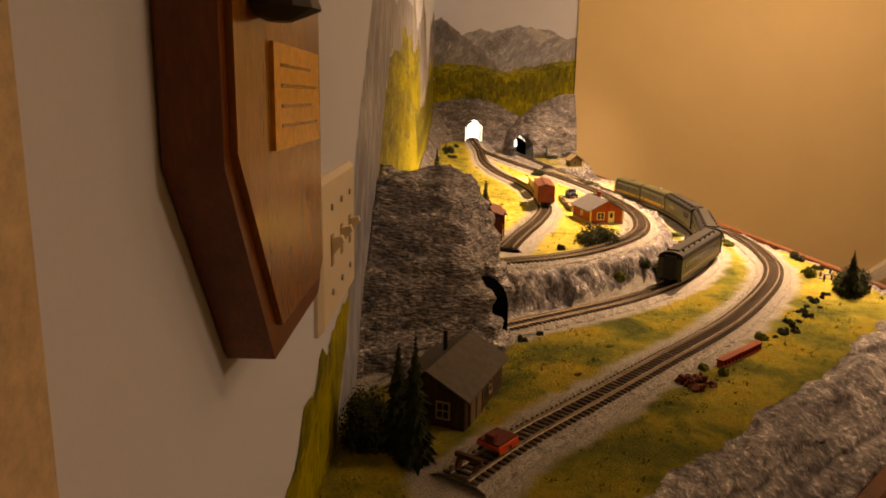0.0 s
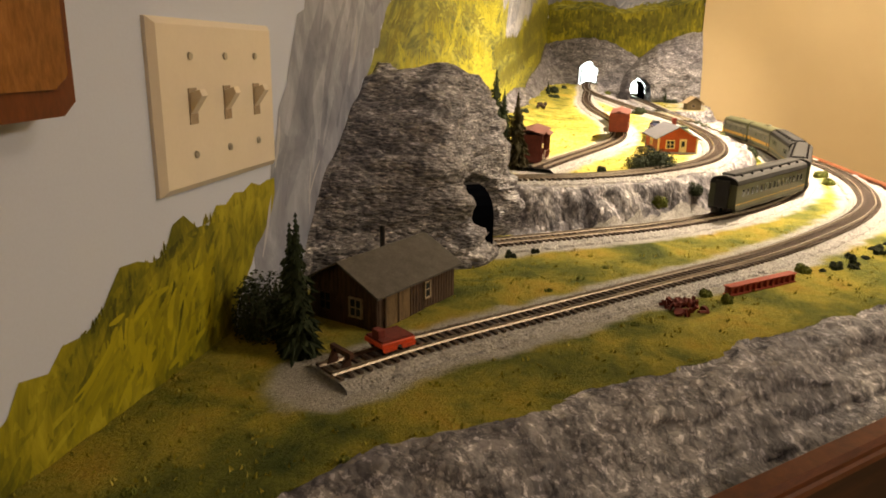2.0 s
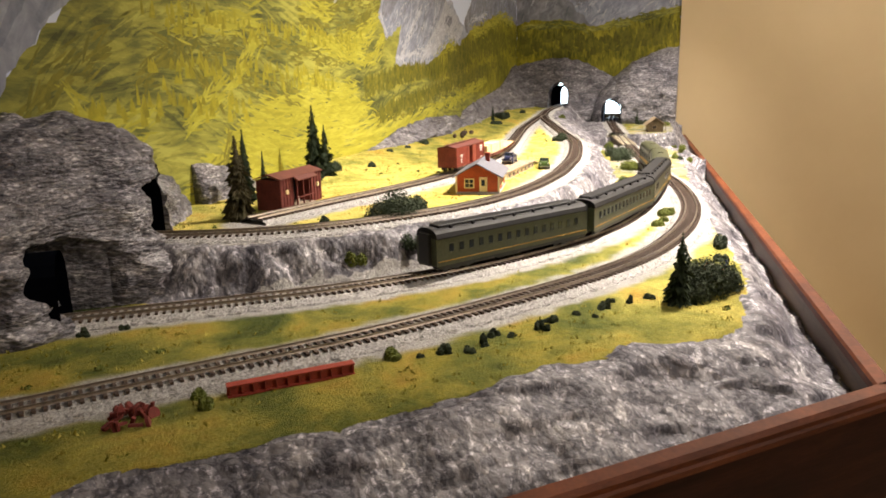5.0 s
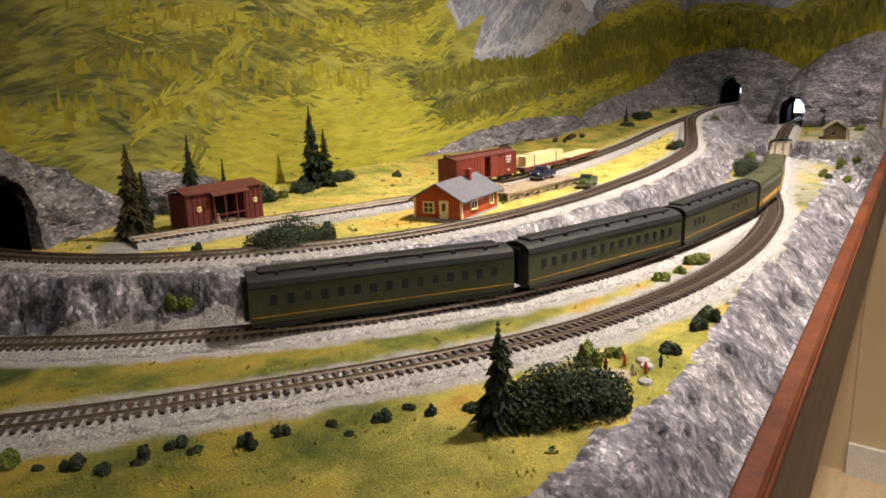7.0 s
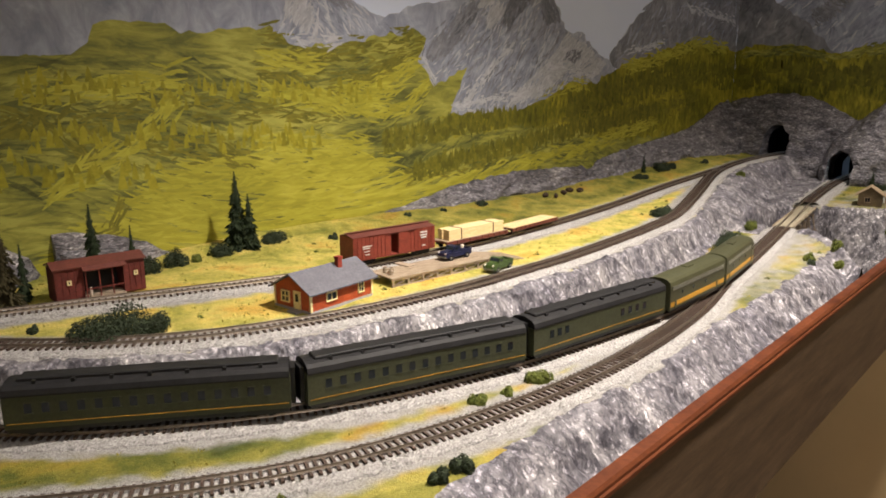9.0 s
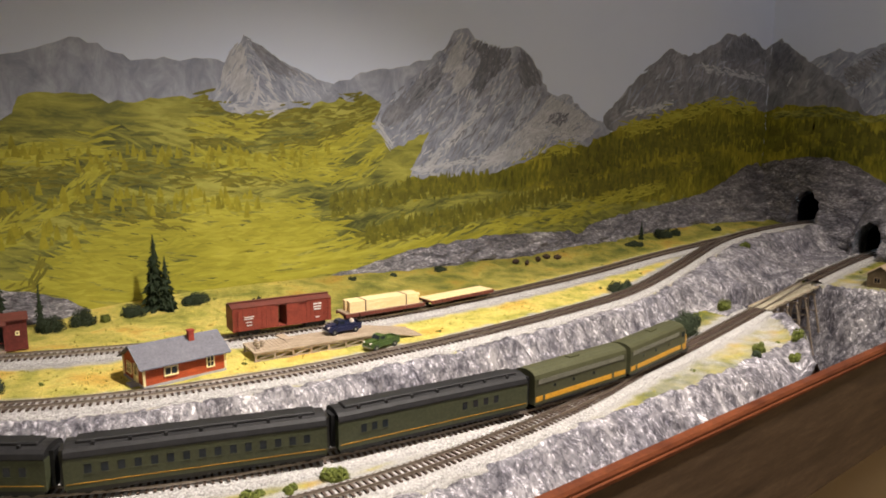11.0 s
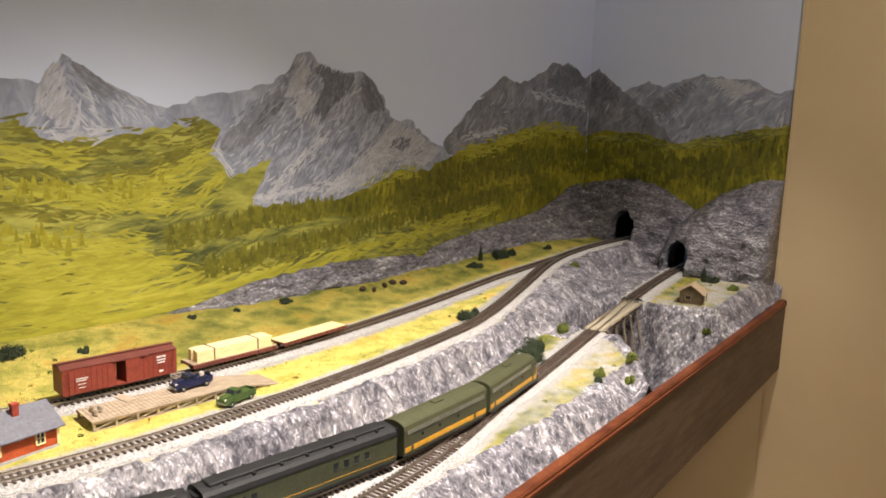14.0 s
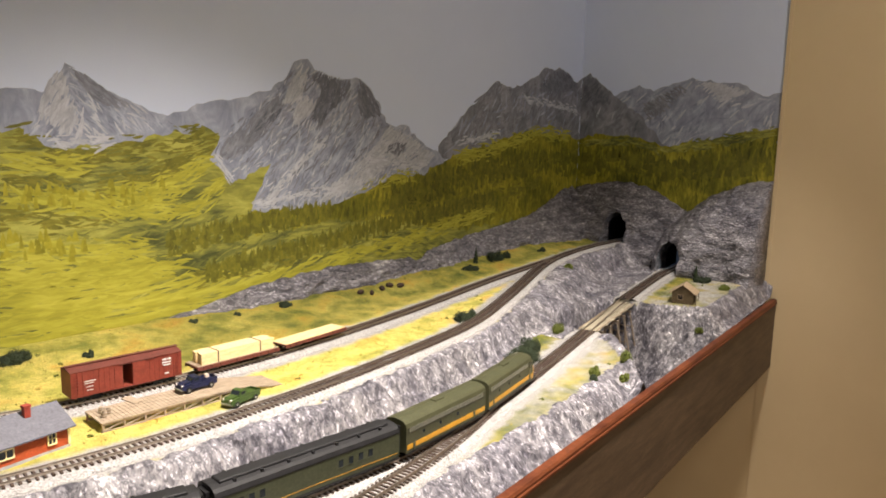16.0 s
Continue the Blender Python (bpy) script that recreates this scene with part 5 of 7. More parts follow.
# ---- on the wall ----
plate = thing("switch_plate", pose(-0.0755, 0, 1.266), "ivory plastic wall plate with three toggle light switches", "light switch")
b = Build()
w, h = 0.0755, 0.052
b.add([(-w, 0, -h), (w, 0, -h), (w, 0, h), (-w, 0, h), (-w, -0.0025, -h), (w, -0.0025, -h), (w, -0.0025, h), (-w, -0.0025, h), (-w + 0.004, -0.0062, -h + 0.004), (w - 0.004, -0.0062, -h + 0.004), (w - 0.004, -0.0062, h - 0.004), (-w + 0.004, -0.0062, h - 0.004)],
      [(0, 1, 5, 4), (1, 2, 6, 5), (2, 3, 7, 6), (3, 0, 4, 7), (4, 5, 9, 8), (5, 6, 10, 9), (6, 7, 11, 10), (7, 4, 8, 11), (8, 9, 10, 11)])
part("cover", b, M_PLATE, plate)
for k in (-1, 0, 1):
    x = k * 0.042 + 0.003
    slot = part("slot", Build().box(x - 0.0045, x + 0.0045, -0.0068, -0.006, -0.011, 0.011), varied("slot_shade", (0.36, 0.28, 0.20), 0.6, 0.1, 60) if k < 0 else bpy.data.materials["slot_shade"], plate, "darker slot round the toggle")
    part("toggle", Build().prism([(-0.0065, -0.005), (-0.0150, 0.0065), (-0.0135, 0.0105), (-0.0065, 0.008)], "x", x - 0.0034, x + 0.0034), M_PLATE, plate)
    for dz in (-0.030, 0.030):
        part("screw", Build().rod((x, -0.006, dz), (x, -0.0074, dz), 0.0026, 0.0022, 10), M_STEEL, plate)

plaque = thing("wooden_plaque", pose(-0.337, 0, 1.27), "reddish brown wooden wall plaque with cut corners and brass plate", "plaque")
OUT = [(0.096, 0.0), (0.104, 0.006), (0.105, 0.33), (0.070, 0.42), (-0.010, 0.42), (-0.046, 0.33), (-0.046, 0.078), (0.006, -0.002)]
part("back_board", Build().prism(OUT, "y", -0.020, -0.001), M_PLAQUE, plaque)
INN = [(0.090, 0.012), (0.098, 0.018), (0.098, 0.31), (0.066, 0.408), (-0.006, 0.408), (-0.040, 0.325), (-0.040, 0.082), (0.010, 0.011)]
part("face_board", Build().prism(INN, "y", -0.0225, -0.020), M_PLAQUE_IN, plaque, "lighter varnished face")
tablet = part("name_tablet", Build().box(0.002, 0.088, -0.024, -0.0225, 0.080, 0.119), M_BRASS, plaque, "small brass tablet with worn writing")
for k in range(4):
    part("writing_bar", Build().box(0.012, 0.080 - 0.012 * (k % 2), -0.0243, -0.024, 0.088 + 0.0075 * k, 0.0893 + 0.0075 * k), M_PLAQUE_IN, tablet)
part("ornament", Build().lathe([(0.004, -0.004), (0.014, 0.0), (0.012, 0.006), (0.004, 0.009)], (-0.012, -0.030, 0.128), 12), M_BLACK, plaque, "small black ornament")
solid("door_casing", Build().box(-0.60, -0.476, -0.018, -0.001, 0.0, 2.1, bevel=0.004), varied("casing_paint", (0.55, 0.44, 0.33), 0.5, 0.05, 30), "beige painted door casing", "door casing", kind="structure")

# ---- plants ----


def fir(x, y, tip, spread, material, label, seed, z=None):
    base = resting(x, y, 0.008) - 0.001 if z is None else z
    hgt = tip - base
    t = thing("fir_tree", pose(x, y, base), label, "tree", "model fir trees")
    rnd = random.Random(seed)
    part("trunk", Build().rod((0, 0, 0), (0, 0, hgt * 0.96), 0.0022, 0.0004, 7), M_TRUNK, t)
    b = Build()
    tiers = max(16, int(hgt / 0.0032))
    for k in range(tiers):
        f = k / (tiers - 1)
        r = spread * ((1 - f) ** 0.85 * 0.96 + 0.05)
        zc = hgt * (0.06 + 0.94 * f)
        n = max(5, int(15 * (1 - f) + 6))
        r *= rnd.uniform(0.72, 1.12)
        lean = rnd.uniform(0, 6.28)
        for i in range(n):
            a = 2 * math.pi * (i + rnd.random()) / n
            l = r * rnd.uniform(0.50, 1.15) * (1 + 0.18 * math.cos(a - lean))
            drop = l * rnd.uniform(0.25, 0.55)
            wv = 0.0014 + 0.12 * l
            c, s = math.cos(a), math.sin(a)
            tw = rnd.uniform(-0.4, 0.4)
            tip_p = (c * l, s * l, zc - drop)
            mid = (c * l * 0.55, s * l * 0.55, zc - drop * 0.3)
            b.add([(0, 0, zc + 0.003), (mid[0] - s * wv, mid[1] + c * wv, mid[2] + wv * tw), tip_p, (mid[0] + s * wv, mid[1] - c * wv, mid[2] - wv * tw)], [(0, 1, 2, 3)])
            b.add([(mid[0], mid[1], mid[2] + wv * 0.9), (tip_p[0] * 0.92, tip_p[1] * 0.92, tip_p[2] + wv * 0.3), (mid[0], mid[1], mid[2] - wv * 1.1)], [(0, 1, 2)])
    part("foliage", b, material, t)
    return t


def leaf_cloud(b, rnd, cx, cy, cz, rx, ry, rz, count, size):
    for _ in range(count):
        while True:
            p = Vector((rnd.uniform(-1, 1), rnd.uniform(-1, 1), rnd.uniform(-0.4, 1)))
            if 0.35 < p.length < 1:
                break
        d = p.normalized()
        u = d.orthogonal().normalized()
        u.rotate(Matrix.Rotation(rnd.uniform(0, 6.3), 3, d))
        v = d.cross(u)
        tilt = d * rnd.uniform(-0.7, 0.7)
        s = size * rnd.uniform(0.6, 1.4)
        q = Vector((cx + p.x * rx, cy + p.y * ry, cz + p.z * rz))
        b.add([q - u * s, q + v * s * 0.6 + tilt * s, q + u * s, q - v * s * 0.6 - tilt * s], [(0, 1, 2, 3)])


def bush(x, y, w, h, material, label, seed, lumps=5, z=None, group="lichen bushes"):
    base = resting(x, y, w * 0.3) - 0.002 if z is None else z
    t = thing("bush", pose(x, y, base), label, "bush", group)
    rnd = random.Random(seed)
    b, tw = Build(), Build()
    for k in range(lumps):
        a = 2 * math.pi * k / lumps + rnd.random()
        r = w * rnd.uniform(0.1, 0.34)
        lx, ly = math.cos(a) * r, math.sin(a) * r * 0.8
        hh = h * rnd.uniform(0.6, 1.0)
        leaf_cloud(b, rnd, lx, ly, hh * 0.30, w * rnd.uniform(0.2, 0.3), w * rnd.uniform(0.2, 0.28), hh * 0.68, int(620 * max(0.8, w / 0.04)), 0.0012)
        tw.rod((lx * 0.3, ly * 0.3, 0), (lx, ly, hh * 0.7), 0.0012, 0.0004, 5)
    part("stem", tw, M_TRUNK, t)
    part("foliage", b, material, t)
    return t


fir(0.405, -0.664, 1.166, 0.019, M_FIR, "dark green model fir tree beside a bush", 1)
fir(0.471, -0.139, 1.249, 0.026, M_FIRBROWN, "olive-brown model fir tree beside the tunnel", 2)
fir(0.495, -0.122, 1.216, 0.011, M_FIR, "slim dark model fir tree beside the tunnel", 3)
fir(0.593, -0.066, 1.247, 0.017, M_FIR, "dark model fir tree behind the red shed", 4)
fir(0.645, -0.062, 1.211, 0.010, M_FIR, "small dark model fir tree behind the red shed", 5)
fir(0.808, -0.058, 1.272, 0.025, M_FIR, "tall dark model fir tree against the mural", 6)
fir(0.821, -0.072, 1.238, 0.020, M_FIR, "shorter dark model fir tree against the mural", 7)
fir(1.950, -0.063, 1.219, 0.009, M_FIR, "tiny dark model fir tree on the meadow", 8)
fir(-0.098, -0.064, 1.196, 0.019, M_FIR, "dark slender model fir tree beside the brown shed", 9)
fir(-0.078, -0.050, 1.184, 0.018, M_FIR, "dark model fir tree beside the brown shed", 10)
fir(2.375, -0.475, 1.175, 0.010, M_FIR, "tiny dark model fir tree beside the hut", 12)

DARK, LIGHT = "dark green lichen bush on the ground", "yellow-green lichen bush on the ground"
for i, (x, y, w, h, m) in enumerate([
        (0.443, -0.690, 0.072, 0.042, M_BUSH), (-0.075, -0.022, 0.050, 0.052, M_BUSH), (-0.045, -0.028, 0.036, 0.034, M_BUSH), (0.468, -0.706, 0.045, 0.026, M_BUSH), (0.424, -0.676, 0.05, 0.030, M_BUSH),
        (0.525, -0.665, 0.022, 0.022, M_BUSHLIGHT), (0.548, -0.672, 0.018, 0.012, M_BUSHLIGHT),
        (0.528, -0.322, 0.088, 0.038, M_BUSH), (0.566, -0.334, 0.040, 0.024, M_BUSH), (0.470, -0.255, 0.016, 0.014, M_BUSH),
        (0.655, -0.085, 0.050, 0.028, M_BUSH), (0.700, -0.075, 0.040, 0.030, M_BUSH), (0.728, -0.080, 0.020, 0.016, M_BUSHLIGHT), (0.868, -0.058, 0.050, 0.022, M_BUSH), (0.772, -0.070, 0.040, 0.024, M_BUSH),
        (0.40, -0.330, 0.026, 0.018, M_BUSHLIGHT), (0.455, -0.372, 0.036, 0.020, M_BUSH), (0.49, -0.412, 0.045, 0.032, M_BUSH), (0.545, -0.455, 0.040, 0.034, M_BUSH), (0.60, -0.485, 0.034, 0.030, M_BUSH),
        (0.70, -0.527, 0.030, 0.012, M_BUSHLIGHT), (0.76, -0.540, 0.026, 0.010, M_BUSHLIGHT), (0.86, -0.553, 0.034, 0.012, M_BUSHLIGHT), (1.02, -0.560, 0.024, 0.012, M_BUSHLIGHT), (1.10, -0.555, 0.05, 0.036, M_BUSH), (1.20, -0.540, 0.03, 0.014, M_BUSHLIGHT),
        (1.382, -0.535, 0.055, 0.030, M_BUSHLIGHT), (1.545, -0.500, 0.075, 0.040, M_BUSH), (1.60, -0.475, 0.045, 0.034, M_BUSH), (1.735, -0.450, 0.030, 0.024, M_BUSHLIGHT),
        (0.847, -0.635, 0.032, 0.016, M_BUSHLIGHT), (0.765, -0.625, 0.028, 0.012, M_BUSHLIGHT), (0.80, -0.632, 0.018, 0.010, M_BUSHLIGHT),
        (0.643, -0.705, 0.022, 0.014, M_BUSH), (0.665, -0.706, 0.022, 0.016, M_BUSH), (0.578, -0.705, 0.022, 0.012, M_BUSH),
        (1.545, -0.640, 0.018, 0.014, M_BUSH), (1.570, -0.628, 0.024, 0.018, M_BUSHLIGHT), (1.655, -0.640, 0.026, 0.026, M_BUSHLIGHT), (1.615, -0.662, 0.024, 0.018, M_BUSHLIGHT),
        (1.555, -0.350, 0.050, 0.026, M_BUSH), (1.585, -0.345, 0.028, 0.024, M_BUSH), (2.085, -0.255, 0.030, 0.018, M_BUSHLIGHT), (2.070, -0.612, 0.022, 0.018, M_BUSHLIGHT), (2.31, -0.575, 0.034, 0.016, M_BUSHLIGHT),
        (1.90, -0.085, 0.050, 0.014, M_BUSH), (2.02, -0.075, 0.060, 0.030, M_BUSH), (2.06, -0.080, 0.034, 0.022, M_BUSH), (2.20, -0.10, 0.030, 0.014, M_BUSH), (2.42, -0.46, 0.075, 0.042, M_BUSH), (2.36, -0.50, 0.05, 0.024, M_BUSH),
        (0.180, -0.172, 0.013, 0.010, M_BUSH), (0.205, -0.195, 0.010, 0.008, M_BUSH), (0.105, -0.352, 0.014, 0.012, M_BUSHLIGHT), (0.090, -0.368, 0.014, 0.012, M_BUSHLIGHT), (0.205, -0.455, 0.020, 0.012, M_BUSHLIGHT),
        (1.165, -0.045, 0.018, 0.012, M_BUSH), (1.36, -0.050, 0.034, 0.014, M_BUSH), (0.96, -0.095, 0.020, 0.014, M_BUSH), (1.25, -0.050, 0.016, 0.010, M_BUSH)]):
    bush(x, y, w, h, m, DARK if m is M_BUSH else LIGHT, 100 + i, 3 if w < 0.03 else 6)
for k in range(18):
    bush(0.215 + 0.0115 * k + 0.007 * math.sin(k * 3), -0.484 - 0.0084 * k + 0.009 * math.cos(k * 5), 0.008 + 0.007 * ((k * 7) % 4) / 3, 0.006 + 0.005 * ((k * 5) % 3) / 2, M_BUSH, DARK, 300 + k, 3)

# dry tufts and clumps scattered over the grass
rnd = random.Random(5)
tufts = Build()
for _ in range(3600):
    i, j = rnd.randrange(4, NX - 4), rnd.randrange(2, NY - 2)
    if G_ROCK[i, j] > 0.1 or G_GRAVEL[i, j] > 0.2 or GZ[i, j] < 1.085:
        continue
    x, y, z = float(GX[i, j]), float(GY[i, j]), float(GZ[i, j])
    for _ in range(3):
        a, l = rnd.uniform(0, 6.28), rnd.uniform(0.0012, 0.0034)
        dx, dy = rnd.uniform(-0.003, 0.003), rnd.uniform(-0.003, 0.003)
        c, s = math.cos(a) * 0.0012, math.sin(a) * 0.0012
        tufts.add([(x + dx - c, y + dy - s, z - 0.0004), (x + dx + c, y + dy + s, z - 0.0004), (x + dx + rnd.uniform(-1, 1) * 0.0015, y + dy + rnd.uniform(-1, 1) * 0.0015, z + l)], [(0, 1, 2)])
M_TUFT = stroke_paint("tuft_fibre", [(0.25, (0.15, 0.16, 0.03)), (0.5, (0.32, 0.29, 0.05)), (0.75, (0.52, 0.44, 0.10))], 0.9, 0.0, scale=40)
solid("grass_tufts", tufts, M_TUFT, "fine olive and straw grass fibres", "grass", kind="stuff")
clumps = Build()
for _ in range(110):
    i, j = rnd.randrange(4, NX - 4), rnd.randrange(4, NY - 4)
    if G_ROCK[i, j] > 0.6 or G_GRAVEL[i, j] > 0.9 or GZ[i, j] < 1.08:
        continue
    leaf_cloud(clumps, rnd, float(GX[i, j]), float(GY[i, j]), float(GZ[i, j]), 0.004, 0.004, 0.0035, 26, 0.0016)
solid("ground_foam_clumps", clumps, M_BUSHLIGHT, "small olive clumps of ground foam", "shrub", kind="stuff")
# loose ballast stones
stones = Build()
for line, level in ((INNER, low_level), (OUTER, low_level), (UPPER, high_level), (SIDING, high_level)):
    for _ in range(3200):
        s = rnd.uniform(0.0, line[1][-1])
        x, y, a = along(line, s)
        if x > END - 0.03 or x < -0.2 or (line is INNER and 1.77 < x < 2.05):
            continue
        o = rnd.choice((-1, 1)) * rnd.triangular(0.010, 0.034, 0.019)
        px, py = x - math.sin(a) * o, y + math.cos(a) * o
        if py > -0.01:
            continue
        z = float(level(x)) + (0.0052 if abs(o) < 0.0175 else 0.0052 - (abs(o) - 0.0175) * 0.55)
        if abs(o) > 0.026:
            z = height_at(px, py) + 0.0004
        r = rnd.uniform(0.0005, 0.0011)
        q = [(px + r * rnd.uniform(0.6, 1.3) * dx, py + r * rnd.uniform(0.6, 1.3) * dy, z + dz * r) for dx, dy, dz in ((1, 0, 0), (-0.5, 0.9, 0), (-0.5, -0.9, 0), (0, 0, 1.2))]
        stones.add(q, [(0, 1, 3), (1, 2, 3), (2, 0, 3)])
M_STONES = stroke_paint("ballast_stone", [(0.25, (0.20, 0.19, 0.185)), (0.5, (0.40, 0.39, 0.37)), (0.75, (0.66, 0.645, 0.62))], 0.9, 0.0, scale=300)
solid("loose_ballast", stones, M_STONES, "loose pale grey ballast stones along the tracks", "ballast", kind="stuff")

# ---- buildings ----


def window(parent, m, w, h, panes=(2, 2), frame_mat=None):
    """A window with a frame, bars and dark glass; m puts its centre on the wall, facing local -y."""
    win = part("window", Build().box(-w / 2, w / 2, -0.0006, 0.0004, -h / 2, h / 2, m), M_GLASS, parent, "dark pane")
    t = 0.0013
    fr = Build()
    fr.box(-w / 2 - t, w / 2 + t, -0.0014, 0.0004, h / 2, h / 2 + t, m).box(-w / 2 - t, w / 2 + t, -0.0018, 0.0004, -h / 2 - t, -h / 2, m)
    fr.box(-w / 2 - t, -w / 2, -0.0014, 0.0004, -h / 2, h / 2, m).box(w / 2, w / 2 + t, -0.0014, 0.0004, -h / 2, h / 2, m)
    part("frame", fr, frame_mat or M_CREAM, win, "cream window frame")
    for k in range(1, panes[0]):
        x = -w / 2 + w * k / panes[0]
        part("bar", Build().box(x - 0.0004, x + 0.0004, -0.0012, 0.0, -h / 2, h / 2, m), frame_mat or M_CREAM, win)
    for k in range(1, panes[1]):
        z = -h / 2 + h * k / panes[1]
        part("bar", Build().box(-w / 2, w / 2, -0.0012, 0.0, z - 0.0004, z + 0.0004, m), frame_mat or M_CREAM, win)
    return win


def gabled(parent, L, W, wall_h, ridge_h, wall_mat, roof_mat, over=0.005, thick=0.0016, boards=0.0, board_mat=None):
    """Walls and roof of a house with its ridge along x; origin at the middle of its floor."""
    gable = [(-W / 2, 0), (W / 2, 0), (W / 2, wall_h), (0, ridge_h), (-W / 2, wall_h)]
    wall = part("wall", Build().prism(gable, "x", -L / 2, L / 2), wall_mat, parent)
    k = (ridge_h - wall_h) / (W / 2)
    for side in (-1, 1):
        e = W / 2 + over
        prof = [(0, ridge_h + 0.0004), (side * e, ridge_h - k * e + 0.0004), (side * e, ridge_h - k * e + thick + 0.0004), (0, ridge_h + thick + 0.0004)]
        part("roof", Build().prism(prof, "x", -L / 2 - over, L / 2 + over), roof_mat, parent)
    if boards:
        n = int(wall_h / boards)
        for z in range(n):
            b = Build()
            for y in (-W / 2 - 0.0003, W / 2 - 0.0001):
                b.box(-L / 2, L / 2, y, y + 0.0004, z * boards + 0.0002, z * boards + boards * 0.82)
            part("clapboard", b, board_mat or wall_mat, parent)
    return wall


def side_m(x, y, z, turn):
    return pose(x, y, z, 0, 0, turn)


# red station
station = thing("station_house", pose(0.762, -0.368, resting(0.762, -0.368, 0.03) + 0.0005, 0, 0, 9), "small red clapboard station with grey gabled roof", "station")
L, W, H = 0.098, 0.062, 0.026
part("footing", Build().box(-L / 2 - 0.001, L / 2 + 0.001, -W / 2 - 0.001, W / 2 + 0.001, -0.004, 0.003), M_CONC, station, "grey concrete footing")
gabled(station, L, W, H, 0.043, M_RED, M_ROOF, 0.006, boards=0.0032)
for x in (-L / 2, L / 2):
    for y in (-W / 2, W / 2):
        part("corner_board", Build().box(x - 0.0013, x + 0.0013, y - 0.0013, y + 0.0013, 0.003, H), M_CREAM, station, "cream corner board")
window(station, side_m(-0.018, -W / 2 - 0.0004, 0.0155, 0), 0.014, 0.0085, (2, 1))
window(station, side_m(0.030, -W / 2 - 0.0004, 0.0160, 0), 0.0075, 0.0115, (2, 2))
window(station, side_m(-L / 2 - 0.0004, 0.012, 0.0155, -90), 0.012, 0.0115, (2, 2))
window(station, side_m(L / 2 + 0.0004, -0.010, 0.0155, 90), 0.009, 0.0115, (2, 2))
window(station, side_m(0.0, W / 2 + 0.0004, 0.0160, 180), 0.010, 0.010, (2, 2))
door = part("door", Build().box(-L / 2 - 0.0012, -L / 2, -0.0125, -0.0045, 0.003, 0.0225), M_CREAM, station, "cream half-glazed door")
part("pane", Build().box(-L / 2 - 0.0016, -L / 2 - 0.0012, -0.0110, -0.0060, 0.0120, 0.0210), M_GLASS, door)
part("door_frame", Build().box(-L / 2 - 0.0018, -L / 2, -0.0142, -0.0126, 0.003, 0.0240).box(-L / 2 - 0.0018, -L / 2, -0.0044, -0.0028, 0.003, 0.0240).box(-L / 2 - 0.0018, -L / 2, -0.0142, -0.0028, 0.0228, 0.0244), M_CREAM, door)
part("doorstep", Build().box(-L / 2 - 0.010, -L / 2 - 0.0002, -0.0165, -0.0005, -0.004, 0.0022), M_CONC, station, "grey stone doorstep")
chim = part("chimney", Build().box(0.0140, 0.0205, -0.0105, -0.0045, 0.030, 0.052), M_BRICKRED, station, "red brick chimney")
part("chimney_cap", Build().box(0.0132, 0.0213, -0.0113, -0.0037, 0.0505, 0.0530), M_BRICKRED, chim)

# dark tool shed
shed = thing("tool_shed", pose(0.012, -0.090, 1.100, 0, 0, -20.5), "weathered dark brown wooden tool shed with felt roof", "shed")
L, W, H = 0.104, 0.066, 0.030
gabled(shed, L, W, H, 0.048, M_SHEDWOOD, M_SHEDROOF, 0.006)
for k in range(26):
    x = -L / 2 + 0.002 + k * 0.004
    part("board", Build().box(x, x + 0.0034, -W / 2 - 0.0005, -W / 2 - 0.0001, 0.0, H), M_SHEDWOOD, shed)
for k in range(16):
    y = -W / 2 + 0.001 + k * 0.004
    part("board", Build().box(-L / 2 - 0.0005, -L / 2 - 0.0001, y, y + 0.0034, 0.0, H + (0.018 * (1 - abs(y + 0.002) / (W / 2)))), M_SHEDWOOD, shed)
door = part("door", Build().box(-0.044, -0.012, -W / 2 - 0.0018, -W / 2 - 0.0006, 0.001, 0.0262), M_SHEDDOOR, shed, "lighter brown double door")
for x in (-0.0445, -0.0285, -0.0125):
    part("batten", Build().box(x, x + 0.0014, -W / 2 - 0.0024, -W / 2 - 0.0018, 0.001, 0.0266), M_SHEDWOOD, door)
window(shed, side_m(0.012, -W / 2 - 0.0007, 0.0165, 0), 0.006, 0.012, (1, 2), M_DECK)
window(shed, side_m(-L / 2 - 0.0007, -0.014, 0.0155, -90), 0.010, 0.013, (2, 2), M_DECK)
window(shed, side_m(-L / 2 - 0.0007, 0.016, 0.0155, -90), 0.010, 0.013, (2, 2), M_SHEDWOOD)
part("stovepipe", Build().rod((0.008, 0.008, 0.040), (0.008, 0.008, 0.064), 0.0021, 0.0021, 10), M_BLACK, shed, "black iron stovepipe")

# red bunk shed made from an old car body
bunk = thing("bunk_shed", pose(0.570, -0.152, resting(0.570, -0.152, 0.03), 0, 0, -1.5), "faded red shed with an open porch made from a car body", "shed")
L, W, H = 0.104, 0.036, 0.043
wall = Build().box(-L / 2, -0.020, -W / 2, W / 2, 0.003, H).box(0.026, L / 2, -W / 2, W / 2, 0.003, H).box(-0.020, 0.026, W / 2 - 0.008, W / 2, 0.003, H)
part("wall", wall, M_BUNK, bunk)
part("porch_floor", Build().box(-0.0199, 0.0259, -W / 2 - 0.006, W / 2 - 0.0081, 0.003, 0.0052), M_DECK, bunk)
# flat black sheet paints the deep shade at the back of the porch
part("porch_shade", Build().box(-0.0199, 0.0259, W / 2 - 0.0095, W / 2 - 0.0081, 0.0053, H), M_BLACK, bunk)
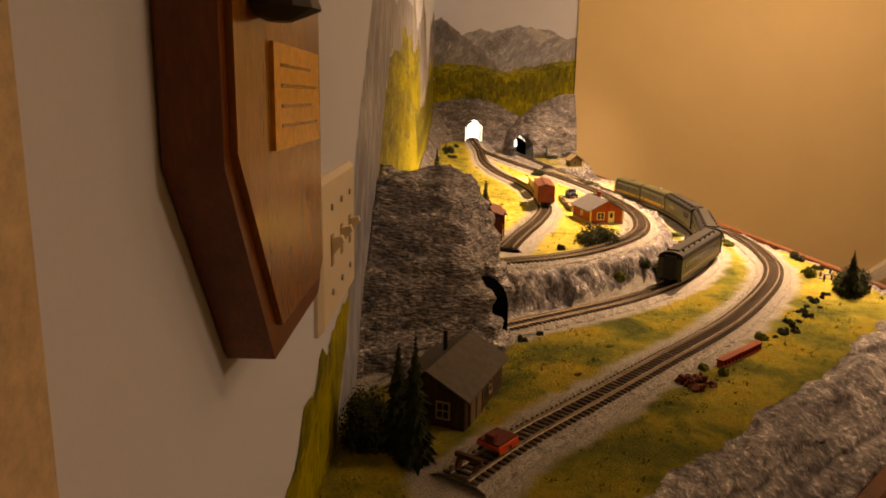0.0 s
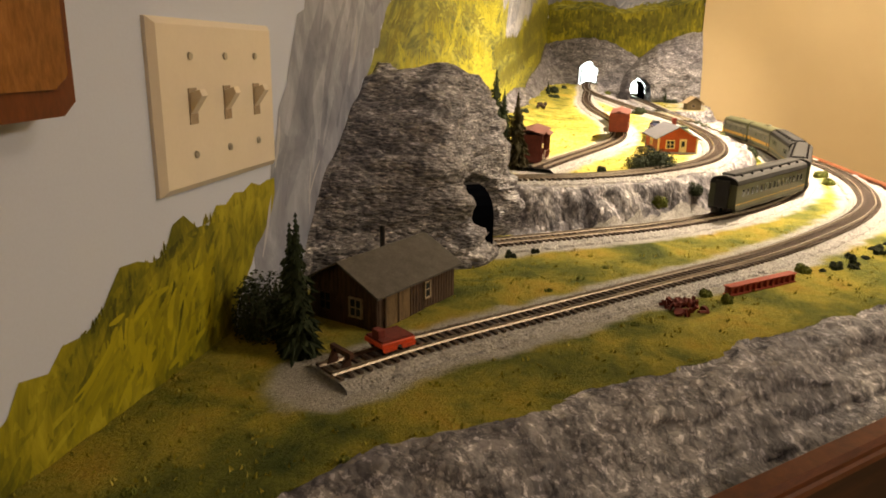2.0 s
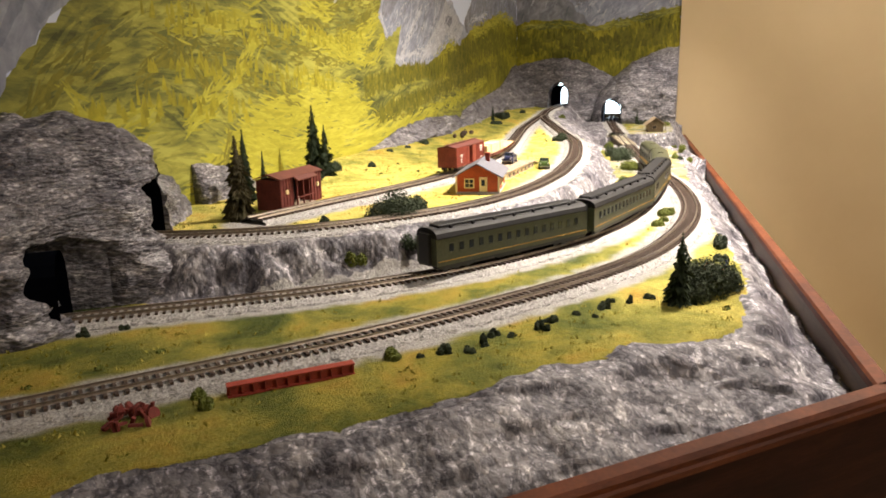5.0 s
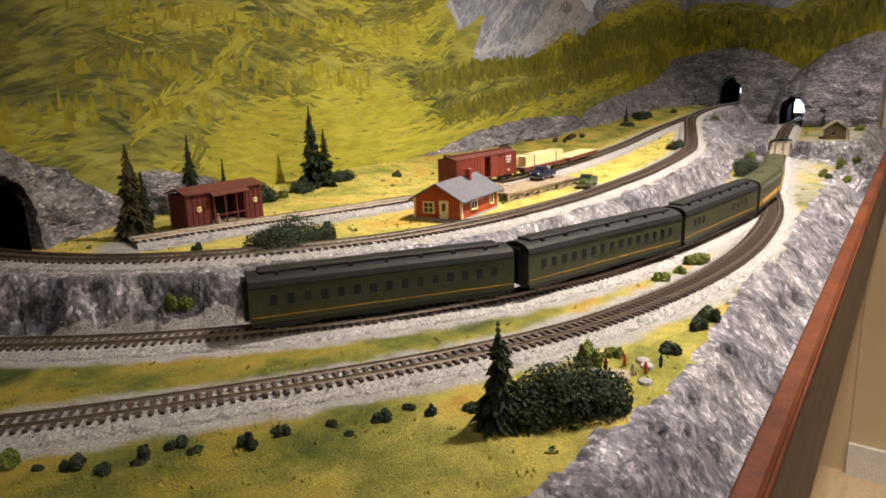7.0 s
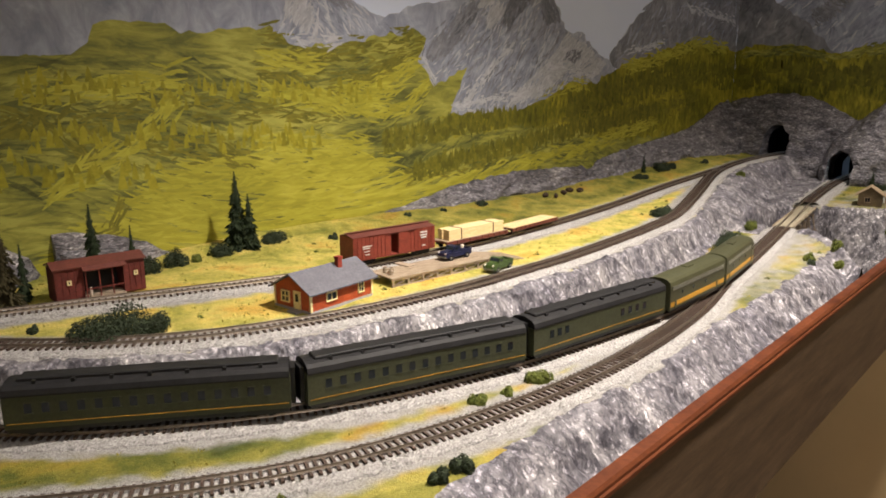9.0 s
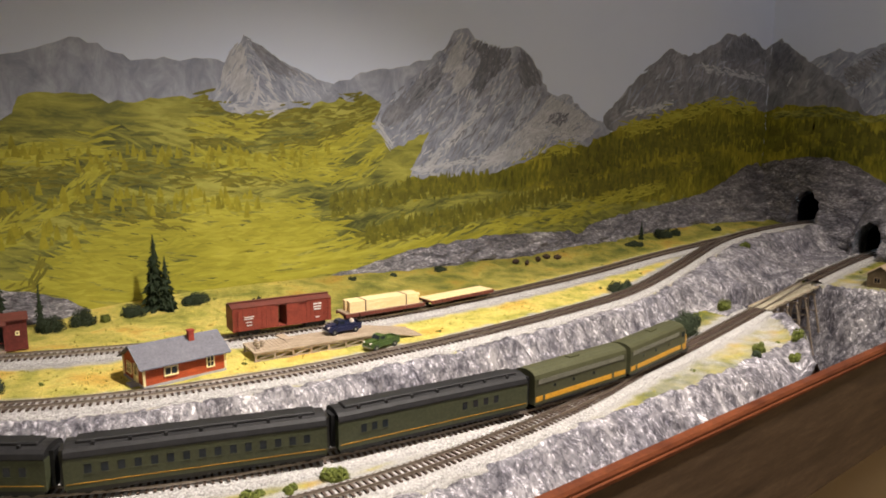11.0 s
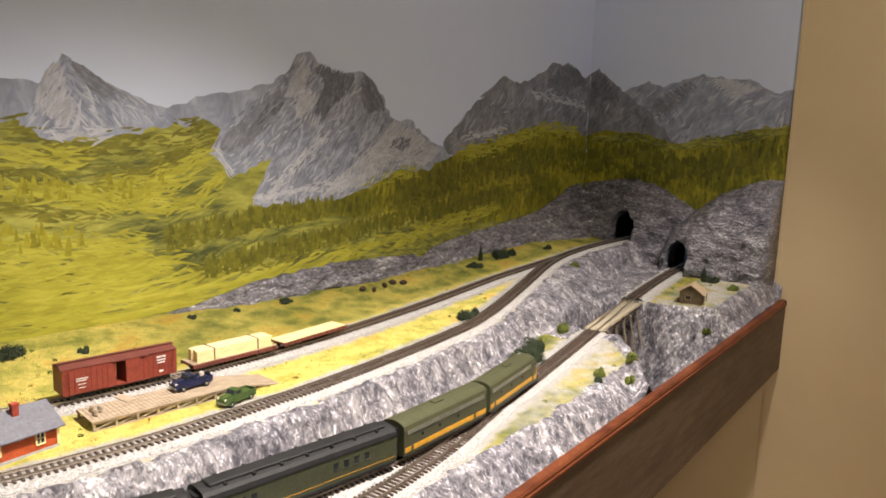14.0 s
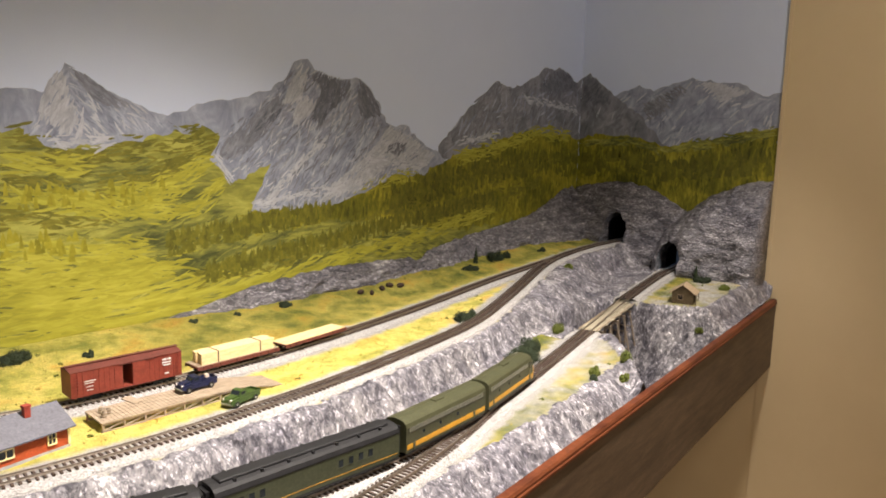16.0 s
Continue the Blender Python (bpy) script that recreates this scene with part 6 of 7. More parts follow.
part("roof", Build().prism([(-W / 2 - 0.003, H), (0, H + 0.006), (W / 2 + 0.003, H), (W / 2 + 0.003, H + 0.0015), (0, H + 0.0078), (-W / 2 - 0.003, H + 0.0015)], "x", -L / 2 - 0.002, L / 2 + 0.002), M_BOXROOF, bunk)
part("porch_roof", Build().prism([(-W / 2 - 0.010, H - 0.004), (-W / 2 - 0.001, H + 0.0005), (-W / 2 - 0.001, H + 0.002), (-W / 2 - 0.010, H - 0.0026)], "x", -0.022, 0.028), M_BOXROOF, bunk, "dark brown porch roof")
for x in (-0.0195, -0.004, 0.011, 0.0245):
    part("porch_post", Build().box(x, x + 0.0015, -W / 2 - 0.0055, -W / 2 - 0.004, 0.0053, H - 0.001), M_BUNK, bunk)
part("porch_rail", Build().box(-0.018, 0.0245, -W / 2 - 0.0052, -W / 2 - 0.0042, 0.0150, 0.0164), M_BUNK, bunk)
part("porch_step", Build().box(-0.012, -0.002, -W / 2 - 0.012, -W / 2 - 0.0062, 0.0, 0.003), M_DECK, bunk)
for x in (-0.051, -0.044, -0.037, -0.030, 0.033, 0.040, 0.047):
    part("rib", Build().box(x, x + 0.0009, -W / 2 - 0.0008, -W / 2, 0.004, H), M_BUNK, bunk)
window(bunk, side_m(-0.0365, -W / 2 - 0.0006, 0.026, 0), 0.0022, 0.0028, (1, 1), M_CREAM)
window(bunk, side_m(0.0405, -W / 2 - 0.0006, 0.026, 0), 0.0022, 0.0028, (1, 1), M_CREAM)

# small hut by the tunnel
hut = thing("plank_hut", pose(2.125, -0.548, resting(2.125, -0.548, 0.02), 0, 0, 14), "small weathered plank hut with tan gabled roof", "hut")
hut.scale = (1.18, 1.18, 1.18)
gabled(hut, 0.036, 0.040, 0.022, 0.036, M_HUT, M_HUTROOF, 0.006)
part("door", Build().box(-0.006, 0.006, -0.0208, -0.0201, 0.001, 0.018), M_SHEDWOOD, hut)
window(hut, side_m(-0.0184, 0.004, 0.012, -90), 0.008, 0.008, (2, 1), M_HUTROOF)
part("porch_post", Build().box(-0.017, -0.0155, -0.026, -0.0245, 0, 0.018), M_HUT, hut)
part("porch_post", Build().box(0.0155, 0.017, -0.026, -0.0245, 0, 0.018), M_HUT, hut)

# ---- timber bridge ----
bridge = thing("trestle_bridge", pose(0, 0, 0), "weathered timber trestle bridge carrying the main line", "bridge")
s_a = next(float(s) for s, p in zip(INNER[1], INNER[0]) if p[0] > 1.765)
s_b = next(float(s) for s, p in zip(INNER[1], INNER[0]) if p[0] > 2.055)
x0, y0, a0 = along(INNER, s_a)
x1, y1, a1 = along(INNER, s_b)
head = math.atan2(y1 - y0, x1 - x0)
span = math.hypot(x1 - x0, y1 - y0)
bm4 = Matrix.Translation((x0, y0, float(low_level(x0)) + 0.004)) @ Matrix.Rotation(head, 4, "Z")
for y in (-0.010, 0.0055):
    part("stringer", Build().box(-0.01, span + 0.01, y, y + 0.0045, -0.008, 0.0005, bm4), M_TIMBER, bridge)
for k in range(32):
    x = -0.004 + k * (span + 0.008) / 31
    part("deck_plank", Build().box(x, x + 0.0072, -0.020 + 0.0008 * math.sin(k * 5), 0.020 + 0.0008 * math.sin(k * 3), 0.0012, 0.0036, bm4), M_PLANK, bridge)
for y in (-0.019, 0.0175):
    part("guard_timber", Build().box(-0.006, span + 0.006, y, y + 0.0015, 0.0031, 0.0050, bm4), M_DECK, bridge)
for k in range(5):
    x = span * (0.14 + 0.18 * k)
    part("cap_beam", Build().box(x - 0.0025, x + 0.0025, -0.020, 0.020, -0.0125, -0.0082, bm4), M_TIMBER, bridge)
    for y, lean in ((-0.017, -0.026), (-0.006, -0.008), (0.006, 0.008), (0.017, 0.026)):
        part("post", Build().rod(bm4 @ Vector((x, y, -0.0125)), bm4 @ Vector((x, y + lean, -0.135)), 0.0019, 0.0021, 7), M_TIMBER, bridge)
    for z in (-0.045, -0.085):
        part("sash_brace", Build().rod(bm4 @ Vector((x + 0.002, -0.024 + z * 0.1, z)), bm4 @ Vector((x + 0.002, 0.024 - z * 0.1, z)), 0.0011, 0.0011, 5), M_TIMBER, bridge)

# ---- rolling stock ----
RAIL_TOP = 0.0096


def wheel_truck(parent, x, wheel_r=0.0058, base=0.015, axles=2):
    t = part("truck", Build().box(x - base * 0.75, x + base * 0.75, -0.0145, -0.0125, 0.004, 0.0085).box(x - base * 0.75, x + base * 0.75, 0.0125, 0.0145, 0.004, 0.0085).box(x - 0.004, x + 0.004, -0.0125, 0.0125, 0.006, 0.0095), M_BLACK, parent, "black truck frame")
    for k in range(axles):
        wx = x - base / 2 + base * k / (axles - 1)
        for y in (-0.0098, 0.0078):
            part("wheel", Build().rod((wx, y, wheel_r), (wx, y + 0.002, wheel_r), wheel_r, wheel_r * 0.94, 16), M_BLACK, t)
    return t


def car_at(name, line, level, s, base, label, category, group):
    x0, y0, _ = along(line, s - base / 2)
    x1, y1, _ = along(line, s + base / 2)
    a = math.degrees(math.atan2(y1 - y0, x1 - x0))
    xm, ym = (x0 + x1) / 2, (y0 + y1) / 2
    tilt = math.degrees(math.atan2(float(level(x1)) - float(level(x0)), base))
    return thing(name, pose(xm, ym, float(level(xm)) + RAIL_TOP, 0, -tilt, a), label, category, group)


def shell_profile(w, low, side, top, n=7):
    """Cross-section of a coach or engine body: straight sides and a rounded roof."""
    p = [(-w, low), (-w, side)]
    p += [(-w * math.cos(a), side + (top - side) * math.sin(a) ** 0.8) for a in np.linspace(0, math.pi, n + 2)[1:-1]]
    return p + [(w, side), (w, low)]


def engine(s, cab, label):
    t = car_at("locomotive", INNER, low_level, s, 0.10, label, "locomotive", "passenger train")
    half = 0.086
    w, low, side, top = 0.0175, 0.0085, 0.0405, 0.0500
    front = half - 0.030 if cab else half
    body = part("body", Build().prism(shell_profile(w, low, side, top), "x", -half, front), M_OLIVE, t, smooth=False)
    for sgn in (-1, 1):
        y0, y1 = sorted((sgn * w, sgn * (w + 0.0005)))
        part("gold_band", Build().box(-half + 0.002, half - (0.016 if cab else 0.002), y0, y1, 0.0125, 0.0185), M_GOLD, t, "gold painted side band")
        grille = part("grille_panel", Build().box(-half + 0.004, front - (0.004 if cab else 0.006), y0, y1, 0.0335, 0.0400), M_OLIVE, t)
        n = 42 if not cab else 34
        L = front - 0.006 + half - 0.006
        bars = Build()
        for k in range(n):
            x = -half + 0.006 + L * k / n
            bars.box(x, x + L / n * 0.6, *sorted((sgn * (w + 0.0005), sgn * (w + 0.0010))), 0.0340, 0.0395)
        part("grille", bars, M_GRILLE, grille, "silver-grey air grille")
        for x in (-0.052, -0.018, 0.020):
            part("porthole", Build().rod((x, sgn * (w + 0.0001), 0.0275), (x, sgn * (w + 0.0006), 0.0275), 0.0021, 0.0021, 12), M_GLASS, t)
        part("skirt", Build().box(-half + 0.002, half - 0.018, *sorted((sgn * (w - 0.002), sgn * w)), 0.0060, 0.0086), M_BLACK, t)
        for x in (-half + 0.013, half - 0.030):
            part("ladder", Build().box(x, x + 0.004, *sorted((sgn * (w + 0.0005), sgn * (w + 0.0011))), 0.0090, 0.0190), M_OLIVE, t)
    if cab:
        rows = []
        for x, ww, tp, sd in ((front, w, top, side), (front + 0.010, w, top - 0.0004, side), (front + 0.0145, w * 0.985, 0.0405, 0.0330), (front + 0.0185, w * 0.96, 0.0345, 0.0270), (half - 0.007, w * 0.88, 0.0335, 0.0250), (half - 0.002, w * 0.68, 0.0310, 0.0225), (half, w * 0.42, 0.0270, 0.0200)):
            rows.append([(x, y, z) for y, z in shell_profile(ww, low if x < half - 0.003 else low + 0.002, sd, tp)])
        part("cab_roof", Build().grid(rows[:2]), M_OLIVE, t)
        nose = Build().grid(rows[1:])
        n = len(rows[0])
        nose.f.append(tuple(len(nose.v) - n + i for i in range(n)))
        part("nose", nose, M_GOLD, t, "gold rounded nose")
        for sgn in (-1, 1):
            part("cab_side", Build().box(front - 0.0002, front + 0.0135, *sorted((sgn * (w - 0.001), sgn * (w + 0.0006))), 0.0186, 0.0400), M_OLIVE, t)
            part("cab_window", Build().box(front + 0.002, front + 0.009, *sorted((sgn * (w + 0.0006), sgn * (w + 0.0010))), 0.0300, 0.0375), M_GLASS, t)
            part("windshield", Build().add([(front + 0.0108, sgn * 0.0015, 0.0480), (front + 0.0150, sgn * 0.0015, 0.0395), (front + 0.0150, sgn * 0.0140, 0.0375), (front + 0.0112, sgn * 0.0125, 0.0455)], [(0, 1, 2, 3)]), M_GLASS, t)
        part("headlight", Build().rod((half - 0.0035, 0, 0.0285), (half + 0.0008, 0, 0.0285), 0.0028, 0.0024, 12), M_LETTER, t, "round white headlight")
        part("number_board", Build().box(half - 0.010, half - 0.006, -0.012, -0.0105, 0.0300, 0.0330), M_LETTER, t)
        part("pilot", Build().prism([(half - 0.020, 0.002), (half - 0.001, 0.002), (half + 0.0015, 0.0085), (half - 0.020, 0.0085)], "y", -0.0155, 0.0155), M_BLACK, t)
        part("horn", Build().rod((front - 0.006, 0.006, 0.0505), (front + 0.004, 0.006, 0.0505), 0.0007, 0.0012, 8), M_GRILLE, t)
    else:
        part("diaphragm", Build().box(half, half + 0.0035, -0.008, 0.008, 0.010, 0.042), M_BLACK, t)
    part("diaphragm", Build().box(-half - 0.0035, -half, -0.008, 0.008, 0.010, 0.042), M_BLACK, t)
    part("roof_hatch", Build().box(-0.012, 0.006, -0.0050, 0.0050, top - 0.0004, top + 0.0014, bevel=0.0004), M_OLIVE, t)
    part("fuel_tank", Build().box(-0.020, 0.020, -0.0140, 0.0140, 0.0030, 0.0084, bevel=0.001), M_BLACK, t)
    for x in (-0.054, 0.052):
        wheel_truck(t, x, 0.0057, 0.030, 2)
    part("coupler", Build().box(-half - 0.0075, -half, -0.0016, 0.0016, 0.006, 0.009), M_STEEL, t)
    return t


def coach(s, windows, label, half=0.118):
    t = car_at("passenger_coach", INNER, low_level, s, 0.16, label, "coach", "passenger train")
    w, low, side, top = 0.0175, 0.0095, 0.0390, 0.0495
    part("body", Build().prism(shell_profile(w, low, side, side + 0.0004, 3), "x", -half, half), M_COACH, t)
    part("roof", Build().prism(shell_profile(w + 0.0006, side - 0.0004, side + 0.001, top), "x", -half + 0.0005, half - 0.0005), M_ROOFBLACK, t, "black clerestory roof")
    part("clerestory", Build().box(-half + 0.010, half - 0.010, -0.0085, 0.0085, top - 0.004, top + 0.0022, bevel=0.001), M_ROOFBLACK, t)
    for k in range(7):
        x = -half + 0.025 + k * (2 * half - 0.05) / 6
        part("roof_vent", Build().box(x - 0.0015, x + 0.0015, 0.0095, 0.0125, top - 0.003, top + 0.001).box(x - 0.0015, x + 0.0015, -0.0125, -0.0095, top - 0.003, top + 0.001), M_ROOFBLACK, t)
    for sgn in (-1, 1):
        ys = sorted((sgn * w, sgn * (w + 0.0004)))
        part("letter_stripe", Build().box(-half + 0.002, half - 0.002, *ys, 0.0142, 0.0148), M_STRIPE, t, "thin gold stripe")
        for x in windows:
            win = part("window", Build().box(x - 0.0030, x + 0.0030, *sorted((sgn * w, sgn * (w + 0.0003))), 0.0235, 0.0325), M_GLASS, t, "dark window")
            part("frame", Build().box(x - 0.0036, x + 0.0036, *sorted((sgn * (w + 0.0003), sgn * (w + 0.0006))), 0.0228, 0.0236).box(x - 0.0036, x + 0.0036, *sorted((sgn * (w + 0.0003), sgn * (w + 0.0006))), 0.0324, 0.0331), M_COACH, win)
        part("underframe", Build().box(-half + 0.002, half - 0.002, *sorted((sgn * (w - 0.003), sgn * w)), 0.0062, 0.0096), M_BLACK, t)
    part("battery_box", Build().box(-0.030, 0.004, -0.0135, 0.0135, 0.0030, 0.0094), M_BLACK, t)
    for x in (-half - 0.004, half):
        part("diaphragm", Build().box(x, x + 0.004, -0.0085, 0.0085, 0.010, 0.044), M_BLACK, t)
    for x in (-0.085, 0.085):
        wheel_truck(t, x, 0.0052, 0.030, 3)
    return t


NOSE = next(float(s) for s, p in zip(INNER[1], INNER[0]) if p[0] > 1.45)
GAP = 0.009
c1 = NOSE - 0.086
engine(c1, True, "olive green streamlined diesel locomotive with gold band and nose")
c2 = c1 - 0.172 - GAP
engine(c2, False, "olive green cabless booster locomotive with gold band")
c3 = c2 - 0.086 - GAP - 0.118
coach(c3, [-0.090, -0.078, -0.066, 0.032, 0.046, 0.060, 0.074], "dark green baggage coach with black roof")
c4 = c3 - 0.236 - GAP
coach(c4, [-0.098 + 0.0140 * k for k in range(15)], "dark green passenger coach with black roof and window row")
c5 = c4 - 0.236 - GAP
coach(c5, [-0.098 + 0.0140 * k for k in range(15)], "dark green passenger coach with black roof and window row")


def s_at(line, x):
    return next(float(s) for s, p in zip(line[1], line[0]) if p[0] > x)


# boxcar on the spur
box = car_at("boxcar", SIDING, high_level, s_at(SIDING, 0.925), 0.09, "boxcar red freight car with its door slid open", "freight car", "cars on the spur")
L, W = 0.0715, 0.0170
shell = Build().box(-L, -0.008, -W, W, 0.009, 0.042).box(0.004, L, -W, W, 0.009, 0.042).box(-0.008, 0.004, W - 0.002, W, 0.009, 0.042).box(-0.008, 0.004, -W, W - 0.002, 0.009, 0.0105).box(-0.008, 0.004, -W, W - 0.002, 0.0395, 0.042)
part("body", shell, M_BOX, box)
part("roof", Build().prism([(-W - 0.001, 0.0421), (0, 0.0455), (W + 0.001, 0.0421)], "x", -L - 0.0008, L + 0.0008), M_BOXROOF, box)
part("running_board", Build().box(-L - 0.002, L + 0.002, -0.0032, 0.0032, 0.0462, 0.0470), M_BOXROOF, box)
part("roof_support", Build().box(-L, L, -0.0008, 0.0008, 0.0450, 0.0462), M_BOXROOF, box)
part("interior_shade", Build().box(-0.0079, 0.0039, W - 0.0035, W - 0.0021, 0.0106, 0.0394), M_LUMBER, box)
part("sliding_door", Build().box(0.0045, 0.0225, -W - 0.0014, -W - 0.0002, 0.0100, 0.0405), M_BOX, box)
part("door_rail", Build().box(-0.012, 0.034, -W - 0.0018, -W, 0.0406, 0.0416).box(-0.012, 0.034, -W - 0.0016, -W, 0.0090, 0.0098), M_BOXROOF, box)
for k in range(22):
    x = -L + 0.001 + k * (2 * L) / 22
    if -0.012 < x < 0.024:
        continue
    part("rib", Build().box(x, x + 0.0008, -W - 0.0006, -W, 0.010, 0.041), M_BOX, box)
for x in (-L + 0.004, L - 0.009):
    for k in range(7):
        part("rung", Build().box(x, x + 0.005, -W - 0.0016, -W - 0.0010, 0.013 + 0.004 * k, 0.0136 + 0.004 * k), M_BOX, box)
for x, z, wd, ht in ((-0.056, 0.0275, 0.014, 0.0012), (-0.056, 0.0250, 0.012, 0.0010), (-0.054, 0.0205, 0.009, 0.0009), (-0.053, 0.016, 0.008, 0.0009), (0.044, 0.0345, 0.006, 0.0022), (0.051, 0.0345, 0.005, 0.0022), (0.044, 0.0305, 0.012, 0.0018), (0.045, 0.0270, 0.010, 0.0016), (0.047, 0.015, 0.006, 0.0018)):
    part("lettering_bar", Build().box(x, x + wd, -W - 0.0009, -W - 0.0006, z, z + ht), M_LETTER, box, "white lettering bar")
for x in (-0.048, 0.048):
    wheel_truck(box, x, 0.0052, 0.020, 2)


def flatcar(s, load, label):
    t = car_at("flatcar", SIDING, high_level, s, 0.09, label, "freight car", "cars on the spur")
    L, W = 0.0700, 0.0165
    part("frame", Build().box(-L, L, -W, W, 0.0095, 0.0120), M_BOXROOF, t)
    part("side_sill", Build().box(-L, L, -W - 0.0008, -W, 0.0070, 0.0125).box(-L, L, W, W + 0.0008, 0.0070, 0.0125), M_BOXROOF, t)
    for k in range(26):
        x = -L + 0.001 + k * (2 * L - 0.002) / 26
        part("deck_plank", Build().box(x, x + 0.0050, -W, W, 0.0121, 0.0132), M_LUMBER if not load else M_DECK, t)
    for k in range(10):
        x = -L + 0.008 + k * 0.0138
        part("stake_pocket", Build().box(x, x + 0.002, -W - 0.0022, -W - 0.0008, 0.0085, 0.0128), M_BOXROOF, t)
    for x in (-0.048, 0.048):
        wheel_truck(t, x, 0.0052, 0.020, 2)
    return t


s_flat = s_at(SIDING, 1.090)
flatcar(s_flat, True, "brown flatcar under a lumber load")
x, y, a = along(SIDING, s_flat)
load = thing("lumber_load", pose(x, y, float(high_level(x)) + RAIL_TOP + 0.0132, 0, 0, math.degrees(a)), "pale stacked lumber load strapped onto a flatcar", "lumber")
for r in range(4):
    for c in range(5):
        part("plank", Build().box(-0.062 + 0.0015 * ((r * 3 + c) % 3), 0.062 - 0.0012 * ((r + c * 2) % 3), -0.0130 + c * 0.0052, -0.0130 + c * 0.0052 + 0.0050, r * 0.0040, r * 0.0040 + 0.0038), M_LUMBER, load)
for x in (-0.036, 0.036):
    part("strap", Build().box(x, x + 0.0015, -0.0136, 0.0136, 0.0160, 0.0166).box(x, x + 0.0015, -0.0138, -0.0131, 0, 0.0166).box(x, x + 0.0015, 0.0131, 0.0138, 0, 0.0166), M_BROWN, load)
flatcar(s_at(SIDING, 1.238), False, "brown flatcar with a bare pale plank deck")

# ---- freight platform and vehicles ----
PX, PY = 0.855, -0.383
pz = resting(0.95, -0.36, 0.03)
dock = thing("loading_platform", pose(PX, PY, pz, 0, 0, -2.5), "weathered timber loading platform with a ramp", "platform")
DL, DW, DH = 0.178, 0.052, 0.0125
for k in range(34):
    x = k * DL / 34
    part("deck_plank", Build().box(x, x + DL / 34 * 0.9, 0, DW, DH - 0.0016, DH), M_DECK, dock)
for k in range(12):
    x0 = DL + k * 0.0058
    z0, z1 = DH * (1 - k / 12.5), DH * (1 - (k + 1) / 12.5)
    part("ramp_plank", Build().prism([(x0, z0 - 0.0016), (x0 + 0.0052, z1 - 0.0016), (x0 + 0.0052, z1), (x0, z0)], "y", 0, DW), M_DECK, dock)
for y in (0.001, DW - 0.003):
    part("beam", Build().box(0, DL, y, y + 0.002, DH - 0.0040, DH - 0.0017), M_DECK, dock)
    part("sill_beam", Build().box(0, DL, y, y + 0.002, 0.0, 0.0016), M_DECK, dock)
    for k in range(8):
        x = 0.001 + k * (DL - 0.004) / 7
        part("post", Build().box(x, x + 0.0022, y, y + 0.002, 0.0016, DH - 0.0040), M_DECK, dock)
        if k < 7:
            part("brace", Build().rod((x + 0.002, y + 0.001, 0.0022), (x + (DL - 0.004) / 7, y + 0.001, DH - 0.0045), 0.0007, 0.0007, 5), M_DECK, dock)
for k, (x, y) in enumerate(((0.010, 0.018), (0.018, 0.026), (0.012, 0.033))):
    p = dock.matrix_world @ Vector((x, y, DH))
    brl = thing("barrel", Matrix.Translation(p), "small grey-brown barrel standing on the platform", "barrel", "barrels on the platform")
    part("barrel_wall", Build().lathe([(0.0026, 0), (0.0032, 0.003), (0.0032, 0.005), (0.0026, 0.008)], (0, 0, 0), 12), M_DECK, brl)
    for z in (0.0018, 0.0058):
        part("hoop", Build().lathe([(0.0033, z), (0.0034, z + 0.0008)], (0, 0, 0), 12), M_STEEL, brl)
p = dock.matrix_world @ Vector((0.056, 0.046, DH))
solid("gangplank", Build().box(-0.006, 0.006, -0.010, 0.016, 0.0, 0.0014), M_DECK, "weathered plank bridging platform and boxcar door", "plank", m=Matrix.Translation(p) @ Matrix.Rotation(radians(10), 4, "Z") @ Matrix.Rotation(radians(3), 4, "X"))


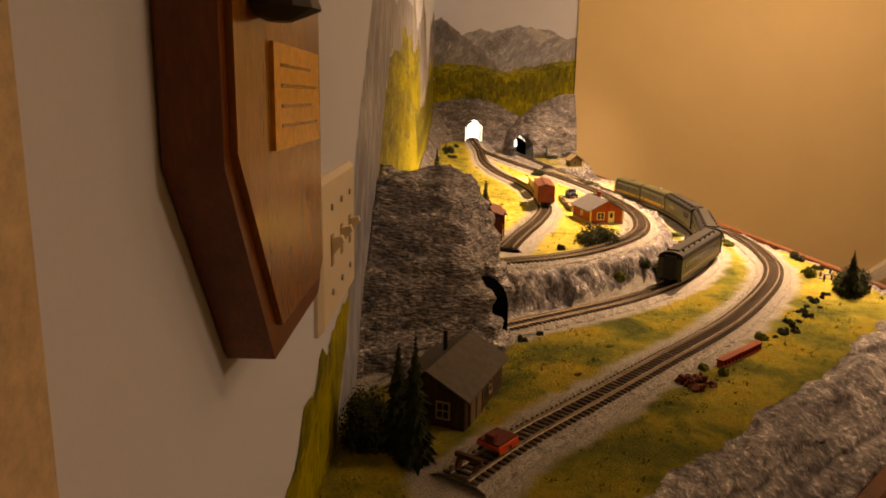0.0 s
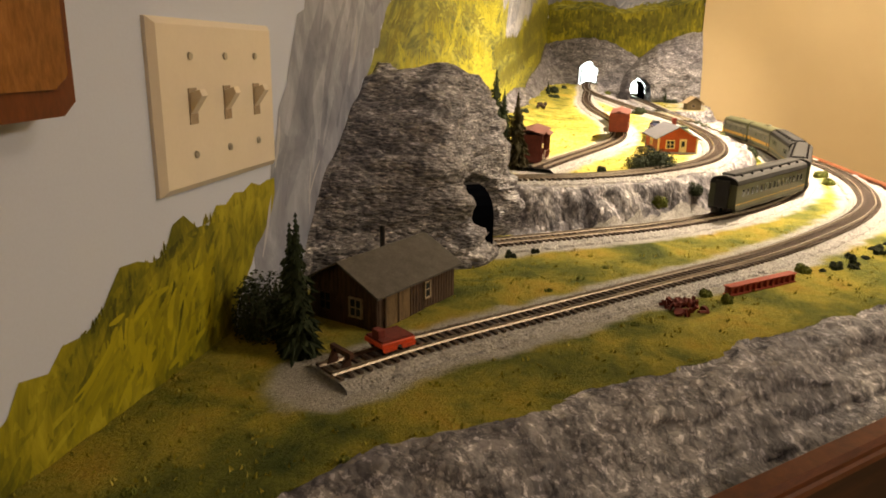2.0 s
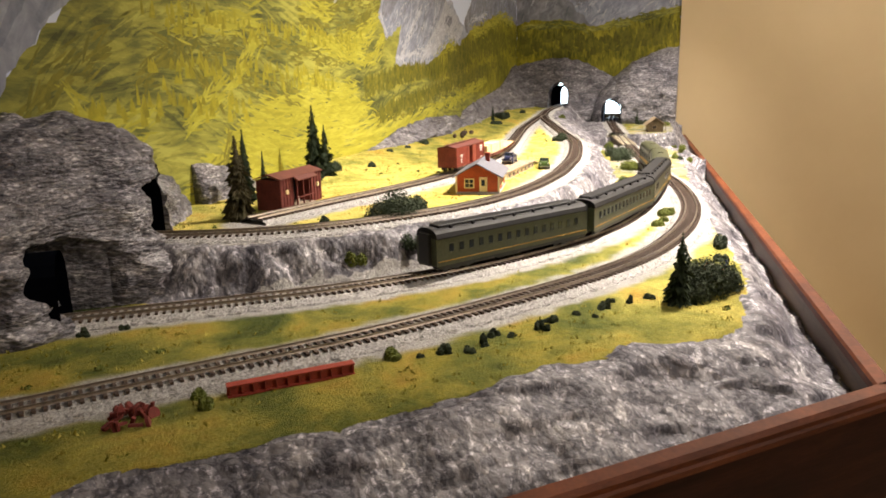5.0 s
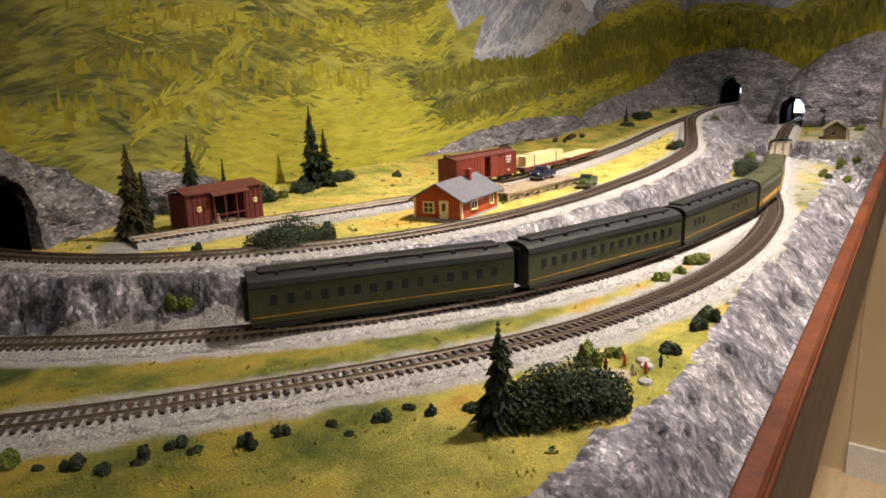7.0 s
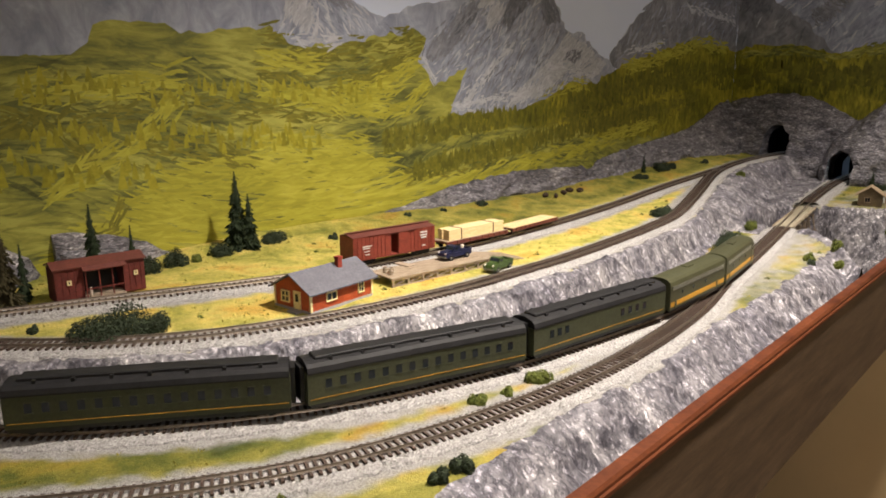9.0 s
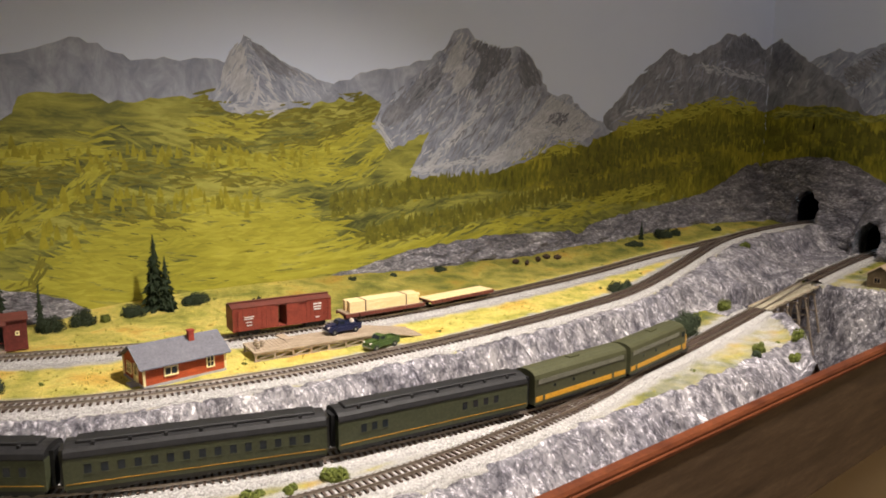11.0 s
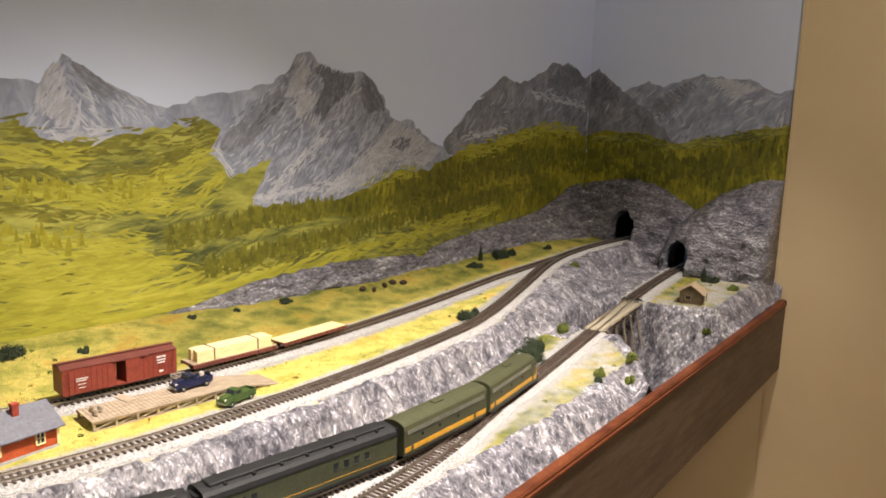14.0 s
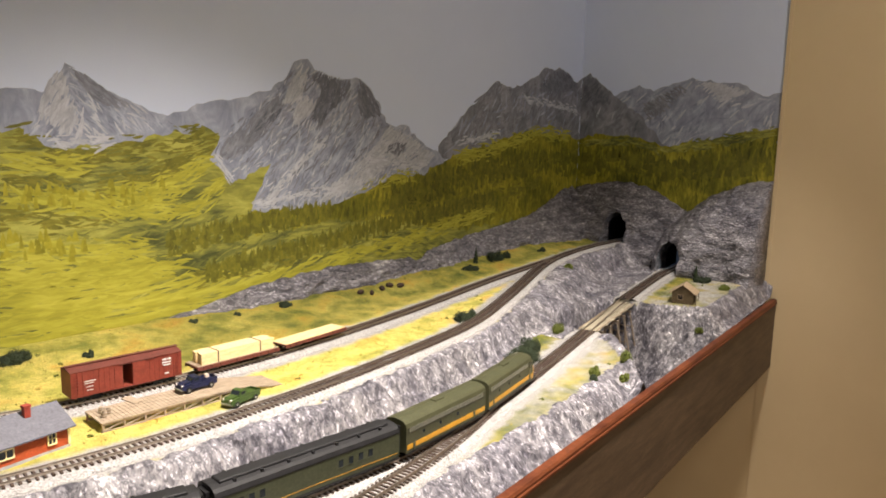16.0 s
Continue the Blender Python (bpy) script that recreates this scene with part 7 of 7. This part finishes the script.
def road_truck(m, paint, name, label, pickup):
    t = thing(name, m, label, "truck", "model road vehicles")
    t.scale = (0.86, 0.86, 0.86)
    w = 0.0105
    part("body", Build().prism([(-0.030, 0.005), (0.027, 0.005), (0.030, 0.008), (0.029, 0.0128), (0.013, 0.0142), (0.012, 0.0120), (-0.030, 0.0120)], "y", -w, w), paint, t)
    part("hood", Build().prism([(0.011, 0.0125), (0.0275, 0.0118), (0.0285, 0.0135), (0.024, 0.0155), (0.011, 0.0165)], "y", -w * 0.62, w * 0.62), paint, t)
    cabp = Build()
    cabp.prism([(-0.004, 0.0120), (0.0135, 0.0120), (0.0125, 0.0165), (0.0085, 0.0222), (0.0, 0.0226), (-0.004, 0.0205)], "y", -w * 0.88, w * 0.88)
    cab_ob = part("cab", cabp, paint, t)
    for sgn in (-1, 1):
        part("side_window", Build().box(0.0005, 0.0088, *sorted((sgn * w * 0.88, sgn * (w * 0.88 + 0.0003))), 0.0168, 0.0208), M_GLASS, cab_ob)
        for x in (-0.019, 0.019):
            wl = part("wheel", Build().rod((x, sgn * (w - 0.002), 0.0048), (x, sgn * (w + 0.0012), 0.0048), 0.0048, 0.0046, 18), M_BLACK, t)
            part("hub", Build().rod((x, sgn * (w + 0.0011), 0.0048), (x, sgn * (w + 0.0016), 0.0048), 0.0021, 0.0018, 10), M_GRILLE, wl)
            part("fender", Build().prism([(x + 0.0068 * math.cos(a), 0.0050 + 0.0062 * math.sin(a)) for a in np.linspace(0, math.pi, 8)], "y", *sorted((sgn * (w - 0.003), sgn * (w + 0.0010)))), paint, t)
        part("headlamp", Build().rod((0.0265, sgn * 0.0075, 0.0125), (0.0295, sgn * 0.0075, 0.0125), 0.0015, 0.0016, 10), M_LETTER, t)
    part("windshield", Build().add([(0.0128, -w * 0.75, 0.0168), (0.0128, w * 0.75, 0.0168), (0.0092, w * 0.72, 0.0216), (0.0092, -w * 0.72, 0.0216)], [(0, 1, 2, 3)]), M_GLASS, cab_ob)
    part("bumper", Build().box(0.0302, 0.0314, -w, w, 0.0055, 0.0075), M_GRILLE, t)
    bedb = Build().box(-0.0302, -0.0045, -w, -w + 0.001, 0.0121, 0.0155).box(-0.0302, -0.0045, w - 0.001, w, 0.0121, 0.0155).box(-0.0302, -0.0292, -w + 0.001, w - 0.001, 0.0121, 0.0155)
    part("bed_side", bedb, paint, t)
    return t


zg = resting(1.025, -0.412, 0.012)
road_truck(pose(1.022, -0.412, zg, 0, 0, -168), M_TRUCKGREEN, "pickup_truck", "olive green vintage pickup parked beside the platform", True)
p = dock.matrix_world @ Vector((0.135, 0.034, DH))
road_truck(Matrix.Translation(p) @ Matrix.Rotation(radians(182), 4, "Z"), M_TRUCKBLUE, "flatbed_truck", "navy blue vintage truck standing on the platform", False)
solid("cargo_sack", Build().lathe([(0.0015, 0), (0.0034, 0.001), (0.0030, 0.0045), (0.0012, 0.006)], (0, 0, 0), 9), M_PALE, "pale sack on the truck bed", "sack", m=Matrix.Translation(p + Vector((0.015, 0.0, 0.0122))))

# ---- small things on the near side ----
s0 = 0.050
speeder = car_at("track_speeder", OUTER, low_level, s0, 0.014, "orange-red track speeder cart on the siding end", "rail cart", "")
part("deck", Build().box(-0.0135, 0.0135, -0.0105, 0.0105, 0.0055, 0.0085, bevel=0.0006), M_SPEEDER, speeder)
part("tray", Build().box(-0.0125, 0.0125, -0.0095, 0.0095, 0.0086, 0.0100), M_SCRAP, speeder, "rusty brown tray")
part("engine_box", Build().box(-0.0125, -0.0065, -0.0045, 0.0035, 0.0101, 0.0160, bevel=0.0006), M_SCRAP, speeder)
for x in (-0.0075, 0.0075):
    for y in (-0.0098, 0.0082):
        part("wheel", Build().rod((x, y, 0.0030), (x, y + 0.0016, 0.0030), 0.0030, 0.0028, 12), M_BLACK, speeder)
    part("side_skirt", Build().prism([(x - 0.005, 0.0030), (x + 0.005, 0.0030), (x + 0.006, 0.0056), (x - 0.006, 0.0056)], "y", -0.0115, -0.0106), M_SPEEDER, speeder)
bump_stop = car_at("buffer_stop", OUTER, low_level, 0.012, 0.006, "rusty brown buffer stop at the end of the siding", "buffer stop", "")
for y in (-0.0085, 0.0065):
    part("upright", Build().prism([(-0.006, -0.002), (0.002, -0.002), (0.001, 0.009), (-0.001, 0.009)], "y", y, y + 0.002), M_RUST, bump_stop)
part("crossbeam", Build().box(-0.0012, 0.0020, -0.0115, 0.0115, 0.0060, 0.0095), M_RUST, bump_stop)

scrap = thing("scrap_heap", pose(0.062, -0.331, resting(0.062, -0.331, 0.01)), "heap of rusty maroon scrap parts on the grass", "scrap")
rnd = random.Random(31)
for k in range(26):
    a, r = rnd.uniform(0, 6.28), 0.017 * math.sqrt(rnd.random())
    h = 0.012 * (1 - r / 0.02)
    m = Matrix.Translation((math.cos(a) * r, math.sin(a) * r, h * rnd.uniform(0.2, 0.9) + 0.001)) @ Euler((rnd.uniform(0, 3), rnd.uniform(0, 3), rnd.uniform(0, 3))).to_matrix().to_4x4()
    if k % 3:
        part("scrap_piece", Build().box(-0.0045, 0.0045, -0.0012, 0.0012, -0.0010, 0.0010, m), M_SCRAP, scrap)
    else:
        bb = Build().rod((0, 0, -0.0011), (0, 0, 0.0011), 0.0044, 0.0044, 12)
        bb.v = [tuple(m @ Vector(v)) for v in bb.v]
        part("scrap_wheel", bb, M_SCRAP, scrap)
girder = thing("bridge_girder", pose(0.142, -0.404, resting(0.142, -0.404, 0.01), 0, 0, -47), "rust-red steel girder lying on the grass", "girder")
part("web", Build().box(-0.046, 0.046, -0.0008, 0.0008, 0.0012, 0.0078), M_BRICKRED, girder)
part("flange", Build().box(-0.046, 0.046, -0.0040, 0.0040, 0.0, 0.0012), M_BRICKRED, girder)
part("flange", Build().box(-0.046, 0.046, -0.0040, 0.0040, 0.0078, 0.0090), M_BRICKRED, girder)
for k in range(12):
    x = -0.044 + k * 0.008
    part("stiffener", Build().box(x, x + 0.0008, -0.0035, 0.0035, 0.0013, 0.0077), M_BRICKRED, girder)


def figurine(x, y, material, label, size=0.014, lying=False, seed=0, z=None):
    """A plain little figure, one smooth mesh."""
    base = resting(x, y, 0.004) if z is None else z
    b = Build()
    if lying:
        b.lathe([(0.0016, 0.0), (0.0046, 0.003), (0.0052, 0.007), (0.0034, 0.0100), (0.0010, 0.0115)], (0, 0, 0), 9)
        b.v = [(v[0] * 1.9, v[1] * 0.9, v[2]) for v in b.v]
    else:
        k = size / 0.014
        b.lathe([(0.0010 * k, 0), (0.0020 * k, 0.002 * k), (0.0018 * k, 0.006 * k), (0.0023 * k, 0.0095 * k), (0.0010 * k, 0.0112 * k), (0.0013 * k, 0.0125 * k), (0.0006 * k, 0.014 * k)], (0, 0, 0), 9)
    return solid("figurine", b, material, label, "figurine", "tiny figurines", smooth=True, m=pose(x, y, base, 0, 0, 40 * seed))


for k, (x, y) in enumerate(((1.545, -0.068), (1.565, -0.082), (1.605, -0.072), (1.635, -0.066), (1.655, -0.080))):
    figurine(x, y, M_BROWN, "tiny dark brown figurine lying on the meadow", lying=True, seed=k)
for k, (x, y, m, lb) in enumerate(((0.505, -0.690, M_BLUE, "blue"), (0.522, -0.700, M_PALE, "pale"), (0.530, -0.706, M_SPEEDER, "red"), (0.535, -0.688, M_ORANGE, "orange"), (0.548, -0.710, M_BLUE, "blue"), (0.500, -0.676, M_BROWN, "brown"), (0.520, -0.680, M_SCRAP, "maroon"))):
    figurine(x, y, m, "tiny %s painted figurine sitting in the picnic group" % lb, 0.010, seed=k)
for k, (x, y) in enumerate(((0.512, -0.678), (0.542, -0.702), (0.515, -0.712), (0.550, -0.696))):
    q = thing("boulder", pose(x, y, resting(x, y, 0.005) - 0.001, 0, 0, 50 * k), "small grey picnic boulder on the grass", "boulder", "picnic boulders")
    part("stone", Build().lathe([(0.003, 0), (0.0055, 0.0015), (0.0048, 0.0035), (0.002, 0.0046)], (0, 0, 0), 8), M_STONE, q)
solid("picnic_cloth", Build().prism([(-0.009, -0.006), (0.008, -0.007), (0.009, 0.006), (-0.007, 0.007)], "z", 0, 0.0008), M_DECK, "faded picnic cloth spread on the grass", "cloth", m=pose(0.516, -0.694, resting(0.516, -0.694, 0.006) + 0.0012, 0, 0, 20))
figurine(0.556, -0.172, M_PALE, "tiny pale painted figurine on the porch", 0.012, z=resting(0.561, -0.152, 0.03) + 0.0053)
